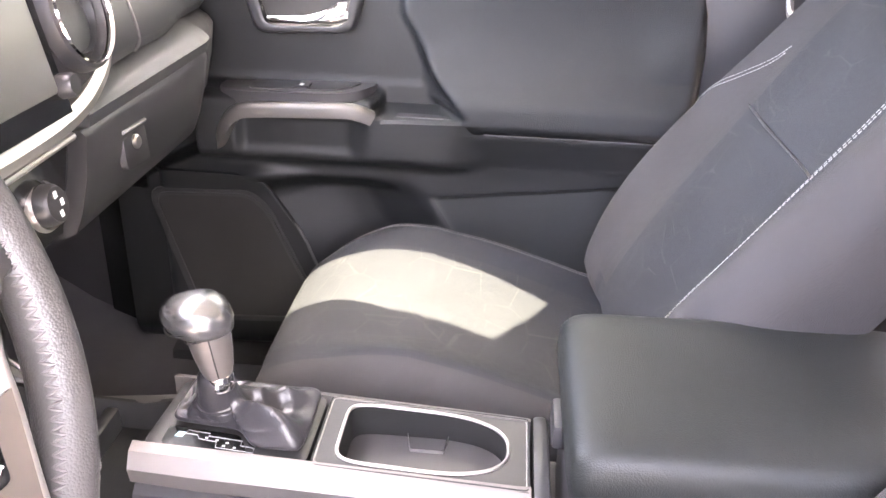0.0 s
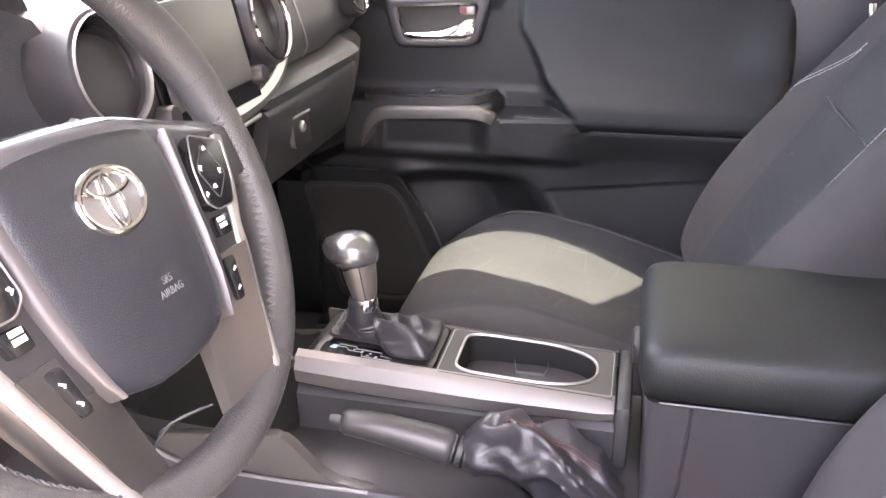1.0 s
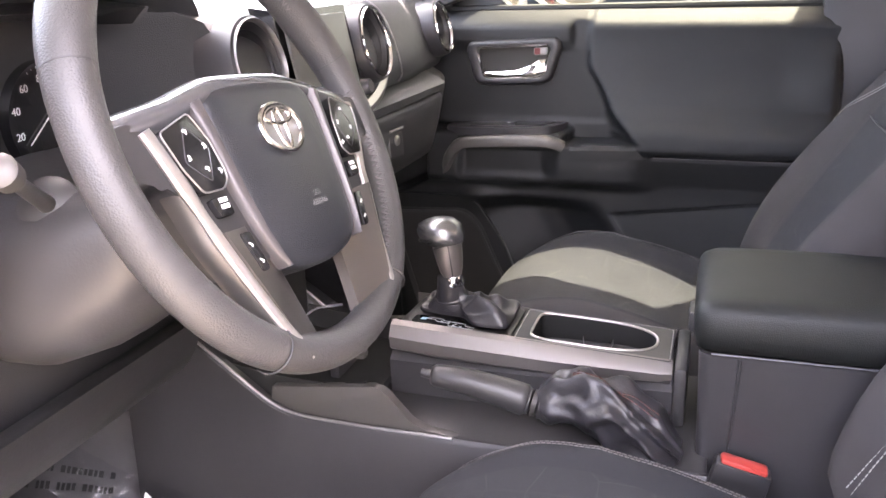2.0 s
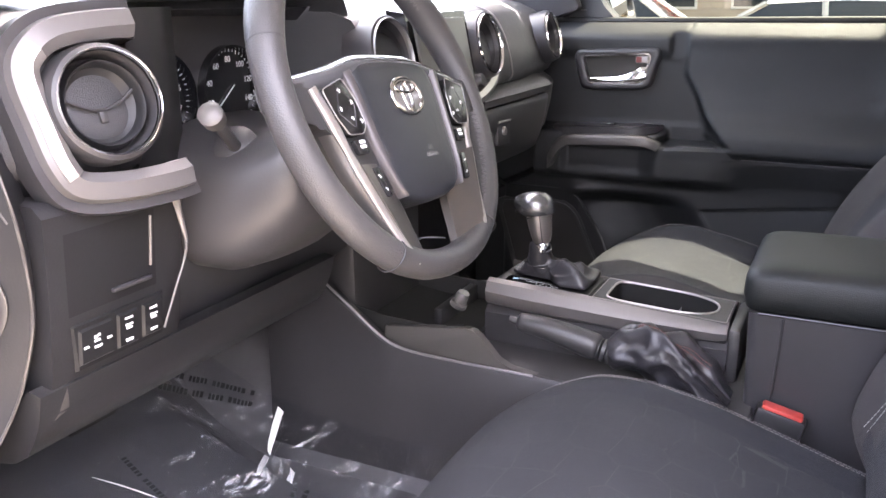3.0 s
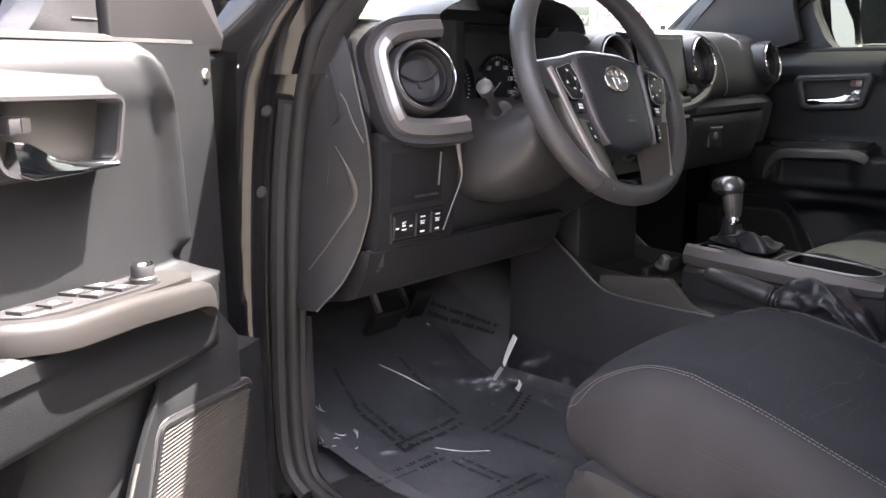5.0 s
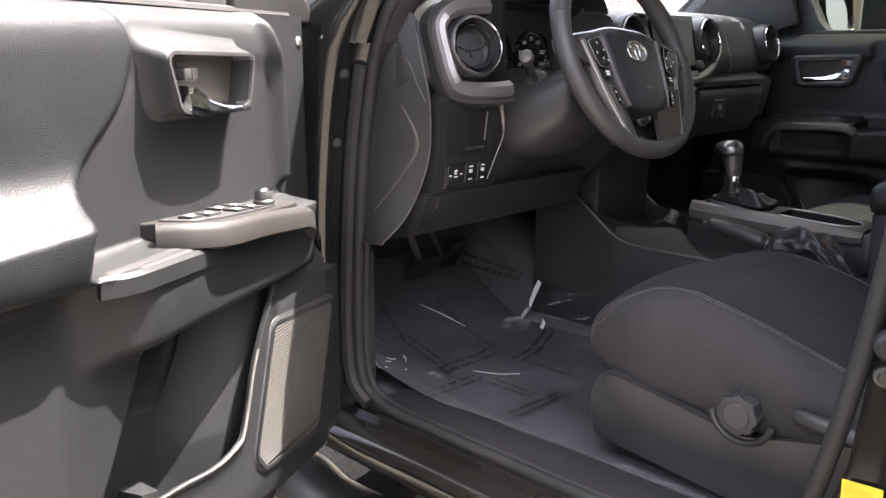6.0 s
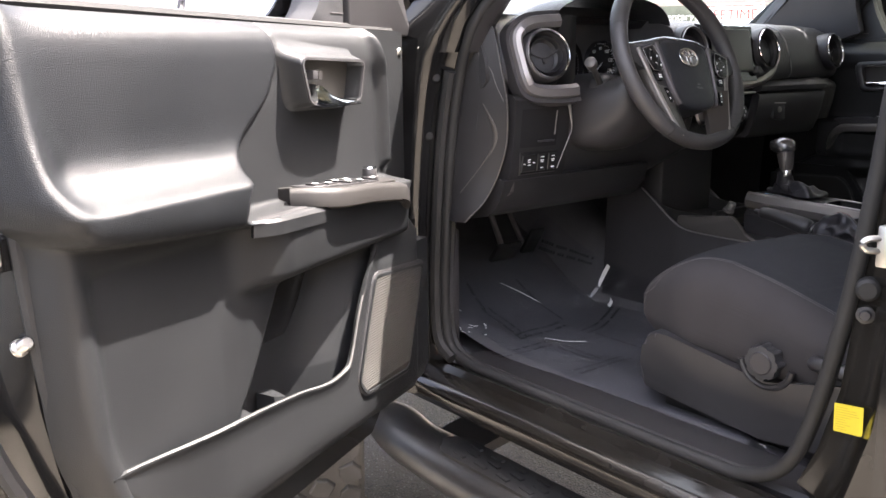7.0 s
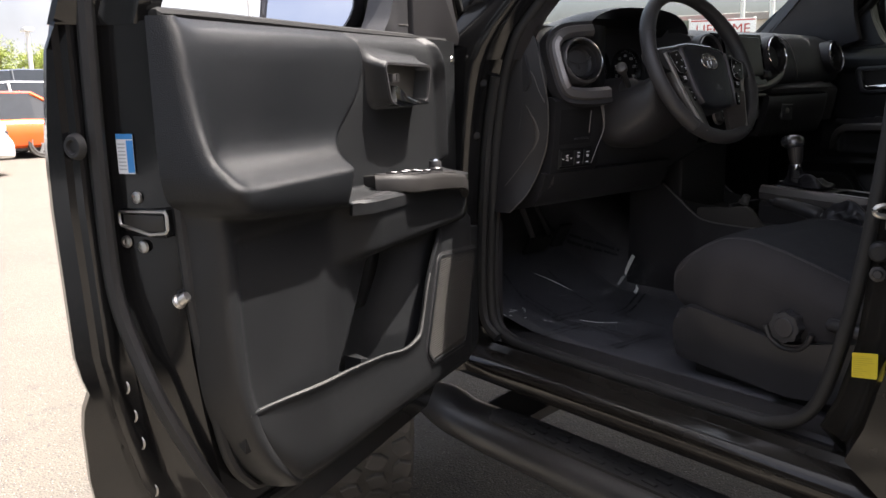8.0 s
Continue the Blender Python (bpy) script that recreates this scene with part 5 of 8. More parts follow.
MIRROR = material("mirror_silver", (0.85, 0.86, 0.86), 0.02, metal=1.0, spots=0.0, rough_var=0.0)
DOOR = Matrix(((0.4494, 0.8933, 0, -0.5811), (-0.8933, 0.4494, 0, -0.2912), (0, 0, 1, 0), (0, 0, 0, 1)))
door("driver_door", DOOR, "black truck door swung wide open, dark moulded trim inside", True)
PDOOR = Matrix(((1, 0, 0, -0.632), (0, -1, 0, 1.31), (0, 0, 1, -0.01), (0, 0, 0, 1)))
door("passenger_door", PDOOR, "closed passenger door with dark trim and chrome lever", False)

# latch edge of the driver door
XF[0] = DOOR
la = thing("door_latch", DOOR @ Vector((0.91, -0.03, 1.08)), "bare metal door latch on the black door edge", "door latch")
part("latch_body", bm_box((0.890, -0.062, 1.060), (0.9125, 0.008, 1.096), 0.003), PAINT, la)
part("latch_slot", bm_box((0.900, -0.058, 1.067), (0.9135, 0.006, 1.089), 0.002), INK, la)
mouth = [(-0.064, 1.092), (0.010, 1.094), (0.012, 1.088), (0.012, 1.071), (0.008, 1.067), (-0.016, 1.064), (-0.062, 1.074), (-0.065, 1.078), (-0.065, 1.089)]
part("latch_mouth", bm_tube([Vector((0.9135, d, z)) for d, z in mouth], 0.0022, 6, up=Vector((1, 0, 0)), closed=True), METAL, la)
for d, z in ((-0.036, 1.110), (-0.060, 1.052), (-0.033, 1.047)):
    part("latch_screw", bm_lathe([(0, 0.002), (0.003, 0.002), (0.0035, 0.004), (0.0075, 0.003), (0.0085, 0), (0, 0)], Matrix.Translation((0.9095, d, z)) @ Euler((0, radians(90), 0)).to_matrix().to_4x4(), 14), METAL, la)
bs = thing("door_bump_stop", DOOR @ Vector((0.905, 0.012, 0.972)), "small bright stop screw on the door edge", "stop")
part("stop", bm_lathe([(0, 0.018), (0.006, 0.018), (0.0075, 0.015), (0.0075, 0.006), (0.01, 0.004), (0.01, 0), (0, 0)], Matrix.Translation((0.899, 0.006, 0.975)) @ Euler((radians(-60), 0, 0)).to_matrix().to_4x4(), 16), METAL, bs)
pg = thing("door_plug", DOOR @ Vector((0.955, -0.083, 1.177)), "round black rubber plug in the door edge", "plug")
part("plug", bm_lathe([(0, 0.002), (0.007, 0.002), (0.009, 0.006), (0.013, 0.006), (0.016, 0.002), (0.017, -0.002), (0, -0.002)], Matrix.Translation((0.955, -0.083, 1.177)) @ Euler((0, radians(90), 0)).to_matrix().to_4x4(), 20), RUBBER, pg)
for z in (0.865, 0.825, 0.785, 0.715, 0.69):
    cl = thing("edge_clip", DOOR @ Vector((0.93, -0.06, z)), "small pale clip mark on the black door edge", "clip")
    c0 = Vector((0.915 + 0.02 * (z - 0.69) / 0.175, -0.058 + 0.10 * (0.865 - z), z))
    part("clip", bm_tube([c0 + Vector((0.004, 0.006 * math.cos(t), 0.009 * math.sin(t))) for t in (-1.4, -0.9, -0.4, 0.1, 0.6, 1.1)], [0.0006, 0.0012, 0.0016, 0.0016, 0.0012, 0.0006], 6, up=Vector((1, 0, 0))), METAL, cl)
XF[0] = Matrix.Identity(4)
P = lambda s, d, z: DOOR @ Vector((s, d, z))
label_card("certification_label", (P(0.9115, -0.060, 1.140), P(0.9105, -0.034, 1.140), P(0.9105, -0.034, 1.190), P(0.9115, -0.060, 1.190)), LABEL_WHITE, "white and blue printed label on the black door edge", "label",
           [(0.0, 0.87, 1.0, 1.0, LABEL_BLUE), (0.60, 0.03, 1.0, 0.84, LABEL_BLUE)] + [(0.08, 0.10 + 0.09 * i, 0.52, 0.13 + 0.09 * i, None) for i in range(8)], material("grey_print", (0.4, 0.42, 0.45), 0.6, spots=0.1))


# ---- dashboard ----
dash = thing("dashboard", (-0.6, YC, 0.97), "dark grey moulded dashboard with silver trimmed round vents", "dashboard")


def dash_profile(y):
    r = abs(y - YC)
    mid = ease([(0.16, 1.0), (0.30, 0.0)], r)
    b = 0.028 * mid + (0.006 if y > YC else -0.012) * (1 - mid)
    low = ease([(0.30, 0.985), (0.62, 1.07), (1.2, 1.085)], y)
    end = ease([(0.58, 0.0), (0.70, 1.0)], r)
    k = 0.045 * end ** 2 + (0.022 * ease([(0.43, 0.0), (0.53, 1.0)], r) if y > YC else 0.0)
    c = ease([(0.0, -0.035), (0.30, -0.035), (0.55, 0.0), (1.2, 0.008)], y)
    pts = [(-0.97, 1.35), (-0.72, 1.372), (-0.55, 1.37), (-0.495, 1.362), (-0.462 + b, 1.345), (-0.44 + b, 1.315), (-0.425 + b, 1.27), (-0.42 + b, 1.238), (-0.428 + b, 1.224), (-0.442 + b, 1.216), (-0.425 + c, 1.205), (-0.418 + c, 1.195), (-0.424 + c, 1.15), (-0.436 + c, 1.10), (-0.452 + c, low + 0.02), (-0.475 + c, low), (-0.58, low - 0.005), (-0.80, low + 0.03), (-0.97, low + 0.06)]
    cav = ease([(0.02, 0.0), (0.05, 1.0), (0.37, 1.0), (0.40, 0.0)], y)
    pts = [(x - 0.14 * cav if 1.203 < z < 1.35 else x, z) for x, z in pts]
    return [(x - k * (1.0 if x > -0.6 else 0.2), y, z) for x, z in pts]


ys = [-0.142, -0.136, -0.12, -0.09, -0.05, 0.0, 0.02, 0.035, 0.05, 0.06, 0.12, 0.2, 0.28, 0.34, 0.37, 0.385, 0.40, 0.42, 0.46, 0.52, 0.59, 0.66, 0.72, 0.76, 0.80, 0.85, 0.92, 1.0, 1.1, 1.18, 1.23, 1.27, 1.3, 1.316, 1.322]
part("dash_body", bm_loft([dash_profile(y) for y in ys]), DASH, dash, "grained dark dashboard moulding", sharp=50)
# darker copy of the dash plastic, with the lower parts' shade in its colour
SHADED_DASH = material("shaded_dash_plastic", (0.0165, 0.0162, 0.0172), 0.44, grain=0.1, spots=0.25)
DARK_SATIN = material("dark_satin_plastic", (0.013, 0.013, 0.0135), 0.42, grain=0.06, spots=0.25, spec=0.35)
# instrument hood
hood = []
for x, g in ((-0.66, 0.80), (-0.60, 0.92), (-0.54, 0.99), (-0.49, 1.02), (-0.465, 1.02), (-0.455, 1.0), (-0.462, 0.965), (-0.49, 0.93), (-0.55, 0.90)):
    row = []
    for k in range(21):
        a = math.pi * k / 20
        row.append((x + 0.012 * math.sin(a), 0.215 - 0.205 * g * math.copysign(abs(math.cos(a)) ** 0.75, math.cos(a)), 1.33 + 0.078 * g * math.sin(a) ** 0.7 - 0.012 * (1 - math.sin(a))))
    hood.append(row)
part("instrument_hood", bm_loft(hood, closed=False), DASH, dash, "arched hood over the instruments")
cl = part("cluster_face", bm_prism(round_poly([(0.03, 1.20), (0.40, 1.20), (0.39, 1.36), (0.30, 1.39), (0.13, 1.39), (0.04, 1.36)], 0.03, 4), -0.565, -0.553, lambda a, b, c: (c, a, b)), TRIM_BLACK, dash, "black instrument cluster")


def words(text, m, size, parent, mat=None):
    """Flat lettering in the built-in font, as a mesh part."""
    cu = bpy.data.curves.new("lettering", "FONT")
    cu.body, cu.size, cu.align_x, cu.align_y = text, size, "CENTER", "CENTER"
    cu.extrude = 0.0002
    tmp = bpy.data.objects.new("lettering", cu)
    scene.collection.objects.link(tmp)
    dg = bpy.context.evaluated_depsgraph_get()
    me = bpy.data.meshes.new_from_object(tmp.evaluated_get(dg))
    bpy.data.objects.remove(tmp)
    bm = bmesh.new()
    bm.from_mesh(me)
    bm.transform(m)
    return part("lettering", bm, mat or WHITE_MARK, parent, flat=True)


part("binnacle_wall", bm_loft([[(-0.452, 0.054, z), (-0.460, 0.084, z), (-0.488, 0.130, z), (-0.550, 0.182, z), (-0.550, 0.155, z), (-0.488, 0.100, z), (-0.458, 0.035, z)] for z in (1.19, 1.25, 1.31, 1.345, 1.365)]), DARK_SATIN, dash, "dark inner wall of the instrument binnacle", sharp=50)
FACE = Matrix(((0, 0, 1, 0), (1, 0, 0, 0), (0, 1, 0, 0), (0, 0, 0, 1)))
for gy, numbers in ((0.285, ("20", "40", "60", "80", "100", "120", "140")), (0.160, ("1", "2", "3", "4", "5", "6", "7"))):
    g = part("gauge", bm_lathe([(0.056, 0.0), (0.056, 0.012), (0.053, 0.012), (0.052, 0.002), (0.0, 0.002)], Matrix.Translation((-0.553, gy, 1.262)) @ FACE, 40), GLOSS_BLACK, cl, "round dial with white numbers")
    for k in range(36):
        a = radians(225 - 270 * k / 35)
        m = Matrix.Translation((-0.5503, gy + 0.049 * math.cos(a), 1.262 + 0.049 * math.sin(a))) @ Matrix.Rotation(a, 4, "X")
        bm = bm_box((0, -0.003 if k % 5 == 0 else -0.0015, -0.0004), (0.0004, 0.002, 0.0004))
        bm.transform(m)
        part("tick", bm, WHITE_MARK, g)
    for k, tx in enumerate(numbers):
        a = radians(200 - 220 * k / 6)
        words(tx, Matrix.Translation((-0.5503, gy + 0.038 * math.cos(a), 1.262 + 0.038 * math.sin(a))) @ FACE, 0.0105, g)
    part("needle", bm_prism([(-0.002, -0.008), (0.002, -0.008), (0.0007, 0.036), (-0.0007, 0.036)], 0.0, 0.0015, lambda a, b, c: (-0.549 + c, gy + a * 0.6 - b * 0.75, 1.262 + a * 0.75 - b * 0.6)), WHITE_MARK, g)


DARK_VENT = material("vent_plastic", (0.014, 0.014, 0.015), 0.45, grain=0.05, spots=0.2, spec=0.35)


def air_vent(name, c, n, r, ring, label, blades=5):
    """A round vent: outer funnel, bright ring, tilting disc with slats."""
    n = Vector(n).normalized()
    x = Vector((0, 1, 0))
    x = (x - n * x.dot(n)).normalized()
    y = n.cross(x)
    m = Matrix.Translation(c) @ Matrix((x, y, n)).transposed().to_4x4()
    v = part("air_vent", bm_lathe([(r * 1.18, -0.03), (r * 1.18, 0.004), (r * 1.12, 0.014), (r * 1.05, 0.016), (r * 1.0, 0.012), (r * 0.93, -0.006), (r * 0.92, -0.03), (0, -0.03)], m, 44), DASH_SMOOTH, dash, label)
    part("vent_ring", bm_lathe([(r * 1.06, 0.0145), (r * 1.035, 0.0185), (r * 1.0, 0.0165), (r * 0.985, 0.012), (r * 1.0, 0.010)], m, 44), ring, v, "bright ring")
    part("vent_barrel", bm_lathe([(r * 0.86, -0.02), (r * 0.86, 0.002), (r * 0.82, 0.006), (r * 0.78, 0.004), (r * 0.74, -0.006), (r * 0.4, -0.016), (0, -0.017)], m, 36), DARK_VENT, v)
    sl = [m @ Vector((r * 0.72 * math.cos(t), r * 0.16 + r * 0.3 * math.cos(2 * t) * 0.5 - r * 0.1, -0.004)) for t in [math.pi * q / 16 for q in range(17)]]
    part("slat", bm_tube(sl, 0.0016, 6), TRIM_BLACK, v)
    bm = bm_box((-0.004, -0.016, -0.012), (0.004, -0.004, -0.004), 0.002)
    bm.transform(m)
    part("vent_tab", bm, TRIM_BLACK, v)
    return v


VN = Vector((1, -0.25, 0.25)).normalized()
air_vent("air_vent", (-0.437, -0.018, 1.283), VN, 0.046, CHROME, "round side vent with a bright ring")
air_vent("air_vent", (-0.405, 0.748, 1.296), (1, 0.02, 0.22), 0.047, CHROME, "round centre vent with a bright ring")
air_vent("air_vent", (-0.41, 0.435, 1.296), (1, -0.02, 0.22), 0.047, GUNMETAL, "round centre vent with a dark ring")
air_vent("air_vent", (-0.439, 1.165, 1.293), (1, 0.03, 0.22), 0.045, CHROME, "round side vent with a bright ring")
flat_band = [(-0.014, -0.012), (-0.0145, 0.001), (-0.005, 0.0085), (0.010, 0.0045), (0.0125, -0.002), (0.013, -0.012)]
band = smooth_path([(-0.441, 0.028, 1.356), (-0.450, -0.01, 1.354), (-0.458, -0.048, 1.348), (-0.4605, -0.072, 1.332), (-0.459, -0.081, 1.312), (-0.447, -0.078, 1.268), (-0.436, -0.074, 1.234), (-0.429, -0.060, 1.214), (-0.416, -0.02, 1.208), (-0.405, 0.028, 1.209), (-0.402, 0.047, 1.211)], 4)
band = [Vector((-0.437, -0.018, 1.283)) + (p - Vector((-0.437, -0.018, 1.283))) * 0.97 for p in band]
part("vent_surround", bm_sweep(band, flat_band, up=VN), SURROUND, dash, "dark satin C-shaped vent surround", sharp=30)
part("surround_facet", bm_sweep([p + VN * 0.0012 for p in band[11:27]], [(-0.0145, -0.002), (-0.0135, 0.0022), (-0.0052, 0.0090), (0.0045, 0.0068), (0.004, 0.002)], up=VN), SILVER, dash, "bright satin facet of the vent surround", sharp=30)
back = [p - VN * 0.012 + (p - Vector((-0.437, -0.018, 1.283))) * 0.10 for p in band]
part("surround_base", bm_sweep(back, [(-0.022, -0.02), (-0.022, 0.006), (0.014, 0.008), (0.016, -0.02)], up=VN), DASH_SMOOTH, dash)
# centre stack
part("centre_panel", bm_loft([[(-0.40 - 0.004 * k, y0, 1.215 + 0 * k), (-0.385, y0 + 0.003, 1.22), (-0.412, y0 + 0.003, 1.352), (-0.44, y0, 1.356)] for k, y0 in ((0, 0.492), (0, 0.55), (0, 0.63), (0, 0.69))]), GLOSS_BLACK, dash, "gloss black radio panel")
scr = part("touch_screen", bm_prism(round_poly([(0.505, 1.243), (0.672, 1.243), (0.672, 1.343), (0.505, 1.343)], 0.006, 3), 0.004, 0.0075, lambda a, b, c: (-0.385 - (b - 1.22) * 0.205 + c, a, b), 0.001), SCREEN, dash, "touch screen with its pale reflection put into the colour")
for k in range(5):
    part("screen_button", bm_box((-0.409 + 0.0034 * k * -1 + 0.006, 0.6745, 1.255 + 0.018 * k), (-0.4025 - 0.0034 * k + 0.0075, 0.687, 1.264 + 0.018 * k), 0.001), LABEL_BLUE if k > 2 else TRIM_BLACK, scr)
part("volume_knob", bm_lathe([(0, 0.016), (0.009, 0.016), (0.011, 0.013), (0.0115, 0), (0, 0)], Matrix.Translation((-0.392, 0.690, 1.243)) @ Euler((0, radians(80), 0)).to_matrix().to_4x4(), 20), TRIM_BLACK, dash)
part("tuning_knob", bm_lathe([(0, 0.016), (0.009, 0.016), (0.011, 0.013), (0.0115, 0), (0, 0)], Matrix.Translation((-0.392, 0.492, 1.243)) @ Euler((0, radians(80), 0)).to_matrix().to_4x4(), 20), TRIM_BLACK, dash)
sweep_r = smooth_path([(-0.398, 0.46, 1.214), (-0.393, 0.52, 1.210), (-0.390, 0.60, 1.209), (-0.390, 0.68, 1.212), (-0.392, 0.735, 1.222), (-0.398, 0.785, 1.243), (-0.405, 0.806, 1.275), (-0.418, 0.812, 1.31), (-0.432, 0.806, 1.345)], 5)
part("stack_trim", bm_sweep(sweep_r, [(-0.010, -0.01), (-0.009, 0.004), (0.0, 0.008), (0.009, 0.004), (0.010, -0.01)], up=Vector((1, 0, 0.22))), SILVER, dash, "satin silver centre trim")
# climate panel under the radio
cp = part("climate_panel", bm_loft([[(-0.415, y0, 1.19), (-0.405, y0, 1.185), (-0.425, y0, 1.09), (-0.45, y0, 1.07)] for y0 in (0.47, 0.53, 0.65, 0.71)]), GLOSS_BLACK, dash, "gloss black climate control panel")
for y0 in (0.50, 0.59, 0.66):
    m = Matrix.Translation((-0.412, y0, 1.14)) @ Euler((0, radians(78), 0)).to_matrix().to_4x4()
    k = part("climate_dial", bm_lathe([(0, 0.018), (0.016, 0.018), (0.019, 0.014), (0.020, 0.002), (0.024, 0.0), (0, -0.002)], m, 28), TRIM_BLACK, cp)
    part("dial_ring", bm_lathe([(0.0205, 0.004), (0.0225, 0.007), (0.0245, 0.003), (0.024, 0)], m, 28), SILVER, k)
    for j in range(3):
        bm = bm_box((-0.003, -0.0025, 0.0182), (0.003, 0.0025, 0.0186))
        bm.transform(m @ Matrix.Translation((0.009 - 0.009 * j, 0.006 * (j % 2), 0)))
        part("dial_mark", bm, WHITE_MARK, k)
part("stack_edge", bm_tube([(-0.400, 0.47, 1.192), (-0.397, 0.59, 1.19), (-0.400, 0.712, 1.19)], 0.004, 8), SILVER, dash)
# passenger tray edge, glove box
turn = lambda y: 0.045 * max(0.0, (y - 1.05) / 0.085) ** 2.6
gb = part("glove_box", bm_loft([[(-0.405 - turn(y0), y0, 1.187), (-0.399 - turn(y0), y0, 1.18), (-0.405 - turn(y0), y0, 1.14), (-0.416 - turn(y0), y0, 1.10), (-0.425 - turn(y0), y0, 1.078), (-0.437 - turn(y0), y0, 1.07), (-0.50, y0, 1.07), (-0.50, y0, 1.185)] for y0 in (0.735, 0.74, 0.85, 1.0, 1.06, 1.085, 1.105, 1.12, 1.13, 1.135)]), TRIM_BLACK, dash, "dark glove box lid", sharp=50)
part("tray_ledge", bm_loft([[(x - turn(y0 + 0.008) * (x > -0.43), y0, z) for x, z in ((-0.44, 1.222), (-0.398, 1.212), (-0.390, 1.205), (-0.392, 1.193), (-0.44, 1.19))] for y0 in (0.73, 0.9, 1.05, 1.075, 1.095, 1.11, 1.122)]), DASH, dash)
m = Matrix.Translation((-0.405, 0.842, 1.135)) @ Euler((0, radians(84), 0)).to_matrix().to_4x4()
lt = part("glove_latch", bm_prism(round_poly([(-0.03, -0.028), (0.022, -0.034), (0.03, 0.03), (-0.022, 0.034)], 0.008, 3), -0.004, 0.0035, lambda a, b, c: m @ Vector((a * 0.8, b * 0.9, c)), 0.001), TRIM_BLACK, gb)
part("lock_cylinder", bm_lathe([(0, 0.006), (0.006, 0.006), (0.008, 0.004), (0.008, 0), (0, 0)], m @ Matrix.Translation((-0.006, 0, 0.002)), 16), METAL, lt)
part("latch_pull", bm_tube([m @ Vector((-0.024, -0.028, 0.006)), m @ Vector((-0.022, 0.028, 0.006))], 0.0022, 6), GUNMETAL, lt)
# seam across the pad
for y0 in (0.90,):
    part("pad_seam", bm_tube(smooth_path([(p[0] + 0.0012, y0 + 0.06 * (1.37 - p[2]), p[2]) for p in dash_profile(y0)[3:9]], 4), 0.0016, 6), GUNMETAL, dash)
# driver lower panel
knee_x = lambda z: lerp([(1.0, -0.468), (1.05, -0.452), (1.12, -0.443), (1.195, -0.437), (1.205, -0.448)], z)


def knee_piece(y0, y1, zs):
    """A block of the lower panel, its face following the slope."""
    return bm_loft([[(knee_x(z), y0, z), (knee_x(z), y1, z), (-0.50, y1, z), (-0.50, y0, z)] for z in zs])


kp = part("knee_panel", join(knee_piece(-0.098, 0.062, (1.176, 1.19, 1.195, 1.205)), knee_piece(-0.098, 0.062, (1.0, 1.05, 1.10)), knee_piece(-0.098, -0.078, (1.10, 1.12, 1.176)), knee_piece(0.026, 0.062, (1.10, 1.12, 1.176))), SHADED_DASH, dash, "dark lower panel with a small cubby and switches", sharp=50)
cub = [[(knee_x(z) - q, y, z) for y, z in ((-0.078 + q, 1.176 - q), (0.026 - q, 1.176 - q), (0.026 - q, 1.10 + q), (-0.078 + q, 1.10 + q))] for q in (-0.001, 0.002, 0.006)]
cub += [[(-0.4585, y, z) for y, z in ((-0.071, 1.169), (0.019, 1.169), (0.019, 1.107), (-0.071, 1.107))]]
part("cubby", bm_loft(cub), DARK_SATIN, kp, "small dark open cubby")
part("cubby_shelf", bm_box((-0.457, -0.03, 1.108), (-0.439, 0.018, 1.112), 0.001), DASH_SMOOTH, kp)
part("panel_gusset", bm_prism([(-0.094, 1.000), (-0.078, 1.006), (-0.083, 1.030)], 0.0, 0.004, lambda a, b, c: (knee_x(b) + c, a, b), 0.001), RIM_SILVER, kp, "taupe triangular trim")
swp = part("switch_bezel", bm_loft([[(-0.4485, -0.078, 1.09), (-0.4485, 0.036, 1.09), (-0.4535, 0.034, 1.042), (-0.4535, -0.074, 1.042)], [(-0.4445, -0.076, 1.088), (-0.4445, 0.034, 1.088), (-0.4495, 0.032, 1.044), (-0.4495, -0.072, 1.044)]]), DARK_SATIN, kp, "black switch bezel with white symbols")
for y0, w0 in ((-0.052, 0.040), (-0.014, 0.026), (0.018, 0.026)):
    sb = part("switch", bm_loft([[(-0.4455, y0 - w0 / 2, 1.084), (-0.4455, y0 + w0 / 2, 1.084), (-0.449, y0 + w0 / 2, 1.048), (-0.449, y0 - w0 / 2, 1.048)], [(-0.4425, y0 - w0 / 2 + 0.002, 1.082), (-0.4425, y0 + w0 / 2 - 0.002, 1.082), (-0.446, y0 + w0 / 2 - 0.002, 1.05), (-0.446, y0 - w0 / 2 + 0.002, 1.05)]]), DARK_SATIN, swp)
    marks = ((-0.34, 1.0655, 0.0035, 0.0022), (-0.06, 1.0725, 0.0022, 0.003), (0.04, 1.0735, 0.0018, 0.0022), (-0.02, 1.0685, 0.0042, 0.0022), (0.0, 1.0625, 0.0055, 0.002), (0.34, 1.0665, 0.0035, 0.0022)) if w0 > 0.03 else ((0.0, 1.0775, 0.0062, 0.002), (-0.1, 1.0705, 0.0022, 0.0024), (0.1, 1.0705, 0.0028, 0.0016), (0.0, 1.0672, 0.0046, 0.0022), (0.0, 1.0545, 0.0056, 0.0024))
    for du, z0, hw, hh in marks:
        part("symbol", bm_box((-0.4455 + (z0 - 1.066) * 0.1, y0 + du * w0 - hw * 0.75, z0 - hh * 0.5), (-0.4432 + (z0 - 1.066) * 0.1, y0 + du * w0 + hw * 0.75, z0 + hh * 0.5)), WHITE_MARK, sb)
accent = smooth_path([(-0.425, 0.044, 1.188), (-0.425, 0.050, 1.16), (-0.428, 0.056, 1.13), (-0.436, 0.044, 1.09), (-0.445, 0.032, 1.05)], 5)
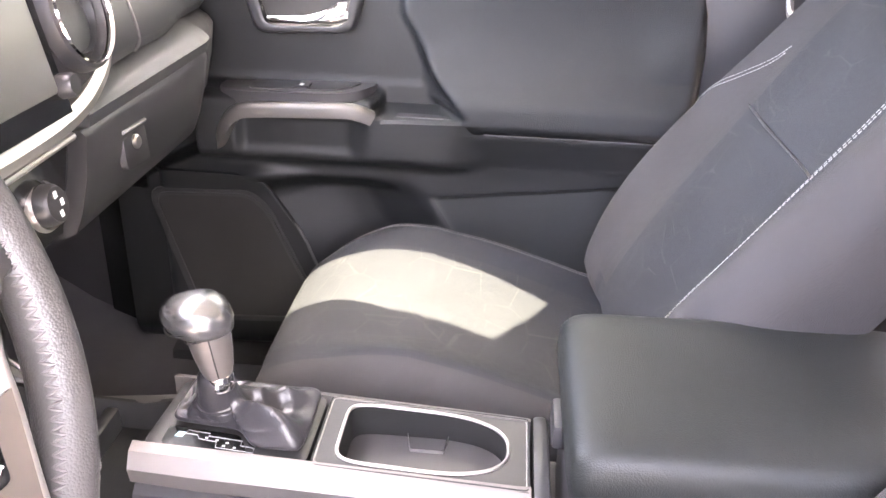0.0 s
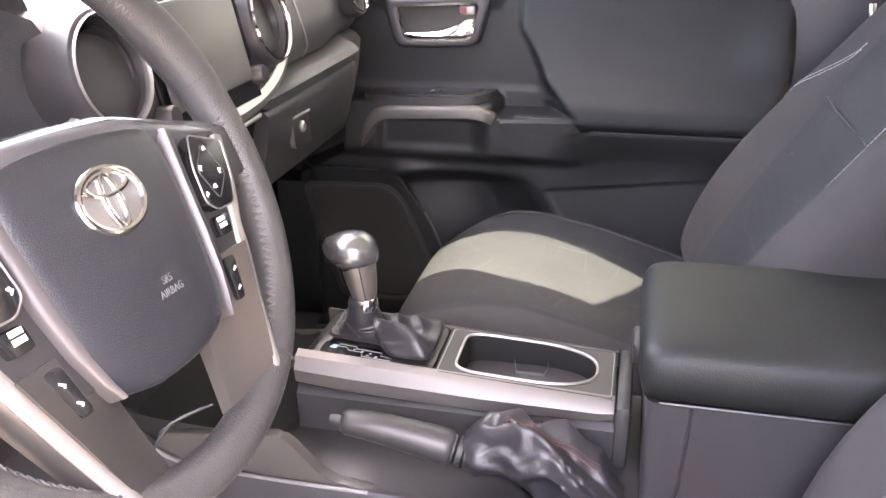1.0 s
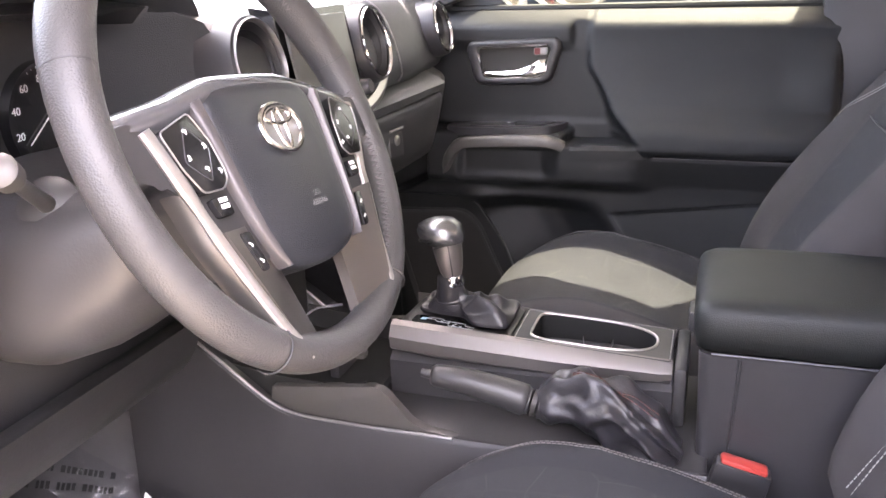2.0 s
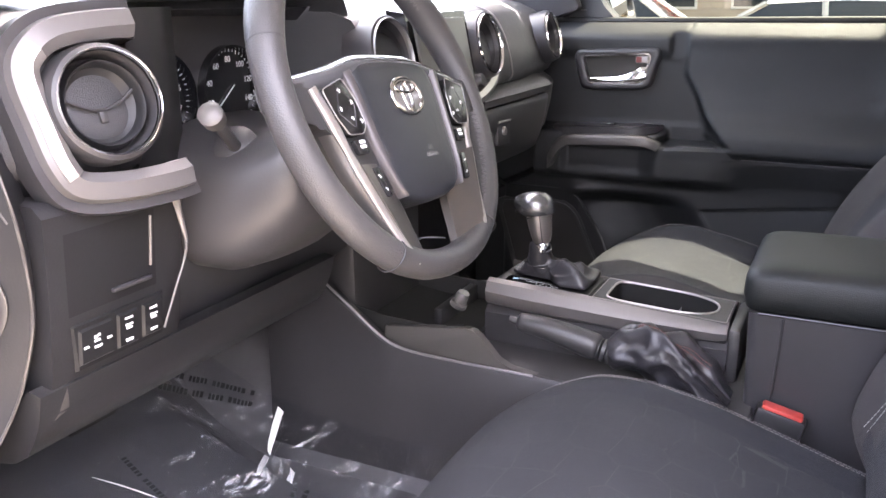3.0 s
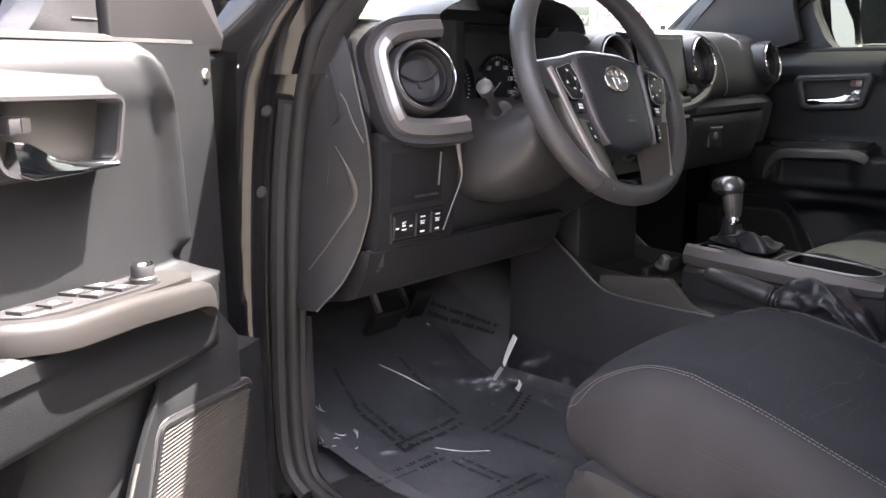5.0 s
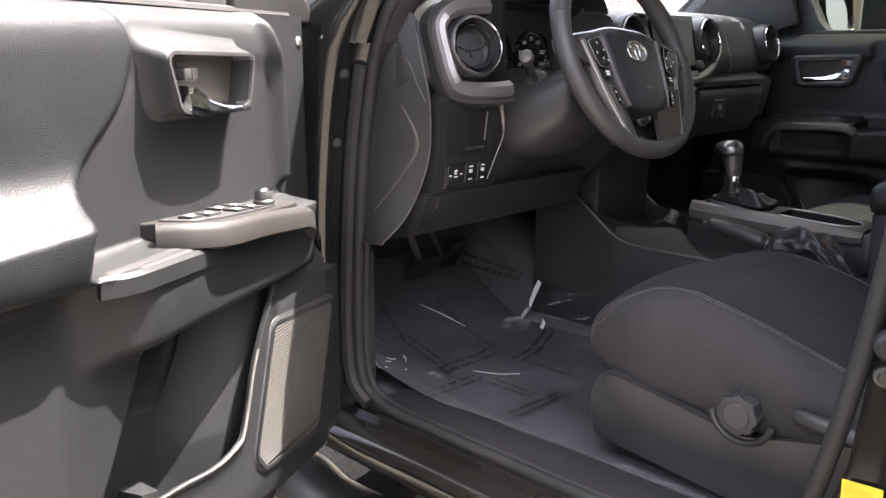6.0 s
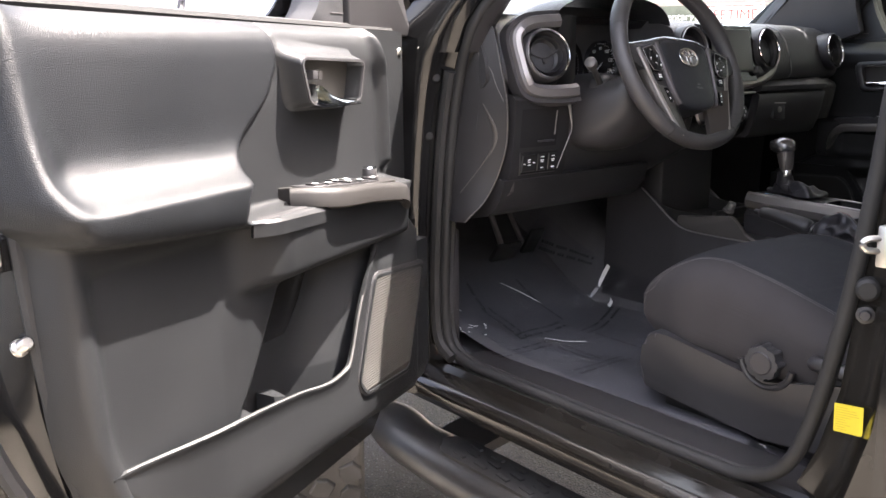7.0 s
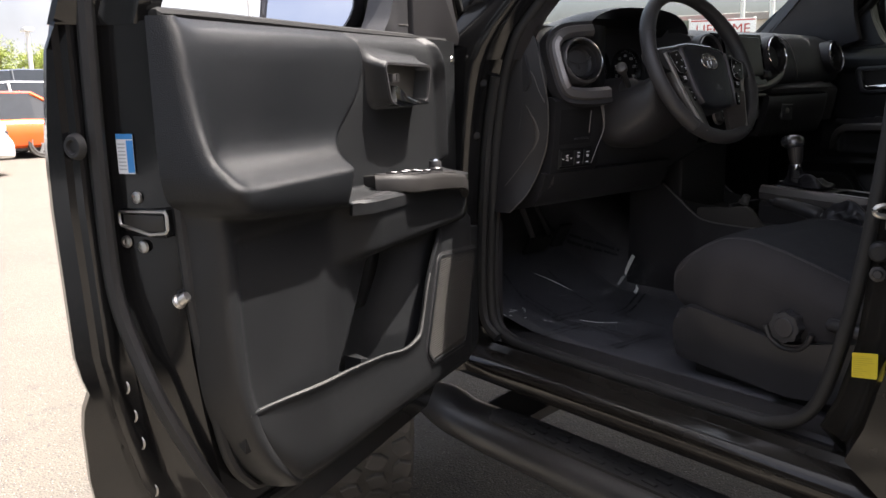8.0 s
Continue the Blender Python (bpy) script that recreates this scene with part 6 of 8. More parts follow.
part("panel_accent", bm_tube(accent, [0.0012 + 0.0028 * max(0, 1 - i / 12) for i in range(len(accent))], 8), GUNMETAL, dash, "thin grey accent line")
part("pocket_line", bm_tube([(-0.4355, 0.020, 1.172), (-0.440, 0.018, 1.122)], 0.0016, 6), SURROUND, dash)
ridge = spline([(0.945, 0.522), (0.957, 0.511), (0.985, 0.492), (1.05, 0.470), (1.11, 0.453), (1.186, 0.446), (1.276, 0.462), (1.34, 0.478), (1.358, 0.50)])
ridge_y = spline([(0.945, -0.160), (0.957, -0.157), (0.985, -0.137), (1.05, -0.113), (1.11, -0.108), (1.186, -0.114), (1.276, -0.121), (1.34, -0.124), (1.358, -0.126)])
zr = [0.945 + (1.358 - 0.945) * k / 30 for k in range(31)]


def cap_face(x, z):
    """The slanting side face of the dashboard: y at a place."""
    rx, ry = -ridge(z), ridge_y(z)
    t = max(0.0, min(1.0, (rx - x) / (rx + 0.578)))
    return ry + (-0.160 - ry) * t - 0.010 * math.sin(math.pi * t)


rows_e = []
for z in zr:
    rx = -ridge(z)
    xs_e = [rx + (-0.578 - rx) * k / 8 for k in range(9)]
    rows_e.append([(x, cap_face(x, z), z) for x in xs_e] + [(-0.582, -0.10, z), (rx - 0.03, ridge_y(z) + 0.035, z)])
part("end_cap", bm_loft(rows_e), SHADED_DASH, dash, "dark slanting end cap of the dashboard", sharp=50)
part("panel_ridge", bm_tube([(-ridge(z) + 0.001, ridge_y(z) - 0.001, z) for z in zr[:27]], 0.0016, 6), RIM_SILVER, dash)
# pale tubes draw the highlights on the end cap's crease and hollow
grip = [(-0.490, 1.19), (-0.481, 1.17), (-0.473, 1.145), (-0.471, 1.122), (-0.478, 1.098), (-0.495, 1.07), (-0.515, 1.04), (-0.54, 1.005)]
grip = smooth_path([(x, cap_face(x, z) - 0.001, z) for x, z in grip], 4)
crease = smooth_path([(x, cap_face(x, z) - 0.0006, z) for x, z in ((-0.500, 1.288), (-0.489, 1.272), (-0.475, 1.254), (-0.465, 1.225), (-0.452, 1.195))], 4)
part("end_cap_crease_glint", bm_tube(crease, 0.0010, 6), RIM_SILVER, dash, "thin moulded crease, its highlight in a paler colour")
part("end_cap_highlight", bm_tube(grip, [0.0012 + 0.0052 * math.sin(math.pi * min(1, 1.3 * i / (len(grip) - 1))) ** 2 for i in range(len(grip))], 8, up=Vector((0, 1, 0)), squash=0.45), RIM_SILVER, dash, "curved highlight of the end cap, drawn as a grey line")
part("lower_trim", bm_loft([[(-0.47, y0, 1.036), (-0.4545, y0, 1.033), (-0.4560, y0, 1.028), (-0.462, y0, 1.006), (-0.472, y0, 0.985), (-0.486, y0, 0.966), (-0.505, y0, 0.954), (-0.56, y0, 0.942), (-0.62, y0, 0.95)] for y0 in (-0.112, -0.11, 0.0, 0.15, 0.29, 0.355, 0.36)]), SHADED_DASH, dash, sharp=60)
part("cowl_shelf", bm_box((-1.16, -0.15, 1.29), (-0.93, 2 * YC + 0.15, 1.33), 0.005), TRIM_BLACK, dash)
part("dash_pad_film", bm_loft([[(x, y0, z + 0.004) for x, z in ((-0.80, 1.367), (-0.65, 1.374), (-0.56, 1.373), (-0.51, 1.368))] for y0 in (-0.11, -0.06, -0.01)], closed=False), RUBBER, dash)

# ---- steering column and wheel ----
col = thing("steering_column", (-0.42, 0.205, 1.08), "dark plastic steering column shroud with stalks", "steering column")
cr = []
for x, zc, hw, hh in ((-0.50, 1.16, 0.125, 0.085), (-0.44, 1.155, 0.118, 0.08), (-0.40, 1.165, 0.108, 0.075), (-0.36, 1.185, 0.095, 0.066), (-0.34, 1.198, 0.085, 0.056), (-0.333, 1.203, 0.075, 0.046)):
    cr.append([(x, 0.205 + math.copysign(abs(math.cos(a)) ** 0.65, math.cos(a)) * hw, zc + math.copysign(abs(math.sin(a)) ** 0.75, math.sin(a)) * hh) for a in [2 * math.pi * k / 28 for k in range(28)]])
part("shroud", bm_loft(cr), DASH_SMOOTH, col, sharp=60)
for sgn, tip in ((-1, Vector((-0.378, 0.052, 1.269))), (1, Vector((-0.378, 0.358, 1.269)))):
    b0 = Vector((-0.415, 0.205 + sgn * 0.072, 1.218))
    sp = [b0, b0.lerp(tip, 0.3), b0.lerp(tip, 0.7), b0.lerp(tip, 0.8), b0.lerp(tip, 0.95), tip]
    s = part("stalk", bm_tube(sp, [0.008, 0.0065, 0.006, 0.009, 0.0115, 0.010], 12), TRIM_BLACK, col, "black control stalk")
    part("stalk_tip", bm_tube([b0.lerp(tip, 0.84), b0.lerp(tip, 1.0), b0.lerp(tip, 1.03)], [0.0115, 0.0125, 0.008], 14), RIM_SILVER, s)
    part("stalk_boot", bm_lathe([(0.026, -0.01), (0.024, 0.012), (0.014, 0.018), (0, 0.018)], Matrix.Translation(b0) @ (tip - b0).to_track_quat("Z", "Y").to_matrix().to_4x4(), 20), TRIM_BLACK, s)

tilt = radians(24.7)
nw = Vector((math.cos(tilt), 0, math.sin(tilt)))
uw = Vector((0, 1, 0))
vw = nw.cross(uw)
WH = Matrix.Translation((-0.258, 0.203, 1.272)) @ Matrix((uw, vw, nw)).transposed().to_4x4() @ Matrix.Rotation(radians(-5), 4, "Z")
XF[0] = WH
sw_ob = thing("steering_wheel", WH @ Vector((0, 0, -0.05)), "black leather steering wheel with satin silver spokes", "steering wheel")
R0, RP = 0.1775, -0.012
rp = []
rad = []
for k in range(96):
    a = 2 * math.pi * k / 96
    g = math.degrees(a) % 360
    rad.append(0.0152 + 0.0022 * (math.exp(-((g - 30) / 16) ** 2) + math.exp(-((g - 150) / 16) ** 2)))
    rr = R0 - 0.004 * math.exp(-((g - 270) / 30) ** 2)
    rp.append(Vector((rr * math.cos(a), rr * math.sin(a), RP)))
rings = []
for p, r in zip(rp, rad):
    o = Vector((p.x, p.y, 0)).normalized()
    rings.append([p + o * math.cos(t) * r + Vector((0, 0, 1)) * math.sin(t) * r * 1.08 for t in [2 * math.pi * q / 20 for q in range(20)]])
rings.append(rings[0])
rim_ob = part("rim", bm_loft(rings, caps=False), LEATHER, sw_ob, "black leather rim")
RIM_STITCH = material("rim_thread", (0.075, 0.070, 0.070), 0.6, spots=0.3)
for lo, hi in ((-52, 10), (42, 72), (108, 138), (170, 232)):
    count = int((hi - lo) * 0.95)
    bmz = bmesh.new()
    for k in range(count):
        a = radians(lo + (hi - lo) * k / count)
        o = Vector((math.cos(a), math.sin(a), 0))
        t = Vector((-math.sin(a), math.cos(a), 0))
        p = (R0 - 0.0139) * o + Vector((0, 0, RP + 0.0078))
        d = (t * (0.35 if k % 2 else -0.35) + o * 0.6 + Vector((0, 0, 0.8))).normalized()
        q = d.to_track_quat("Z", "Y").to_matrix().to_4x4()
        bmesh.ops.create_icosphere(bmz, subdivisions=1, radius=1, matrix=Matrix.Translation(p) @ q @ Matrix.Diagonal((0.0009, 0.0009, 0.0042, 1)))
    part("cross_stitching", bmz, RIM_STITCH, rim_ob, "dark cross stitching")
for a in (radians(20), radians(160), radians(303), radians(237)):
    c = R0 * Vector((math.cos(a), math.sin(a), 0)) + Vector((0, 0, RP))
    o = Vector((math.cos(a), math.sin(a), 0))
    ring = [c + o * math.cos(t) * 0.0162 + Vector((0, 0, 1)) * math.sin(t) * 0.0175 for t in [2 * math.pi * q / 20 for q in range(20)]]
    part("rim_joint", bm_tube(ring, 0.0009, 5, closed=True, up=Vector((-math.sin(a), math.cos(a), 0))), TRIM_BLACK, rim_ob)
# airbag cover
COVER = pebble(material("cover_plastic", (0.021, 0.0225, 0.027), 0.36, spots=0.2), 900, 0.25)
hub_side = [(0.05, 0.040), (0.070, 0.033), (0.0755, 0.012), (0.072, -0.03), (0.066, -0.072), (0.057, -0.095), (0.032, -0.106)]
hubo = smooth_path([(0, 0.042, 0)] + [(a, b, 0) for a, b in hub_side] + [(0, -0.109, 0)] + [(-a, b, 0) for a, b in reversed(hub_side)], 4, closed=True)
hc = Vector((0, -0.03, 0))
hr = []
for k, z in ((0.97, -0.045), (1.0, -0.014), (1.0, -0.004), (0.985, 0.0005), (0.95, 0.003), (0.85, 0.005), (0.6, 0.007), (0.3, 0.008), (0.1, 0.0082)):
    hr.append([hc + (p - hc) * k + Vector((0, 0, z)) for p in hubo])
hub = part("airbag_cover", bm_loft(hr), COVER, sw_ob, "dark grey grained airbag cover", sharp=60)


def oval(a, b, cx, cy, z, n=40):
    return [Vector((cx + a * math.cos(2 * math.pi * k / n), cy + b * math.sin(2 * math.pi * k / n), z)) for k in range(n)]


zup = Vector((0, 0, 1))
em = part("emblem_plate", bm_prism([(p.x, p.y) for p in oval(0.029, 0.0205, 0, 0, 0)], 0.004, 0.0085, lambda a, b, c: (a, b, c), 0.001), GUNMETAL, hub)
part("emblem_ring", bm_tube(oval(0.0275, 0.019, 0, 0, 0.009), 0.0024, 8, up=zup, closed=True), EMBLEM, em, "chrome oval emblem")
part("emblem_bar", bm_tube(oval(0.0185, 0.0062, 0, 0.0095, 0.009), 0.0021, 8, up=zup, closed=True), EMBLEM, em)
part("emblem_loop", bm_tube(oval(0.0068, 0.0165, 0, -0.0005, 0.009), 0.0021, 8, up=zup, closed=True), EMBLEM, em)
POD = material("pod_plastic", (0.011, 0.011, 0.012), 0.24, spots=0.2, spec=0.45)
RIM_LIGHT = material("mauve_silver", (0.09, 0.083, 0.085), 0.42, metal=0.45, grain=0.03, grain_scale=1500, spots=0.1)
TRIM_GLOSS = material("smooth_grey_cover", (0.07, 0.07, 0.075), 0.25, spots=0.1, coat=0.3)
LET = material("airbag_lettering", (0.16, 0.16, 0.16), 0.6, spots=0.1)
words("SRS", Matrix.Translation((0.012, -0.056, 0.0078)), 0.0068, hub, LET)
words("AIRBAG", Matrix.Translation((0.012, -0.0635, 0.0076)), 0.0068, hub, LET)
LEG = material("satin_leg_paint", (0.125, 0.115, 0.108), 0.33, metal=0.75, grain=0.03, grain_scale=1500, spots=0.1)
# glossy crown over the cover, running down both shoulders to the rim
crown = []
for k in range(33):
    x = -0.168 + 0.336 * k / 32
    g = abs(x)
    yf = spline([(0.0, 0.0405), (0.04, 0.0395), (0.07, 0.034), (0.10, 0.0265), (0.135, 0.021), (0.168, 0.017)])(g)
    z0 = lerp([(0.0, 0.002), (0.09, 0.003), (0.12, 0.002), (0.168, -0.006)], g)
    crown.append([(x, yf - 0.010, z0 - 0.006), (x, yf - 0.003, z0), (x, yf + 0.003, z0 - 0.001), (x, yf + 0.009, z0 - 0.006), (x, yf + 0.013, z0 - 0.016), (x, yf + 0.012, z0 - 0.036), (x, yf - 0.010, z0 - 0.036)])
part("crown", bm_loft(crown), TRIM_GLOSS, sw_ob, "smooth glossy grey upper edge of the wheel hub", sharp=60)
flat_at = lambda a, b, c: (a, b, c)
for sgn in (-1, 1):
    S = lambda pts: [(sgn * a, b) for a, b in pts]
    sk = part("spoke", bm_prism(round_poly(S([(0.168, 0.020), (0.06, 0.034), (0.058, -0.09), (0.098, -0.09), (0.113, -0.055), (0.125, -0.034), (0.145, -0.02), (0.168, -0.018)]), 0.006, 3), -0.036, -0.003, flat_at, 0.003), TRIM_BLACK, sw_ob, "dark spoke")
    # outer satin strip with the broad side that falls away behind it
    op = smooth_path([Vector((sgn * a, b, z)) for a, b, z in ((0.142, 0.014, 0.000), (0.133, -0.012, 0.000), (0.125, -0.034, -0.001), (0.1185, -0.053, -0.002), (0.112, -0.073, -0.002), (0.100, -0.105, -0.002), (0.089, -0.135, -0.001), (0.080, -0.156, 0.001), (0.075, -0.166, 0.001))], 4)
    no = len(op)
    ow = [lerp([(0, 0.0052), (0.2, 0.0064), (0.33, 0.0046), (0.45, 0.0056), (0.8, 0.0050), (1, 0.0022)], i / (no - 1)) for i in range(no)]
    part("silver_outer", bm_tube(op, ow, 10, up=zup, squash=0.7), SILVER, sk, "satin silver spoke strip")
    side = [[(p.x - sgn * 0.003, p.y, p.z - 0.002), (p.x + sgn * 0.003, p.y - 0.001, p.z - 0.001), (p.x + sgn * lerp([(0, 0.005), (0.3, 0.006), (0.45, 0.008), (0.75, 0.005), (1, 0.001)], i / (no - 1)), p.y - 0.003, p.z - 0.007), (p.x + sgn * lerp([(0, 0.004), (0.3, 0.008), (0.45, 0.009), (0.75, 0.005), (1, 0.0)], i / (no - 1)), p.y - 0.004, p.z - 0.016), (p.x - sgn * 0.003, p.y, p.z - 0.018)] for i, p in enumerate(op)]
    part("spoke_side", bm_loft(side), LEG, sk, "taupe side of the spoke", sharp=50)
    # lower leg: a broad satin face sloping in towards the hub
    leg = []
    for i in range(9):
        t = i / 8
        b = -0.062 - 0.103 * t
        xo = lerp([(-0.17, 0.071), (-0.156, 0.076), (-0.135, 0.085), (-0.105, 0.096), (-0.073, 0.108), (-0.05, 0.116)], b)
        xi = lerp([(-0.17, 0.034), (-0.14, 0.040), (-0.10, 0.047), (-0.06, 0.052)], b)
        leg.append([(sgn * (xo + 0.001), b, 0.0035 - 0.002 * t * t), (sgn * (0.62 * xo + 0.38 * xi), b, -0.001 - 0.004 * t * t), (sgn * (0.25 * xo + 0.75 * xi), b, -0.006 - 0.003 * t * t), (sgn * xi, b, -0.013), (sgn * (xi - 0.001), b, -0.022), (sgn * xo, b, -0.018)])
    part("leg_face", bm_loft(leg), LEG, sk, "broad satin face of the lower spoke", sharp=50)
    # satin strip between the cover and the switches
    pairs = [((0.090, 0.028), (0.078, 0.031)), ((0.0875, 0.014), (0.076, 0.015)), ((0.084, -0.008), (0.0735, -0.008)), ((0.081, -0.038), (0.070, -0.042)), ((0.0745, -0.068), (0.0655, -0.072)), ((0.067, -0.088), (0.060, -0.091)), ((0.060, -0.100), (0.057, -0.100))]
    strip = [[(sgn * a[0], a[1], -0.006), (sgn * a[0], a[1], 0.003), (sgn * (a[0] * 0.75 + b[0] * 0.25), a[1] * 0.75 + b[1] * 0.25, 0.0055), (sgn * (a[0] * 0.25 + b[0] * 0.75), a[1] * 0.25 + b[1] * 0.75, 0.0062), (sgn * b[0], b[1], 0.003), (sgn * b[0], b[1], -0.006)] for a, b in pairs]
    fine = []
    for r0, r1 in zip(strip, strip[1:]):
        fine += [[Vector(p).lerp(Vector(q), k / 3) for p, q in zip(r0, r1)] for k in range(3)]
    part("silver_inner", bm_loft(fine + [strip[-1]]), RIM_LIGHT, sk, "satin mauve-silver strip beside the cover", sharp=50)
    outline = [(0.1365, 0.010), (0.101, 0.021), (0.0905, 0.0), (0.087, -0.026), (0.096, -0.034), (0.1185, -0.034), (0.129, -0.016)]
    pod_poly = round_poly(S(outline), 0.004, 3)
    part("pod_frame", bm_tube([(a, b, 0.0058) for a, b in pod_poly], 0.0006, 6, closed=True, up=zup), GUNMETAL, sk, "thin silver outline of the switch pod")
    pod = part("switch_pod", bm_prism(pod_poly, -0.006, 0.0058, flat_at, 0.001), POD, sk, "gloss black switch pod with small white symbols")
    diamond = [(0.1115, 0.013), (0.094, -0.004), (0.1045, -0.028), (0.124, -0.012)]
    part("pad_groove", bm_tube([(sgn * a, b, 0.0058) for a, b in round_poly(diamond, 0.004, 3)], 0.0004, 5, closed=True, up=zup), TRIM_GLOSS, pod)
    for a, b, turn in ((0.112, 0.0085, 0.3), (0.0985, -0.003, 1.2), (0.1185, -0.0095, 1.4), (0.105, -0.0185, 0.2), (0.0925, -0.0215, 0.8)):
        w = Matrix.Translation((sgn * a, b, 0.0059)) @ Matrix.Rotation(turn * sgn, 4, "Z")
        icon = join(bm_box((-0.0024, -0.0005, 0), (0.0012, 0.0005, 0.0005)), bm_box((0.0006, -0.0016, 0), (0.0016, 0.0016, 0.0005)), bm_box((-0.0016, 0.0009, 0), (0.0, 0.0016, 0.0005)))
        icon.transform(w)
        part("pod_mark", icon, WHITE_MARK, pod)
    lob = part("lower_button", bm_prism(round_poly(S([(0.1105, -0.038), (0.092, -0.038), (0.0905, -0.052), (0.1065, -0.052)]), 0.003, 2), -0.006, 0.0022, flat_at, 0.001), POD, sk)
    for j in range(2):
        part("button_mark", bm_box((sgn * 0.0985 - 0.0045, -0.0405 - 0.0045 * j - 0.0016, 0.0022), (sgn * 0.0985 + 0.0045, -0.0405 - 0.0045 * j + 0.0016, 0.0027)), WHITE_MARK, lob)
    pn = part("phone_button", bm_prism(round_poly(S([(0.096, -0.066), (0.083, -0.066), (0.077, -0.096), (0.087, -0.096)]), 0.003, 2), -0.008, 0.0012, flat_at, 0.001), POD, sk)
    for a, b in ((0.0885, -0.075), (0.084, -0.088)):
        w = Matrix.Translation((sgn * a, b, 0.0012)) @ Matrix.Rotation(0.6 * sgn, 4, "Z")
        icon = join(bm_box((-0.0022, -0.0006, 0), (0.0022, 0.0006, 0.0005)), bm_box((0.001, -0.0016, 0), (0.0022, 0.0006, 0.0005)))
        icon.transform(w)
        part("button_mark", icon, WHITE_MARK, pn)
part("back_cover", bm_loft([[hc + (p - hc) * k + Vector((0, 0, z)) for p in hubo] for k, z in ((0.96, -0.040), (0.98, -0.05), (0.85, -0.072), (0.5, -0.08), (0.1, -0.08))]), RUBBER, sw_ob, "dark plastic back cover", sharp=60)
bl = smooth_path([(-0.036, -0.150, -0.030), (0.0, -0.142, -0.034), (0.04, -0.150, -0.030)], 5)
part("lower_bridge", bm_tube(bl, 0.0012, 6, up=zup), TRIM_GLOSS, sw_ob)
XF[0] = Matrix.Identity(4)


# ---- centre console ----
con = thing("centre_console", (-0.2, 0.6, 0.62), "dark plastic centre console with satin side trims", "centre console")
zd = lambda x: 0.957 - 0.05 * (x + 0.3)
top = [(-0.66, 0.99), (-0.60, 0.985), (-0.55, 0.952), (-0.50, 0.915), (-0.45, 0.878), (-0.41, 0.862), (-0.33, 0.858), (-0.2, 0.858), (0.0, 0.856), (0.09, 0.856)]
for sgn, yy in ((1, 0.462), (-1, 0.718)):
    sec = []
    for x, z in top:
        sec.append([(x, yy - sgn * 0.012, 0.60), (x, yy - sgn * 0.004, 0.75), (x, yy, z - 0.006), (x, yy + sgn * 0.005, z), (x, yy + sgn * 0.014, z), (x, yy + sgn * 0.018, z - 0.006), (x, yy + sgn * 0.018, 0.60)])
    part("side_wall", bm_loft(sec), DASH_SMOOTH, con, "grey plastic console side")
    part("wall_edge", bm_tube(smooth_path([(x, yy + sgn * 0.002, z + 0.001) for x, z in top[2:8]], 4), 0.0022, 6), GUNMETAL, con)
    tri = round_poly([(-0.448, 0.852), (-0.443, 0.894), (-0.298, 0.911), (-0.284, 0.901), (-0.256, 0.870), (-0.236, 0.861), (-0.19, 0.8575), (-0.19, 0.850)], 0.005, 3)
    part("side_trim", bm_prism(tri, yy + sgn * 0.008, yy + sgn * 0.022, lambda a, b, c: (a, c, b), -0.003), RIM_SILVER, con, "satin taupe side trim")
part("tray_floor", bm_box((-0.62, 0.47, 0.835), (0.09, 0.71, 0.858), 0.004), TRIM_BLACK, con)
part("deck_wall", bm_loft([[(x, 0.562, 0.85), (x, 0.560, 0.905), (x, 0.572, 0.915), (x, 0.665, 0.915), (x, 0.677, 0.905), (x, 0.675, 0.85)] for x in (-0.315, -0.31, -0.1, 0.05)]), DASH_SMOOTH, con)
# front tray
ft = part("front_tray", bm_loft([[(x, 0.485, z + 0.03), (x, 0.49, z), (x, 0.69, z), (x, 0.695, z + 0.03), (x, 0.70, z + 0.03), (x, 0.70, z - 0.01), (x, 0.48, z - 0.01), (x, 0.48, z + 0.03)] for x, z in ((-0.52, 0.885), (-0.45, 0.875), (-0.36, 0.872), (-0.315, 0.882))]), RUBBER, con, "rubber lined front tray")
part("tray_divider", bm_box((-0.40, 0.55, 0.87), (-0.385, 0.69, 0.90), 0.004), TRIM_BLACK, ft)
part("power_socket", bm_lathe([(0, 0.022), (0.009, 0.022), (0.0105, 0.018), (0.0105, 0.004), (0.014, 0.002), (0.014, -0.004), (0, -0.004)], Matrix.Translation((-0.367, 0.575, 0.905)) @ Euler((0, radians(25), 0)).to_matrix().to_4x4(), 20), GUNMETAL, ft, "round socket cap")
part("tray_front", bm_box((-0.56, 0.48, 0.86), (-0.50, 0.70, 1.09), 0.01), TRIM_BLACK, con)
# satin side bands of the shifter deck
for sgn, yy in ((1, 0.558), (-1, 0.682)):
    bp = [(-0.312, 0.0), (-0.25, 0.001), (-0.1, 0.002), (0.03, 0.003), (0.044, 0.004)]
    secs = []
    for x, o in bp:
        z = zd(x)
        k = lerp([(-0.312, 0.9), (-0.28, 1), (0.0, 0.85), (0.044, 0.5)], x)
        y0 = yy + sgn * o
        secs.append([(x, y0 + sgn * 0.012, z + 0.002), (x, y0 + sgn * 0.002, z - 0.002), (x, y0 - sgn * 0.006, z - 0.018 * k), (x, y0 - sgn * 0.003, z - 0.036 * k), (x, y0 + sgn * 0.004, z - 0.042 * k), (x, y0 + sgn * 0.012, z - 0.03 * k)])
    part("deck_band", bm_loft(secs), DECK_SILVER, con, "satin silver band along the shifter deck")
PLATE = material("deck_plate_plastic", (0.022, 0.021, 0.022), 0.42, grain=0.08, spots=0.2)
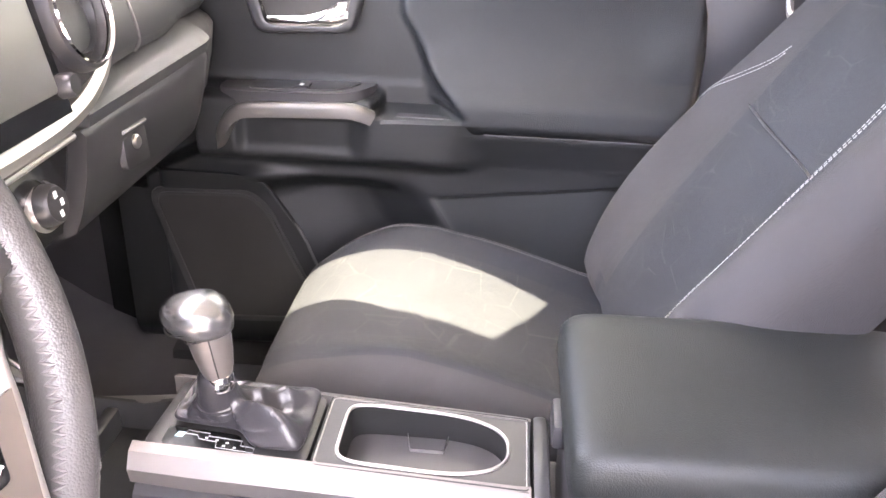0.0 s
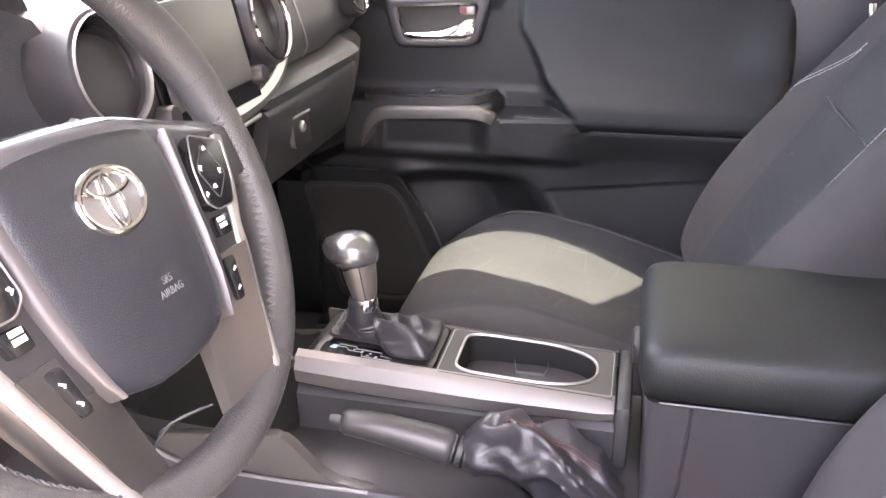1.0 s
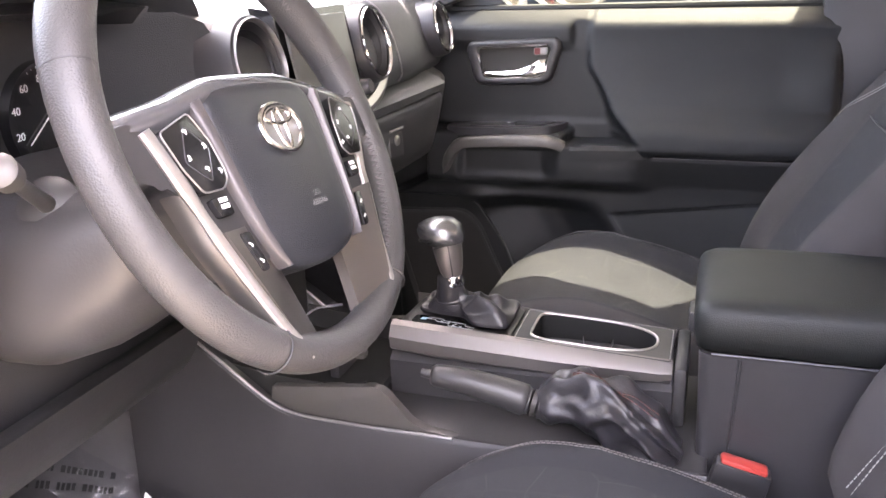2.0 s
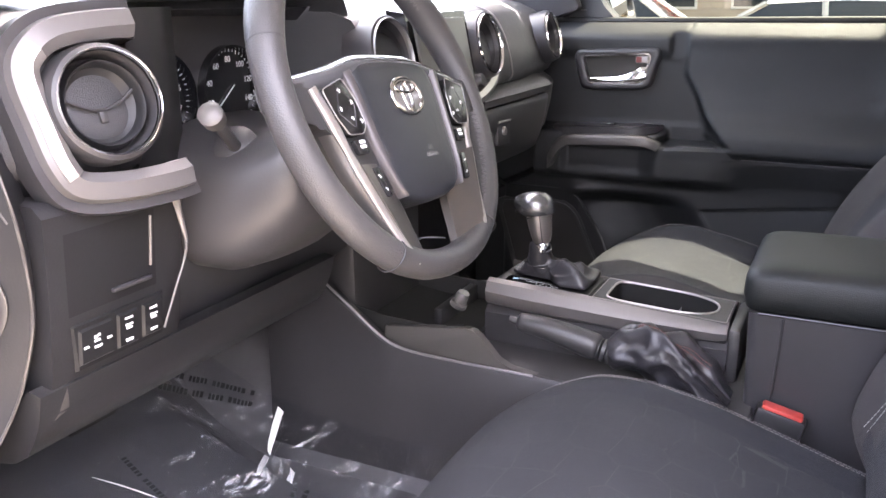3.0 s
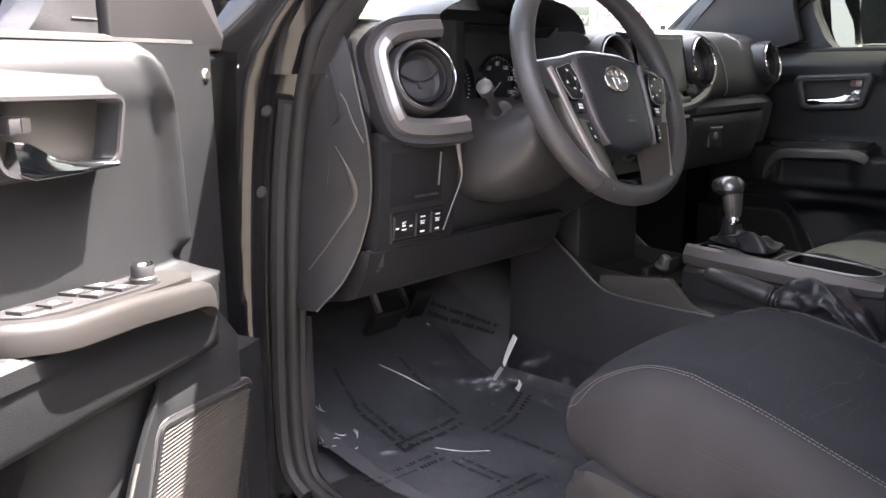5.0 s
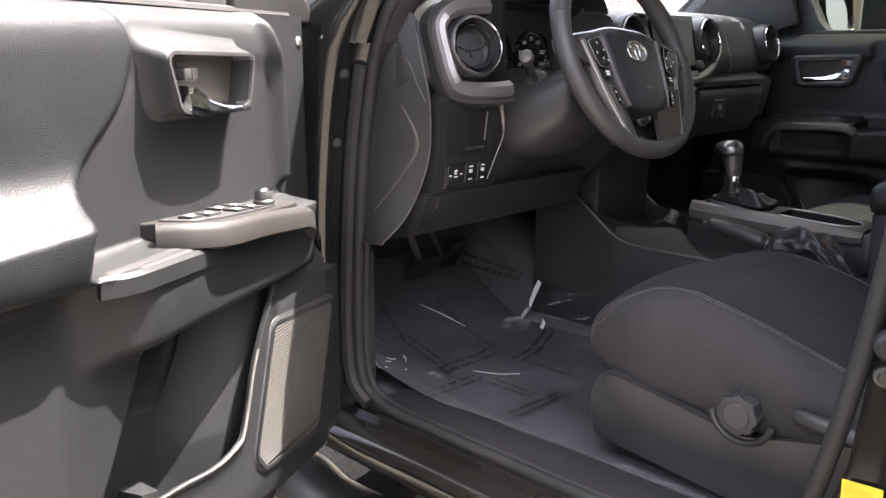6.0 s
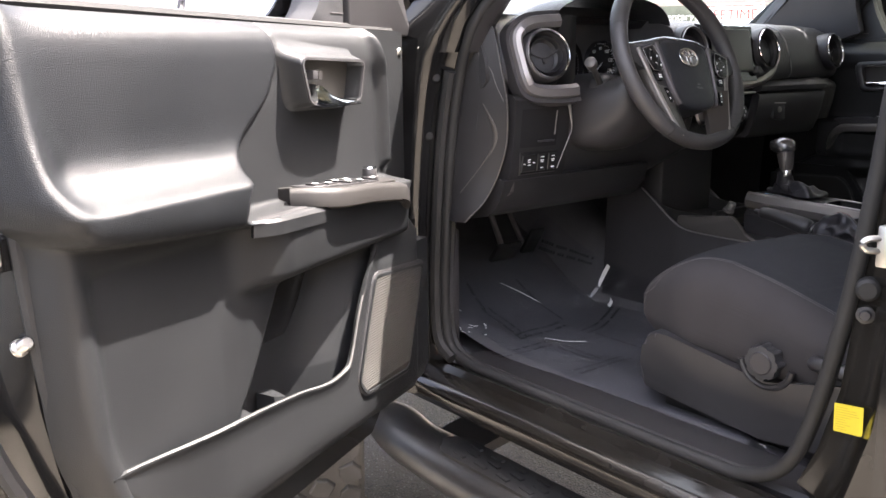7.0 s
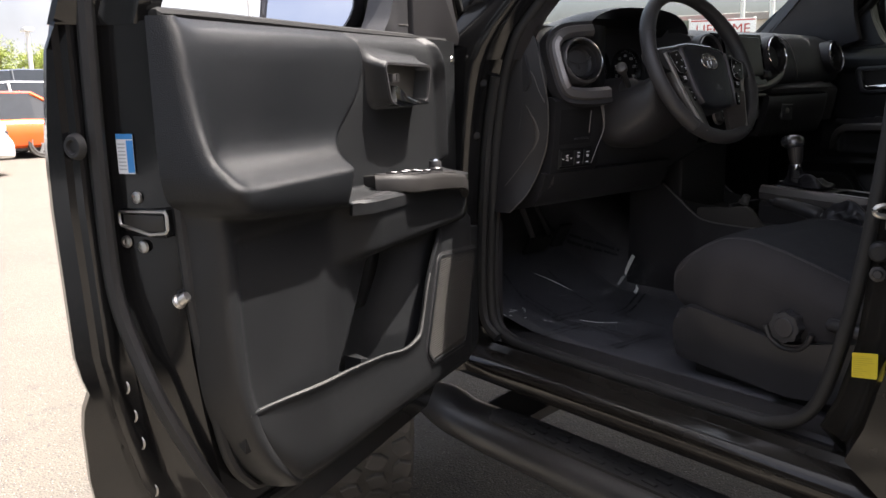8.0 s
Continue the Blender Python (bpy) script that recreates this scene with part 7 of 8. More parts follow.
WELL = material("cup_well_rubber", (0.007, 0.007, 0.007), 0.6, grain=0.15, spots=0.3, spec=0.25)
# deck: shifter plate and cup holder plate with an opening
D3 = lambda a, b, c: (a, b, zd(a) + c)
part("shifter_plate", bm_prism(round_poly([(-0.305, 0.568), (-0.156, 0.568), (-0.156, 0.672), (-0.30, 0.672)], 0.012, 3), -0.03, -0.001, D3, 0.002), PLATE, con)
part("gate_plate", bm_prism(round_poly([(-0.288, 0.572), (-0.208, 0.571), (-0.222, 0.595), (-0.288, 0.597)], 0.006, 3), -0.001, 0.0012, D3), GLOSS_BLACK, con, "gloss black gear indicator")
GATE_PRINT = material("gate_print", (0.32, 0.32, 0.33), 0.5, spots=0.05)
GB = material("indicator_blue", (0.25, 0.4, 0.5), 0.4, spots=0.1)
part("gate_mark", bm_prism([(-0.279, 0.583), (-0.272, 0.583), (-0.270, 0.590), (-0.277, 0.590)], 0.0012, 0.0017, D3), GB, con)
gate = [(-0.237 + (a + 0.237) * 1.3, 0.583 + (b - 0.582) * 1.25) for a, b in [(-0.262, 0.590), (-0.246, 0.589), (-0.246, 0.586), (-0.222, 0.585), (-0.222, 0.580), (-0.212, 0.579), (-0.212, 0.574), (-0.238, 0.575), (-0.239, 0.581), (-0.252, 0.582), (-0.254, 0.586), (-0.262, 0.586)]]
part("gate_outline", bm_tube([D3(a, b, 0.0016) for a, b in gate], 0.0004, 5, closed=True), GATE_PRINT, con, "pale outline of the gear gate")
for a, b in ((-0.250, 0.5855), (-0.240, 0.584), (-0.230, 0.582), (-0.232, 0.5775), (-0.222, 0.577)):
    part("gate_mark", bm_prism([(a - 0.0013, b - 0.0009), (a + 0.0013, b - 0.0009), (a + 0.0013, b + 0.0009), (a - 0.0013, b + 0.0009)], 0.0012, 0.0018, D3), GATE_PRINT, con)
n = 48
outer_r, inner_r = [], []
cx, hx, hy = -0.055, 0.078, 0.043
for k in range(n):
    a = 2 * math.pi * k / n
    c, s = math.cos(a), math.sin(a)
    e = 0.3 if c < 0 else 0.85
    e2 = 0.3 if c < 0 else 0.8
    inner_r.append((cx + hx * math.copysign(abs(c) ** e, c), 0.62 + hy * math.copysign(abs(s) ** e2, s)))
    t = 1 / max(abs(c), abs(s))
    outer_r.append((max(-0.152, min(0.042, cx + 0.1 * c * t)), max(0.568, min(0.672, 0.62 + 0.054 * s * t))))
cup = [[D3(a, b, -0.03) for a, b in outer_r], [D3(a, b, 0.0) for a, b in outer_r], [D3(a, b, 0.001) for a, b in inner_r], [D3(a, b, -0.004) for a, b in inner_r]]
part("cup_plate", bm_loft(cup, caps=False), PLATE, con)
for c, x0, x1 in ((0.004, -0.150, 0.040), (0.0015, -0.152, 0.042)):
    part("plate_border", bm_tube([D3(a, b, 0.0006) for a, b in round_poly([(x0, 0.568 + c), (x1, 0.568 + c), (x1, 0.672 - c), (x0, 0.672 - c)], 0.005, 3)], 0.0008, 5, closed=True), GUNMETAL if c > 0.002 else RUBBER, con)
part("cup_ring", bm_tube([D3(a, b, 0.0015) for a, b in inner_r], 0.0018, 8, closed=True), SILVER, con, "bright ring round the cup holder")
well = part("cup_well", bm_loft([[D3(cx + (a - cx) * q, 0.62 + (b - 0.62) * q, z) for a, b in inner_r] for q, z in ((1, 0.0), (0.97, -0.03), (0.93, -0.075), (0.02, -0.076))], caps=False), WELL, con, "black cup holder well")
part("cup_tab", bm_loft([[(-0.055 + 0.02 * u, 0.655 - 0.016 * v, 0.925 - 0.006 * v), (-0.055 + 0.02 * u, 0.655 - 0.016 * v, 0.918 - 0.006 * v)] for u, v in ((-1, 0), (-0.8, 1), (0.8, 1), (1, 0))], closed=False), GUNMETAL, well)
part("deck_end", bm_box((0.045, 0.556, 0.86), (0.062, 0.684, 0.938), 0.006), TRIM_BLACK, con)
# armrest box
rings = []
for z, g in ((0.62, 0.0), (0.80, 0.0), (0.93, 0.004), (0.987, 0.006)):
    rings.append([(a, b, z) for a, b in round_poly([(0.078 - g, 0.505 - g), (0.36, 0.505 - g), (0.36, 0.70 + g), (0.078 - g, 0.70 + g)], 0.014, 4)])
bx = part("armrest_box", bm_loft(rings), DASH_SMOOTH, con, "dark plastic console bin")
part("bin_seam", bm_tube(smooth_path([(0.115, 0.4985, 0.985), (0.113, 0.5, 0.93), (0.108, 0.503, 0.86), (0.09, 0.504, 0.80)], 5), 0.0018, 6), TRIM_BLACK, bx)
part("bin_rim", bm_tube([(0.085, 0.4985, 0.9885), (0.2, 0.4985, 0.9885), (0.35, 0.4985, 0.9885)], 0.0018, 6), TRIM_BLACK, bx)
# padded lid
lid = []
for z, g, q in ((0.990, 0.0, 0.014), (0.994, -0.006, 0.018), (1.012, -0.010, 0.022), (1.032, -0.009, 0.025), (1.040, -0.005, 0.027), (1.0445, 0.001, 0.028), (1.0475, 0.009, 0.03), (1.0495, 0.024, 0.032), (1.0505, 0.05, 0.03), (1.051, 0.08, 0.02)):
    ol = round_poly([(0.074 + g, 0.502 + g), (0.385 - g, 0.502 + g), (0.385 - g, 0.708 - g), (0.074 + g, 0.708 - g)], q, 5)
    lid.append([(a, b, z + 0.004 * (a - 0.074) / 0.3 * (z > 1.03)) for a, b in ol])
part("armrest_lid", bm_loft(lid), LID, con, "padded black leatherette armrest lid", sharp=50)
part("lid_latch", bm_box((0.058, 0.585, 0.975), (0.072, 0.63, 1.0), 0.004), TRIM_BLACK, con)

# ---- gear shifter ----
gs = thing("gear_shifter", (-0.225, 0.61, 0.955), "gear shifter with a satin knob in a black leather boot", "gear shifter")
base = round_poly([(-0.288, 0.598), (-0.222, 0.596), (-0.205, 0.574), (-0.158, 0.574), (-0.158, 0.668), (-0.288, 0.668)], 0.008, 2)
nb = 72
loop = []
per = [Vector((*base[i], 0)) for i in range(len(base))] + [Vector((*base[0], 0))]
total = sum((b - a).length for a, b in zip(per, per[1:]))
for k in range(nb):
    want, i = total * k / nb, 0
    while want > (per[i + 1] - per[i]).length:
        want -= (per[i + 1] - per[i]).length
        i += 1
    loop.append(per[i].lerp(per[i + 1], want / (per[i + 1] - per[i]).length))
neck = Vector((-0.244, 0.606, 0))
boot = []
for t, h in [(t, spline([(0.0, 0.0), (0.03, 0.007), (0.12, 0.011), (0.38, 0.014), (0.58, 0.020), (0.75, 0.027), (0.86, 0.036), (0.93, 0.060)])(t)) for t in [0.0, 0.03] + [0.06 + 0.87 * k / 34 for k in range(35)]]:
    row = []
    for k, q in enumerate(loop):
        a = math.atan2(q.y - neck.y, q.x - neck.x)
        r_end = 0.0165
        e = neck + Vector((math.cos(a), math.sin(a), 0)) * r_end
        v = q.lerp(e, min(1, t / 0.9))
        crease = abs(noise.noise(Vector((math.cos(a) * 2.4, math.sin(a) * 2.4, t * 3.0)))) * 0.024
        ridge = 0.024 * math.exp(-((a + 0.25) / 0.22) ** 2) + 0.014 * math.exp(-((a - 0.55) / 0.15) ** 2)
        pl = math.sin(math.pi * min(1, t / 0.86)) * (0.0016 * math.sin(t * 40 + 1.2 * math.sin(2 * a)) * (t > 0.62) + 0.0014 * noise.noise(Vector((v.x * 60, v.y * 60, t * 4)))) * (t > 0.05)
        row.append((v.x + pl * 0.8 * math.cos(a), v.y + pl * 0.8 * math.sin(a), zd(v.x) + 0.002 + pl + h + (ridge - crease * 0.5) * math.sin(math.pi * min(1, t / 0.86)) * (1 if t < 0.86 else 0)))
    boot.append(row)
part("boot", bm_loft(boot), BOOT, gs, "creased black leather boot", sub=1, sharp=80)
ax = Vector((-0.16, 0.04, 1)).normalized()
KM = Matrix.Translation((-0.238, 0.604, 1.0)) @ ax.to_track_quat("Z", "X").to_matrix().to_4x4()
part("collar", bm_lathe([(0.0, 0.014), (0.0125, 0.014), (0.0135, 0.011), (0.0135, 0.003), (0.0125, 0), (0, 0)], KM, 28), CHROME, gs)
part("stem", bm_lathe([(0.0125, 0.014), (0.015, 0.022), (0.0175, 0.036), (0.019, 0.05), (0.0195, 0.058), (0, 0.058)], KM, 28), KNOB, gs, "dark satin knob stem")
kn = []
for z, r, ox in ((0.056, 0.0205, 0.0), (0.06, 0.0235, -0.002), (0.066, 0.0262, -0.004), (0.073, 0.027, -0.006), (0.08, 0.0255, -0.007), (0.0855, 0.021, -0.008), (0.089, 0.013, -0.008), (0.0902, 0.003, -0.008)):
    kn.append([KM @ Vector((ox * 1.3 + r * math.cos(t) * 1.14, r * 1.06 * math.sin(t), z + 0.002)) for t in [2 * math.pi * q / 28 for q in range(28)]])
part("knob", bm_loft(kn), KNOB_TOP, gs, "polished dark knob top", sharp=70)
part("knob_seam", bm_tube([KM @ Vector((-0.008 + 0.0292 * math.cos(t), 0.0274 * math.sin(t), 0.0715 - 0.006 * abs(math.cos(t - 0.9)))) for t in [2 * math.pi * q / 40 for q in range(40)]], 0.0007, 5, closed=True), RUBBER, gs)
for q in (-0.95, 0.75):
    part("stem_seam", bm_tube([KM @ Vector((r * math.cos(q), r * math.sin(q), z)) for z, r in ((0.016, 0.0131), (0.022, 0.0152), (0.036, 0.0177), (0.05, 0.0192), (0.058, 0.0205))], 0.0007, 5), RUBBER, gs)
part("knob_line", bm_tube([KM @ Vector((0.0205 * math.cos(t), 0.0205 * math.sin(t), 0.0565 + 0.005 * math.cos(t))) for t in [2 * math.pi * q / 32 for q in range(32)]], 0.0009, 6, closed=True), CHROME, gs)

# ---- parking brake ----
pb = thing("parking_brake", (-0.1, 0.50, 0.86), "black parking brake lever in a creased leather boot", "parking brake")
hp = smooth_path([(-0.232, 0.488, 0.928), (-0.20, 0.49, 0.925), (-0.15, 0.494, 0.914), (-0.115, 0.497, 0.904)], 5)
part("grip", bm_tube(hp, [0.0105] + [0.0130 + 0.0062 * min(1, (i + 1) / (len(hp) - 4)) for i in range(len(hp) - 2)] + [0.014], 20), TRIM_BLACK, pb, "black moulded grip", sharp=60)
part("release_button", bm_tube([(-0.245, 0.487, 0.930), (-0.238, 0.4875, 0.929), (-0.23, 0.488, 0.928)], [0.005, 0.0058, 0.0058], 14), TRIM_BLACK, pb)
for q in (0.0, 0.008, 0.016):
    part("collar_ring", bm_tube([(-0.118 + q, 0.497, 0.905 - q * 0.25), (-0.113 + q, 0.497, 0.904 - q * 0.25)], [0.0165, 0.0155], 16), TRIM_BLACK, pb)
br = []
for k in range(41):
    t = k / 40
    x = -0.105 + 0.165 * t
    zc = lerp([(0, 0.902), (0.25, 0.912), (0.5, 0.905), (0.8, 0.882), (1, 0.862)], t)
    hy_, hz_ = lerp([(0, 0.018), (0.1, 0.030), (0.5, 0.044), (0.85, 0.046), (1, 0.03)], t), lerp([(0, 0.018), (0.12, 0.036), (0.55, 0.044), (0.85, 0.034), (1, 0.012)], t)
    row = []
    for j in range(72):
        a = 2 * math.pi * j / 72
        c, s = math.cos(a), math.sin(a)
        f1 = abs(noise.noise(Vector((x * 17 + 0.8 * s + 0.4 * c, c * 0.8, s * 0.8 + 4))))
        f2 = abs(noise.noise(Vector((x * 30 - 1.2 * s + 9, c * 1.1, s * 1.1))))
        w = 1.12 - 0.75 * f1 - 0.42 * f2
        w = 1 + (w - 1) * min(1, 6 * t)
        row.append((x + 0.005 * noise.noise(Vector((x * 20, a, 7))), 0.504 + hy_ * w * c, zc + hz_ * w * s))
    br.append(row)
bt = part("boot", bm_loft(br), BOOT, pb, "creased black leather boot with brown stitching", sharp=80)
BROWN_STITCH = material("brown_thread", (0.10, 0.032, 0.026), 0.7, spots=0.2)
for j0 in (19, 21):
    stitches([Vector(br[k][j0]) + Vector((0, 0, 0.0008)) for k in range(10, 35, 2)], bt, BROWN_STITCH, 0.0055, 0.004)

# ---- belt buckle ----
bk = thing("belt_buckle", (0.13, 0.465, 0.84), "black seat belt buckle with a red button", "belt buckle")
BK = Matrix.Translation((0.125, 0.475, 0.86)) @ Euler((0, radians(12), 0)).to_matrix().to_4x4()
bm = bm_box((-0.03, -0.012, -0.06), (0.03, 0.012, 0.012), 0.004)
bm.transform(BK)
part("body", bm, TRIM_BLACK, bk)
bm = bm_box((-0.025, -0.0095, 0.006), (0.025, 0.0095, 0.0165), 0.003)
bm.transform(BK)
part("release_button", bm, RED, bk, "red release button")
part("strap", bm_box((0.10, 0.470, 0.64), (0.145, 0.476, 0.805), 0.001), RUBBER, bk)

# seat belt on the far lock pillar
sb2 = thing("seat_belt", (0.40, 1.24, 1.2), "grey belt webbing with a bright buckle tongue", "seat belt")
part("webbing", bm_loft([[(x, y, z), (x + 0.045, y - 0.005, z), (x + 0.045, y - 0.007, z), (x, y - 0.002, z)] for x, y, z in ((0.40, 1.225, 0.75), (0.41, 1.225, 1.0), (0.42, 1.22, 1.25), (0.46, 1.18, 1.55))]), CLOTH, sb2)
part("tongue", bm_tube(smooth_path([(0.375, 1.215, 1.27), (0.38, 1.21, 1.245), (0.405, 1.21, 1.235), (0.41, 1.21, 1.20)], 4), 0.005, 8), METAL, sb2)
part("tongue_plate", bm_box((0.40, 1.205, 1.235), (0.45, 1.213, 1.27), 0.003), METAL, sb2)
part("pillar_cover", bm_loft([[(a, b, z), (a + 0.02, b - 0.012, z), (0.45, b - 0.012, z), (0.45, b + 0.04, z), (a, b + 0.04, z)] for a, b, z in ((0.262, 1.268, 0.70), (0.25, 1.268, 1.0), (0.240, 1.268, 1.31), (0.240, 1.262, 1.40), (0.252, 1.25, 1.55), (0.266, 1.228, 1.70), (0.275, 1.21, 1.79))]), DASH_SMOOTH, cab, "dark plastic lock pillar cover")

# ---- pedals, floor film ----
pd = thing("brake_pedal", (-0.80, 0.22, 0.72), "black rubber brake pedal on a steel arm", "pedal")
PM = Matrix.Translation((-0.815, 0.235, 0.775)) @ Euler((0, radians(-52), 0)).to_matrix().to_4x4()
bm = bm_box((-0.03, -0.045, -0.008), (0.03, 0.045, 0.008), 0.006)
bm.transform(PM)
part("pad", bm, RUBBER, pd)
part("arm", bm_tube([(-0.82, 0.235, 0.77), (-0.88, 0.235, 0.88), (-0.90, 0.235, 1.05)], 0.008, 8), GUNMETAL, pd)
gp = thing("throttle_pedal", (-0.84, 0.36, 0.68), "black rubber throttle pedal", "pedal")
PM = Matrix.Translation((-0.86, 0.365, 0.755)) @ Euler((0, radians(-58), 0)).to_matrix().to_4x4()
bm = bm_box((-0.075, -0.026, -0.007), (0.075, 0.026, 0.007), 0.006)
bm.transform(PM)
part("pad", bm, RUBBER, gp)
part("arm", bm_tube([(-0.87, 0.365, 0.75), (-0.95, 0.37, 0.86), (-0.97, 0.37, 1.0)], 0.007, 8), GUNMETAL, gp)
fp = thing("foot_rest", (-0.88, 0.02, 0.68), "black plastic foot rest beside the kick panel", "foot rest")
bm = bm_box((-0.09, -0.045, -0.012), (0.09, 0.045, 0.012), 0.008)
bm.transform(Matrix.Translation((-0.88, 0.0, 0.735)) @ Euler((0, radians(-40), 0)).to_matrix().to_4x4())
part("plate", bm, RUBBER, fp)

film = thing("floor_film", (-0.6, 0.15, 0.61), "clear protective floor film with dark print, wrinkled, on black carpet", "floor film")
zf = lambda x: lerp([(-0.98, 0.80), (-0.86, 0.742), (-0.77, 0.694), (-0.67, 0.652), (-0.55, 0.629), (-0.4, 0.619), (-0.2, 0.616), (0.1, 0.616)], x)


def film_z(x, y):
    v = Vector((x * 7, y * 7, 2.0))
    h = 0.006 * noise.noise(v) + 0.003 * abs(noise.noise(v * 2.3)) + 0.05 * ease([(-0.16, 1.0), (-0.06, 0.0)], y) + 0.10 * ease([(0.25, 0.0), (0.46, 1.0)], y)
    fold = 0.022 * math.exp(-((x + 0.70 - 0.8 * (y - 0.2)) / 0.035) ** 2) * ease([(0.22, 0), (0.30, 1), (0.4, 0)], y)
    return zf(x) + 0.012 + h + fold


def film_creases(x, y):
    v = Vector((x * 16, y * 16, 5.0))
    w = v + 0.8 * Vector((noise.noise(v), noise.noise(v + Vector((7, 3, 1))), 0))
    return 0.0035 * (abs(noise.noise(w)) ** 0.6 - 0.4) + 0.0018 * abs(noise.noise(w * 2.7))


fr_rows = [[(-0.86 + 1.08 * i / 130, -0.035 + 0.465 * j / 84, film_z(-0.86 + 1.08 * i / 130, -0.035 + 0.465 * j / 84) + film_creases(-0.86 + 1.08 * i / 130, -0.035 + 0.465 * j / 84)) for j in range(85)] for i in range(131)]
fsheet = part("film_sheet", bm_loft(fr_rows, closed=False), FILM, film, "wrinkled clear film", sharp=80)
fsheet.visible_shadow = False
rng = random.Random(11)


def print_row(x0, y0, dx, dy, n, h=0.013):
    """A row of unreadable print: small dark bars in clusters, lying just under the film."""
    bms = []
    d = Vector((dx, dy, 0)).normalized()
    o = Vector((-d.y, d.x, 0))
    p = Vector((x0, y0, 0))
    end = n * 0.0255
    run, left = 0.0, rng.randint(3, 7)
    while run < end:
        w = rng.uniform(0.0035, 0.0065)
        q = [p + o * h * 0.1, p + d * w + o * h * 0.1, p + d * w + o * h * 0.78, p + o * h * 0.78]
        b = bmesh.new()
        b.faces.new([b.verts.new((v.x, v.y, film_z(v.x, v.y) - 0.0035)) for v in q])
        bms.append(b)
        left -= 1
        step = w + (0.0022 if left else 0.009)
        left = left or rng.randint(3, 8)
        p = p + d * step
        run += step
    part("print_row", join(*bms), FILM_PRINT, film, flat=True)


def print_line(a, b, lines=2, gap=0.019):
    """Rows of print from a to b, side by side."""
    a, b = Vector((*a, 0)), Vector((*b, 0))
    d = (b - a).normalized()
    o = Vector((-d.y, d.x, 0))
    for k in range(lines):
        s = a + o * gap * k
        print_row(s.x, s.y, d.x, d.y, max(2, round((b - a).length / 0.027)), 0.012)


for a, b, k in (((-0.80, 0.08), (-0.70, 0.05), 1), ((-0.705, 0.048), (-0.555, 0.033), 2), ((-0.545, 0.035), (-0.55, 0.205), 2), ((-0.775, 0.232), (-0.56, 0.20), 1), ((-0.80, 0.345), (-0.66, 0.40), 2), ((-0.489, 0.205), (-0.50, 0.338), 2), ((-0.48, 0.212), (-0.35, 0.22), 1), ((-0.50, -0.08), (-0.485, 0.072), 2), ((-0.475, 0.075), (-0.355, 0.078), 2), ((-0.33, 0.0), (-0.32, 0.15), 2)):
    print_line(a, b, k)
on_film = lambda pts, h=0.002: smooth_path([(x, y, film_z(x, y) + h) for x, y in pts], 5)
# crease tubes and flaps: glints on the clear film, painted near-white or grey
part("film_crease", bm_tube(smooth_path([(-0.77, 0.175, film_z(-0.77, 0.175) + 0.003), (-0.72, 0.197, film_z(-0.72, 0.197) + 0.004), (-0.666, 0.218, film_z(-0.666, 0.218) + 0.003)], 4), [0.0004, 0.0007, 0.0009, 0.0011, 0.0012, 0.0012, 0.001, 0.0007, 0.0004], 6), FILM_GLINT, film, "thin crease in the film, its glint painted white")
rng2 = random.Random(5)
for k in range(16):
    x0, y0 = rng2.uniform(-0.76, -0.60), rng2.uniform(-0.085, 0.0)
    a0 = rng2.uniform(0, 6.28)
    r0 = rng2.uniform(0.008, 0.022)
    pts = on_film([(x0 + r0 * math.cos(a0 + t), y0 + r0 * 0.6 * math.sin(a0 + t)) for t in (0, 0.5, 1.0, 1.5)], 0.001)
    part("film_crease", bm_tube(pts, [0.0003 + 0.0005 * math.sin(math.pi * i / (len(pts) - 1)) for i in range(len(pts))], 5), FILM_GLINT, film)
part("film_crease", bm_tube(on_film([(-0.517, 0.081), (-0.48, 0.11), (-0.446, 0.144)]), 0.0005, 5), FILM_GLINT, film)
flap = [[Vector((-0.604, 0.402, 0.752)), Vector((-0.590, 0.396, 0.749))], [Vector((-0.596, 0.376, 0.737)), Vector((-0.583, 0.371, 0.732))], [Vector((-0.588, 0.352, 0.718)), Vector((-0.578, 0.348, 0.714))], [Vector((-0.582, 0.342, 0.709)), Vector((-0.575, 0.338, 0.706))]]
part("film_flap", bm_loft([[a, b, b + Vector((0.0005, 0.001, -0.001)), a + Vector((0.0005, 0.001, -0.001))] for a, b in flap]), FILM_GLINT, film, "folded-up corner of the film, its shine painted white")
part("film_flap", bm_loft([[a, b, b + Vector((0.0, 0.001, -0.001)), a + Vector((0.0, 0.001, -0.001))] for a, b in ((Vector((-0.585, 0.338, 0.704)), Vector((-0.575, 0.336, 0.703))), (Vector((-0.588, 0.326, 0.692)), Vector((-0.577, 0.326, 0.692))), (Vector((-0.587, 0.318, 0.682)), Vector((-0.582, 0.317, 0.681))))]), material("film_dim_shine", (0.3, 0.3, 0.3), 0.25, spots=0.5, spot_scale=60), film)
part("film_flap", bm_loft([[Vector((-0.553 + 0.006 * a * q, 0.357 + 0.006 * b * q, 0.662 + 0.012 * (1 - q) + 0.006 * b)) for a, b in ((-1, -0.6), (1, -1), (0.7, 1), (-0.4, 1.2))] for q in (1.0, 0.6, 0.1)]), FILM_GLINT, film)
carp = material("mat_rubber", (0.075, 0.075, 0.08), 0.75, grain=0.5, grain_scale=500, spots=0.3)
fm = thing("floor_mat", (-0.5, 0.15, 0.61), "dark floor mat under the clear film", "floor mat")
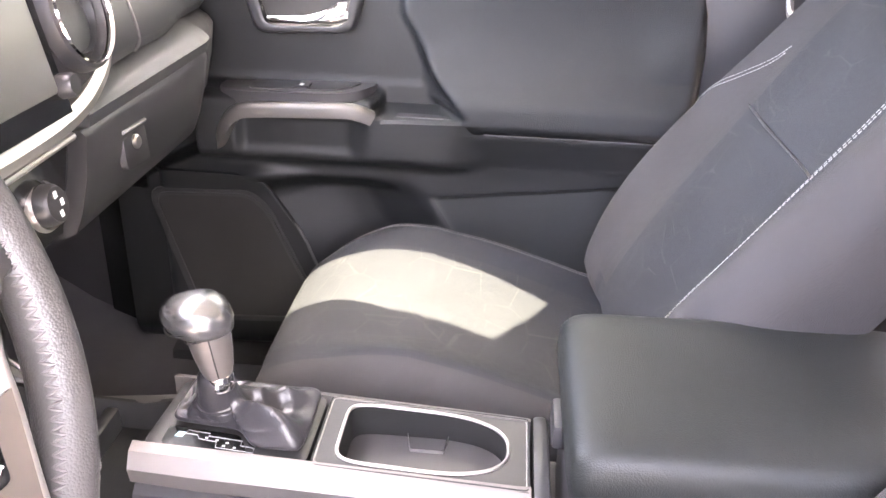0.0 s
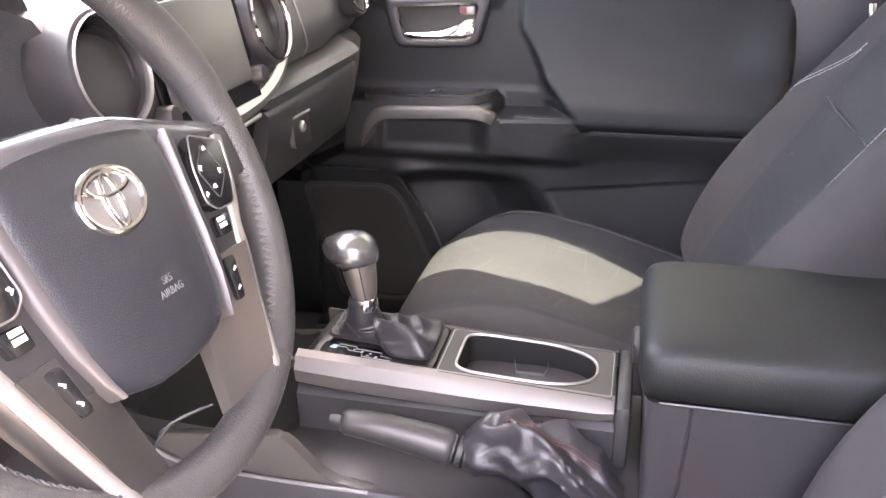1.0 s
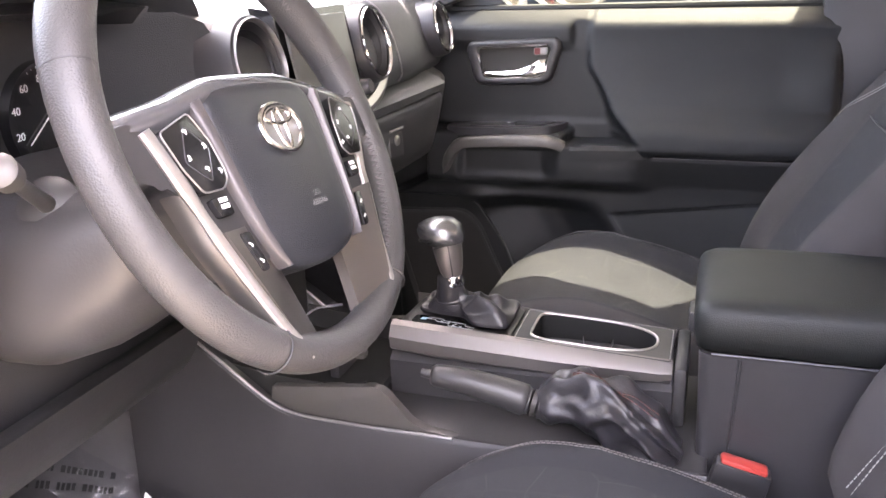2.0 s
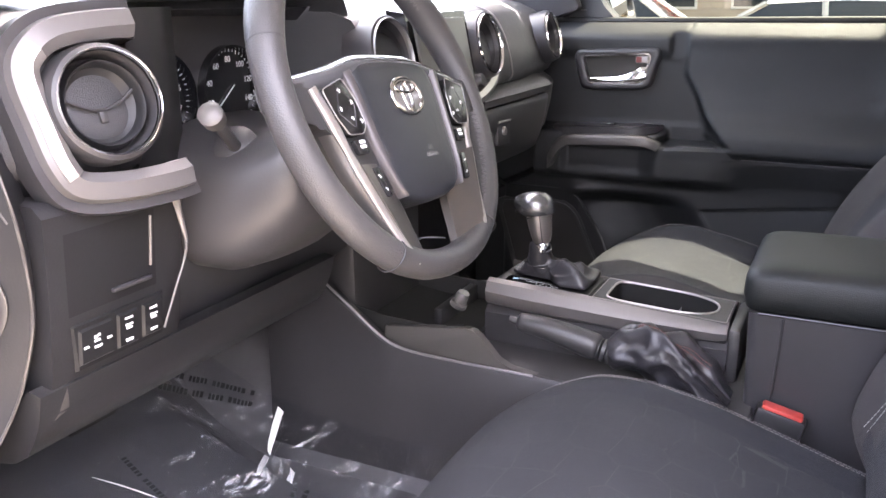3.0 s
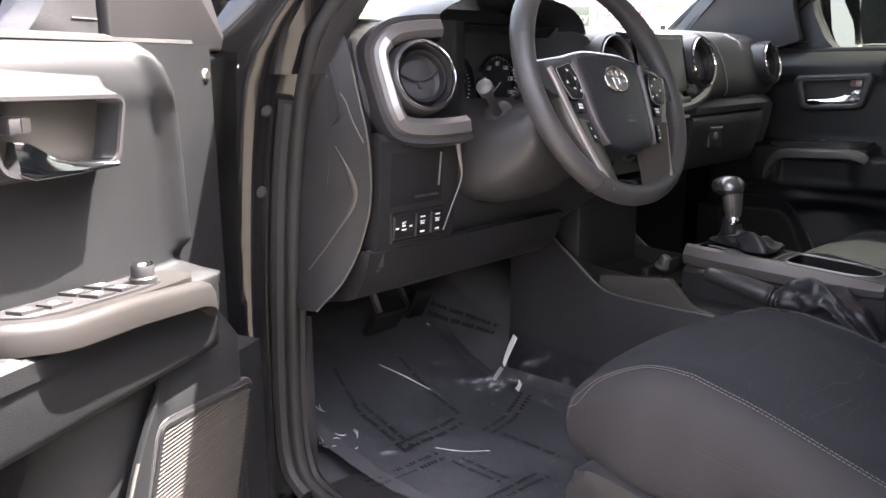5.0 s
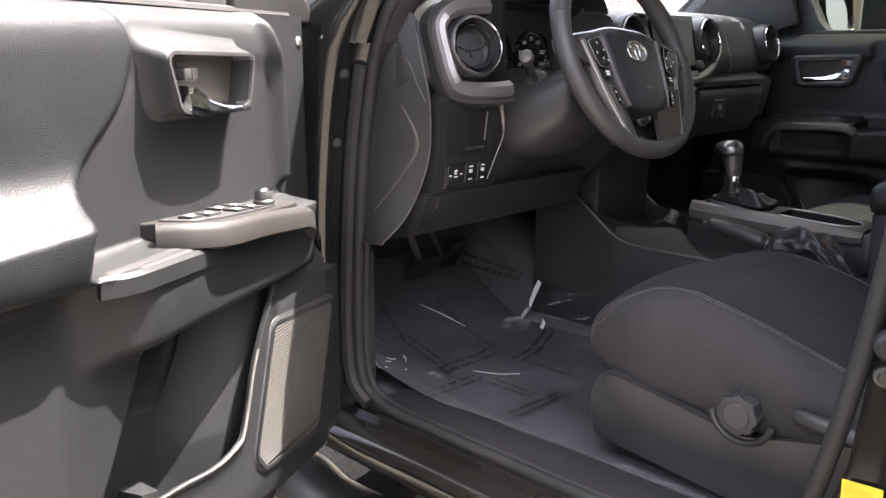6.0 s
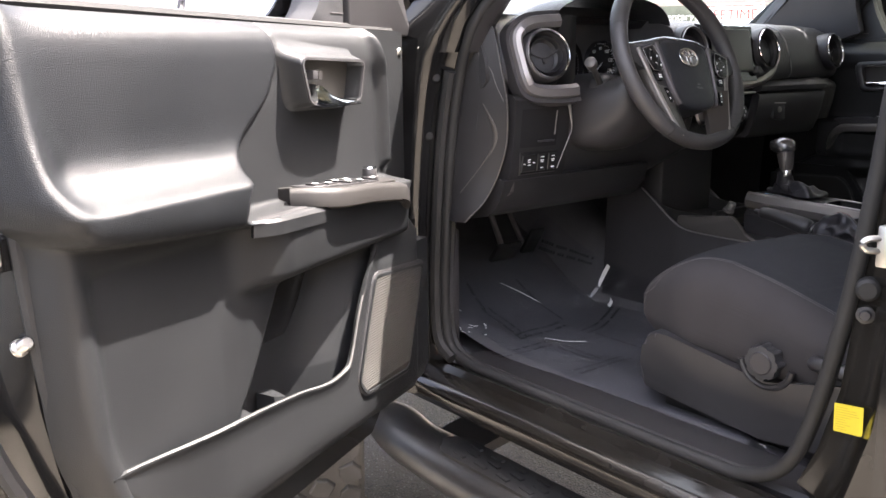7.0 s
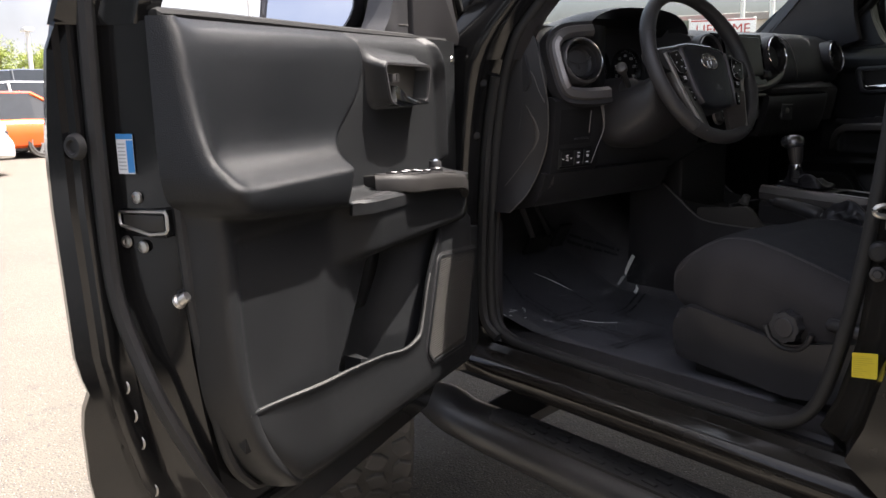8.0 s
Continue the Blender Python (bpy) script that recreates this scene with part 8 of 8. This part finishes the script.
part("mat", bm_loft([[(-0.93 + 1.0 * i / 20, -0.06 + 0.44 * j / 12, zf(-0.93 + 1.0 * i / 20) + 0.006) for j in range(13)] for i in range(21)], closed=False), carp, fm)


# ---- the lot: parked cars, trees, poles, buildings ----
CAR_GLASS = material("car_glass", (0.02, 0.025, 0.028), 0.06, spots=0.1, coat=0.5)
ALLOY = material("alloy", (0.4, 0.4, 0.4), 0.3, metal=0.9, spots=0.1)
LAMP = material("lamp_lens", (0.7, 0.7, 0.7), 0.1, spots=0.05)
TAIL = material("tail_lens", (0.45, 0.03, 0.02), 0.15, spots=0.05)


def parked_car(name, m, size, paint, label, boxy=0.0, group="parked cars"):
    """A parked car, nose along +x of its own frame, on z = 0. boxy: 0 saloon, 1 tall wagon."""
    L, Wd, H = size
    XF[0] = Matrix.Identity(4)
    ob = new(name)
    tagged(ob, label, "car", group)
    belt = H * (0.62 - 0.02 * boxy)
    prof = [(-0.5, 0.55, 0.93), (-0.485, 0.78, 0.98), (-0.40, 0.96 if boxy < 0.5 else 1.0, 1.0), (-0.25, 1.0, 1.0), (0.0, 1.0, 1.0), (0.17, 0.98, 1.0), (0.30, 0.88, 0.99), (0.42, 0.80, 0.97), (0.475, 0.66, 0.92), (0.5, 0.5, 0.84)]
    rings = []
    for u, h, w in prof:
        zt, hw, zb = belt * h, Wd / 2 * w, H * 0.15
        rings.append([(u * L, a * hw, zb + (zt - zb) * b) for a, b in ((-0.86, 0), (-0.97, 0.12), (-1.0, 0.45), (-0.98, 0.75), (-0.90, 0.95), (-0.75, 1.0), (0, 1.02), (0.75, 1.0), (0.90, 0.95), (0.98, 0.75), (1.0, 0.45), (0.97, 0.12), (0.86, 0))])
    body = part("body", bm_loft(rings), paint, ob, sharp=45)
    rear0, rear1 = (-0.43, -0.27) if boxy < 0.5 else (-0.475, -0.43)
    cab_r = [(rear0, 0.90, 0.0), (rear1, 0.70, 1.0), (-0.12, 0.72, 1.04), (0.04, 0.70, 0.97), (0.22 - 0.02 * boxy, 0.84, 0.0)]
    gl = []
    for u, w, h in cab_r:
        z0, z1 = belt * 0.95, belt + (H - belt) * h
        gl.append([(u * L, -Wd / 2 * 0.9, z0), (u * L, -Wd / 2 * (0.88 - (0.88 - w) * h), max(z1 - 0.03, z0 + 0.01)), (u * L, 0, max(z1, z0 + 0.02)), (u * L, Wd / 2 * (0.88 - (0.88 - w) * h), max(z1 - 0.03, z0 + 0.01)), (u * L, Wd / 2 * 0.9, z0)])
    part("rear_window", bm_loft([r[0:1] + r[1:4] + r[4:5] for r in gl[0:2]]), CAR_GLASS, ob, sharp=35)
    part("windscreen", bm_loft(gl[3:5]), CAR_GLASS, ob, sharp=35)
    for sd in (0, 1):
        part("side_window", bm_loft([(r[0:3] if sd == 0 else r[2:5]) + [(r[2][0], 0, belt * 0.95)] for r in gl[1:4]]), CAR_GLASS, ob, sharp=35)
    rf = []
    for u, w in ((rear1 - 0.01, 0.69), (-0.12, 0.73), (0.05, 0.71)):
        h = lerp([(rear1, 1.0), (-0.12, 1.04), (0.05, 0.965)], u)
        z1 = belt + (H - belt) * h
        rf.append([(u * L, -Wd / 2 * w, z1 - 0.03), (u * L, -Wd / 2 * w * 0.8, z1 + 0.008), (u * L, 0, z1 + 0.014), (u * L, Wd / 2 * w * 0.8, z1 + 0.008), (u * L, Wd / 2 * w, z1 - 0.03), (u * L, 0, z1 - 0.02)])
    part("roof", bm_loft(rf), paint, ob)
    for s in (-1, 1):
        for (u0, h0, w0), (u1, h1, w1) in ((((0.05), 0.965, 0.71), (0.225 - 0.02 * boxy, 0.0, 0.86)), ((rear1, 1.0, 0.70), (rear0, 0.0, 0.90)), ((-0.08, 1.03, 0.73), (-0.09, 0.0, 0.905))):
            a = Vector((u0 * L, s * Wd / 2 * w0, belt + (H - belt) * h0 - 0.02))
            b = Vector((u1 * L, s * Wd / 2 * w1, belt * 0.97))
            part("pillar", bm_tube([a, b], 0.035, 6), paint, ob)
        part("headlamp", bm_box((L * 0.455, s * Wd * 0.30 - 0.16, belt * 0.62), (L * 0.488, s * Wd * 0.30 + 0.16, belt * 0.74), 0.03), LAMP, ob)
        part("tail_lamp", bm_box((-L * 0.497, s * Wd * 0.36 - 0.13, belt * 0.68), (-L * 0.47, s * Wd * 0.36 + 0.13, belt * 0.85), 0.02), TAIL, ob)
        part("door_mirror", bm_box((L * 0.15, s * Wd * 0.5 - 0.02 if s > 0 else s * Wd * 0.5 - 0.14, belt * 0.98), (L * 0.18, s * Wd * 0.5 + 0.14 if s > 0 else s * Wd * 0.5 + 0.02, belt * 1.12), 0.03), paint, ob)
        for u in (-0.29, 0.305):
            r = H * 0.235
            mw = Matrix.Translation((u * L, s * Wd * 0.44, r)) @ Euler((radians(90 * s), 0, 0)).to_matrix().to_4x4()
            w = part("wheel", bm_lathe([(0, 0.04), (r * 0.7, 0.04), (r * 0.74, -0.09), (r * 0.95, -0.10), (r, -0.05), (r, 0.06), (r * 0.9, 0.1), (0, 0.1)], mw, 28), TYRE, ob)
            sp = []
            for k in range(5):
                a = 2 * math.pi * k / 5
                b = bm_box((0.03, -r * 0.09, -0.085), (r * 0.7, r * 0.09, -0.05), 0.01, 1)
                b.transform(mw @ Matrix.Rotation(a, 4, "Z"))
                sp.append(b)
            part("rim", join(*sp, bm_lathe([(r * 0.66, -0.03), (r * 0.68, -0.1), (r * 0.75, -0.1), (r * 0.75, -0.03)], mw, 28), bm_lathe([(0, -0.09), (0.06, -0.09), (0.07, -0.05), (0, -0.05)], mw, 16)), ALLOY if boxy < 0.5 else GUNMETAL, w)
    part("grille", bm_box((L * 0.487, -Wd * 0.24, H * 0.22), (L * 0.503, Wd * 0.24, belt * 0.62), 0.02), TRIM_BLACK, ob)
    part("sill_skirt", bm_box((-L * 0.42, -Wd * 0.44, H * 0.12), (L * 0.42, Wd * 0.44, H * 0.2), 0.02), TRIM_BLACK, ob)
    ob.matrix_basis = m
    return ob


def car_paint(name, c):
    return material(name, c, 0.25, spots=0.03, coat=1.0)


ORANGE, WHITE, SILVERC, BLUE, GREY = car_paint("orange_paint", (0.85, 0.12, 0.01)), car_paint("white_paint", (0.8, 0.8, 0.8)), car_paint("silver_paint", (0.42, 0.43, 0.44)), car_paint("blue_paint", (0.08, 0.14, 0.38)), car_paint("grey_paint", (0.12, 0.13, 0.14))
# the last wagon is out of view, added to darken the driver side
CARS = [(-16.9, 1.35, -90, (4.9, 1.9, 1.22), ORANGE, "bright orange two-door car parked in the lot", 0.0), (-13.6, -1.05, 90, (5.2, 1.95, 1.75), WHITE, "white pickup nose parked in the lot", 1.0), (-22.5, 3.2, -90, (4.8, 1.85, 1.45), WHITE, "white saloon parked behind the orange car", 0.0), (-22.6, 8.4, 90, (4.7, 1.85, 1.42), BLUE, "blue saloon parked beside a white one", 0.0), (-30.0, 5.0, -90, (5.0, 2.0, 1.9), GREY, "dark grey wagon parked in the back row", 1.0), (-30.0, -1.5, 90, (4.6, 1.8, 1.45), SILVERC, "silver saloon parked in the back row", 0.0),
        (-0.7, 11.0, 180, (4.9, 1.9, 1.33), SILVERC, "pale silver saloon parked across the lane", 0.0), (-4.6, 14.5, 180, (4.8, 1.85, 1.38), WHITE, "white saloon parked across the lane", 0.0), (4.8, 12.0, 180, (4.9, 1.9, 1.4), WHITE, "white saloon parked across the lane", 0.0), (-10.0, 16.5, 160, (4.9, 1.9, 1.7), GREY, "dark grey wagon in the far row", 1.0), (-15.5, 19.0, 150, (4.8, 1.85, 1.45), WHITE, "white saloon in the far row", 0.0), (-7.0, 22.0, 170, (4.8, 1.85, 1.6), GREY, "dark grey wagon in the far row", 1.0), (-21.0, 16.0, 140, (4.8, 1.85, 1.45), SILVERC, "silver saloon in the far row", 0.0), (0.3, -3.05, 180, (5.1, 1.95, 1.78), GREY, "unseen dark grey wagon added alongside the truck to block sky light", 1.0)]
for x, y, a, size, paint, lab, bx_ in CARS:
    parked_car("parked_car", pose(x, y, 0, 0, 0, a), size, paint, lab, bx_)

LEAF = material("spring_leaves", (0.20, 0.27, 0.04), 0.6, spots=0.9, spot_scale=0.8, second=(0.36, 0.39, 0.07))
BARK = material("bark", (0.10, 0.075, 0.055), 0.9, grain=0.8, grain_scale=30, spots=0.4)


def tree(seed, h):
    """A small street tree: forked trunk and a loose crown of leaf clumps."""
    g = random.Random(seed)
    ob = new("tree")
    tagged(ob, "young green tree at the edge of the lot", "tree", "trees round the lot")
    limbs = [bm_tube(smooth_path([(0, 0, 0), (0.05, 0.02, h * 0.2), (0.0, 0.06, h * 0.45), (0.05, 0.0, h * 0.8)], 4), [h * 0.03 * (1 - 0.07 * i) for i in range(13)], 7)]
    tips = []
    for k in range(9):
        a, z = g.uniform(0, 6.28), h * g.uniform(0.25, 0.6)
        e = Vector((math.cos(a) * h * g.uniform(0.18, 0.36), math.sin(a) * h * g.uniform(0.18, 0.36), z + h * g.uniform(0.12, 0.34)))
        limbs.append(bm_tube([Vector((0.02, 0.02, z)), Vector((0.02, 0.02, z)).lerp(e, 0.5) + Vector((0, 0, h * 0.03)), e], [h * 0.013, h * 0.009, h * 0.003], 5))
        tips.append(e)
    part("trunk", join(*limbs), BARK, ob)
    verts, faces = [], []
    for e in tips + [Vector((0, 0, h * 0.85)), Vector((0.1 * h, 0, h * 0.7)), Vector((-0.08 * h, 0.1 * h, h * 0.75))]:
        for c in range(9):
            q = e + Vector((g.gauss(0, 0.09), g.gauss(0, 0.09), g.gauss(0, 0.075))) * h
            for l in range(40):
                p = q + Vector((g.gauss(0, 0.042), g.gauss(0, 0.042), g.gauss(0, 0.036))) * h
                d, s = Vector((g.gauss(0, 1), g.gauss(0, 1), g.gauss(0, 0.7))).normalized(), Vector((g.gauss(0, 1), g.gauss(0, 1), g.gauss(0, 1))).normalized()
                z = h * g.uniform(0.012, 0.022)
                i = len(verts)
                verts += [p - d * z, p + s * z * 0.5, p + d * z, p - s * z * 0.5]
                faces.append((i, i + 1, i + 2, i + 3))
    me = bpy.data.meshes.new("crown")
    me.from_pydata([tuple(v) for v in verts], [], faces)
    me.materials.append(LEAF)
    cr_ = new("crown", me)
    cr_.parent = ob
    return ob


protos = [tree(s, 4.2 + 0.4 * s) for s in range(4)]
rng = random.Random(3)
spots = []
for k in range(60):
    az = radians(14 + 76 * k / 59 + rng.uniform(-0.8, 0.8))
    d = rng.uniform(62, 84)
    spots.append((-math.sin(az) * d, math.cos(az) * d))
for i, (x, y) in enumerate(spots):
    m = pose(x, y, 0, 0, 0, rng.uniform(0, 360))
    if i < 4:
        protos[i].matrix_basis = m
    else:
        copy_thing(protos[i % 4], m)
POLE = material("pole_paint", (0.72, 0.72, 0.7), 0.5, spots=0.1)
for az, d, h in ((31.2, 40, 9), (29.4, 34, 9), (80.5, 34, 9), (64.0, 46, 9), (77.9, 38, 3.6)):
    x, y = -math.sin(radians(az)) * d, math.cos(radians(az)) * d
    ob = thing("light_pole", (x, y, 0), "pale metal light pole standing in the lot", "light pole", group="light poles")
    part("pole", bm_tube([(x, y, 0), (x, y, h)], [0.11, 0.08], 10), POLE, ob)
    part("base", bm_lathe([(0.28, 0), (0.28, 0.5), (0.2, 0.6), (0, 0.6)], Matrix.Translation((x, y, 0)), 16), POLE, ob)
    part("lamp_head", bm_box((x - 0.35, y - 0.18, h), (x + 0.35, y + 0.18, h + 0.15), 0.03), POLE, ob)
# banner on posts
bx0, by0 = -math.sin(radians(33.2)) * 33, math.cos(radians(33.2)) * 33
BM = pose(bx0, by0, 0, 0, 0, 33)
XF[0] = BM
bn = thing("banner", (bx0, by0, 0), "white banner with red print beside a dark green sign", "banner")
UP = Matrix.Rotation(radians(90), 4, "X")
part("sheet", bm_box((-0.75, -0.02, 2.55), (1.65, 0.02, 3.35), 0.01), WHITE_MARK, bn, "white banner sheet framed in red")
for z0, z1 in ((2.58, 2.63), (3.27, 3.32)):
    part("border", bm_box((-0.72, -0.026, z0), (1.62, -0.021, z1)), RED, bn)
words("LIFETIME", Matrix.Translation((0.45, -0.03, 2.95)) @ UP, 0.52, bn, RED)
part("sign_board", bm_box((-3.4, -0.02, 2.45), (-0.8, 0.02, 3.35), 0.01), material("sign_green", (0.07, 0.08, 0.06), 0.6, spots=0.4, spot_scale=3), bn, "dark green sign board")
words("Complimentary", Matrix.Translation((-2.1, -0.03, 2.93)) @ UP, 0.40, bn, WHITE_MARK)
for s in (-3.3, -0.78, 1.6):
    part("post", bm_tube([(s, 0.05, 0), (s, 0.05, 3.4)], 0.05, 8), POLE, bn)
XF[0] = Matrix.Identity(4)


def low_building(x, y, a, w, d, h, paint, label):
    """A low shop: walls, roof slab with a parapet, windows and a door in relief."""
    m = pose(x, y, 0, 0, 0, a)
    XF[0] = m
    ob = thing("shop_building", (x, y, 0), label, "building")
    part("wall", bm_box((-w / 2, 0, 0), (w / 2, d, h)), paint, ob, flat=True)
    part("roof", bm_box((-w / 2 - 0.3, -0.3, h), (w / 2 + 0.3, d + 0.3, h + 0.45), 0.05), material("roof_trim", (0.3, 0.28, 0.26), 0.7, spots=0.1), ob, flat=True)
    n = int(w / 3)
    for k in range(n):
        x0 = -w / 2 + (k + 0.5) * w / n
        wdw = part("window", bm_box((x0 - 1.0, -0.06, 0.9), (x0 + 1.0, 0.02, h - 1.0), 0.02), POLE, ob)
        part("pane", bm_box((x0 - 0.9, -0.075, 1.0), (x0 + 0.9, -0.05, h - 1.1)), CAR_GLASS, wdw)
    part("canopy", bm_box((-w * 0.12, -1.6, h - 0.9), (w * 0.12, 0, h - 0.6), 0.05), RED, ob)
    XF[0] = Matrix.Identity(4)


low_building(-2.0, 34.0, 0, 26, 9, 5.2, material("tan_wall", (0.45, 0.38, 0.3), 0.85, grain=0.3, grain_scale=20, spots=0.2, spot_scale=0.5), "low tan shop building beyond the parked cars")
low_building(-30.0, 44.0, 25, 20, 9, 4.4, material("pale_wall", (0.6, 0.57, 0.52), 0.85, grain=0.3, grain_scale=20, spots=0.2, spot_scale=0.5), "low pale shop building beyond the lot")

# plain wall added out of view: closes the lot behind, browns the reflections
wl = bm_box((7.5, -10.0, 0.0), (7.8, 6.0, 4.2), 0.01)
tagged(part("wall_rear", wl, material("block_wall", (0.22, 0.19, 0.16), 0.9, grain=0.4, grain_scale=12, spots=0.3, spot_scale=0.7)), "unseen brown block wall added behind the truck", "wall", kind="structure")
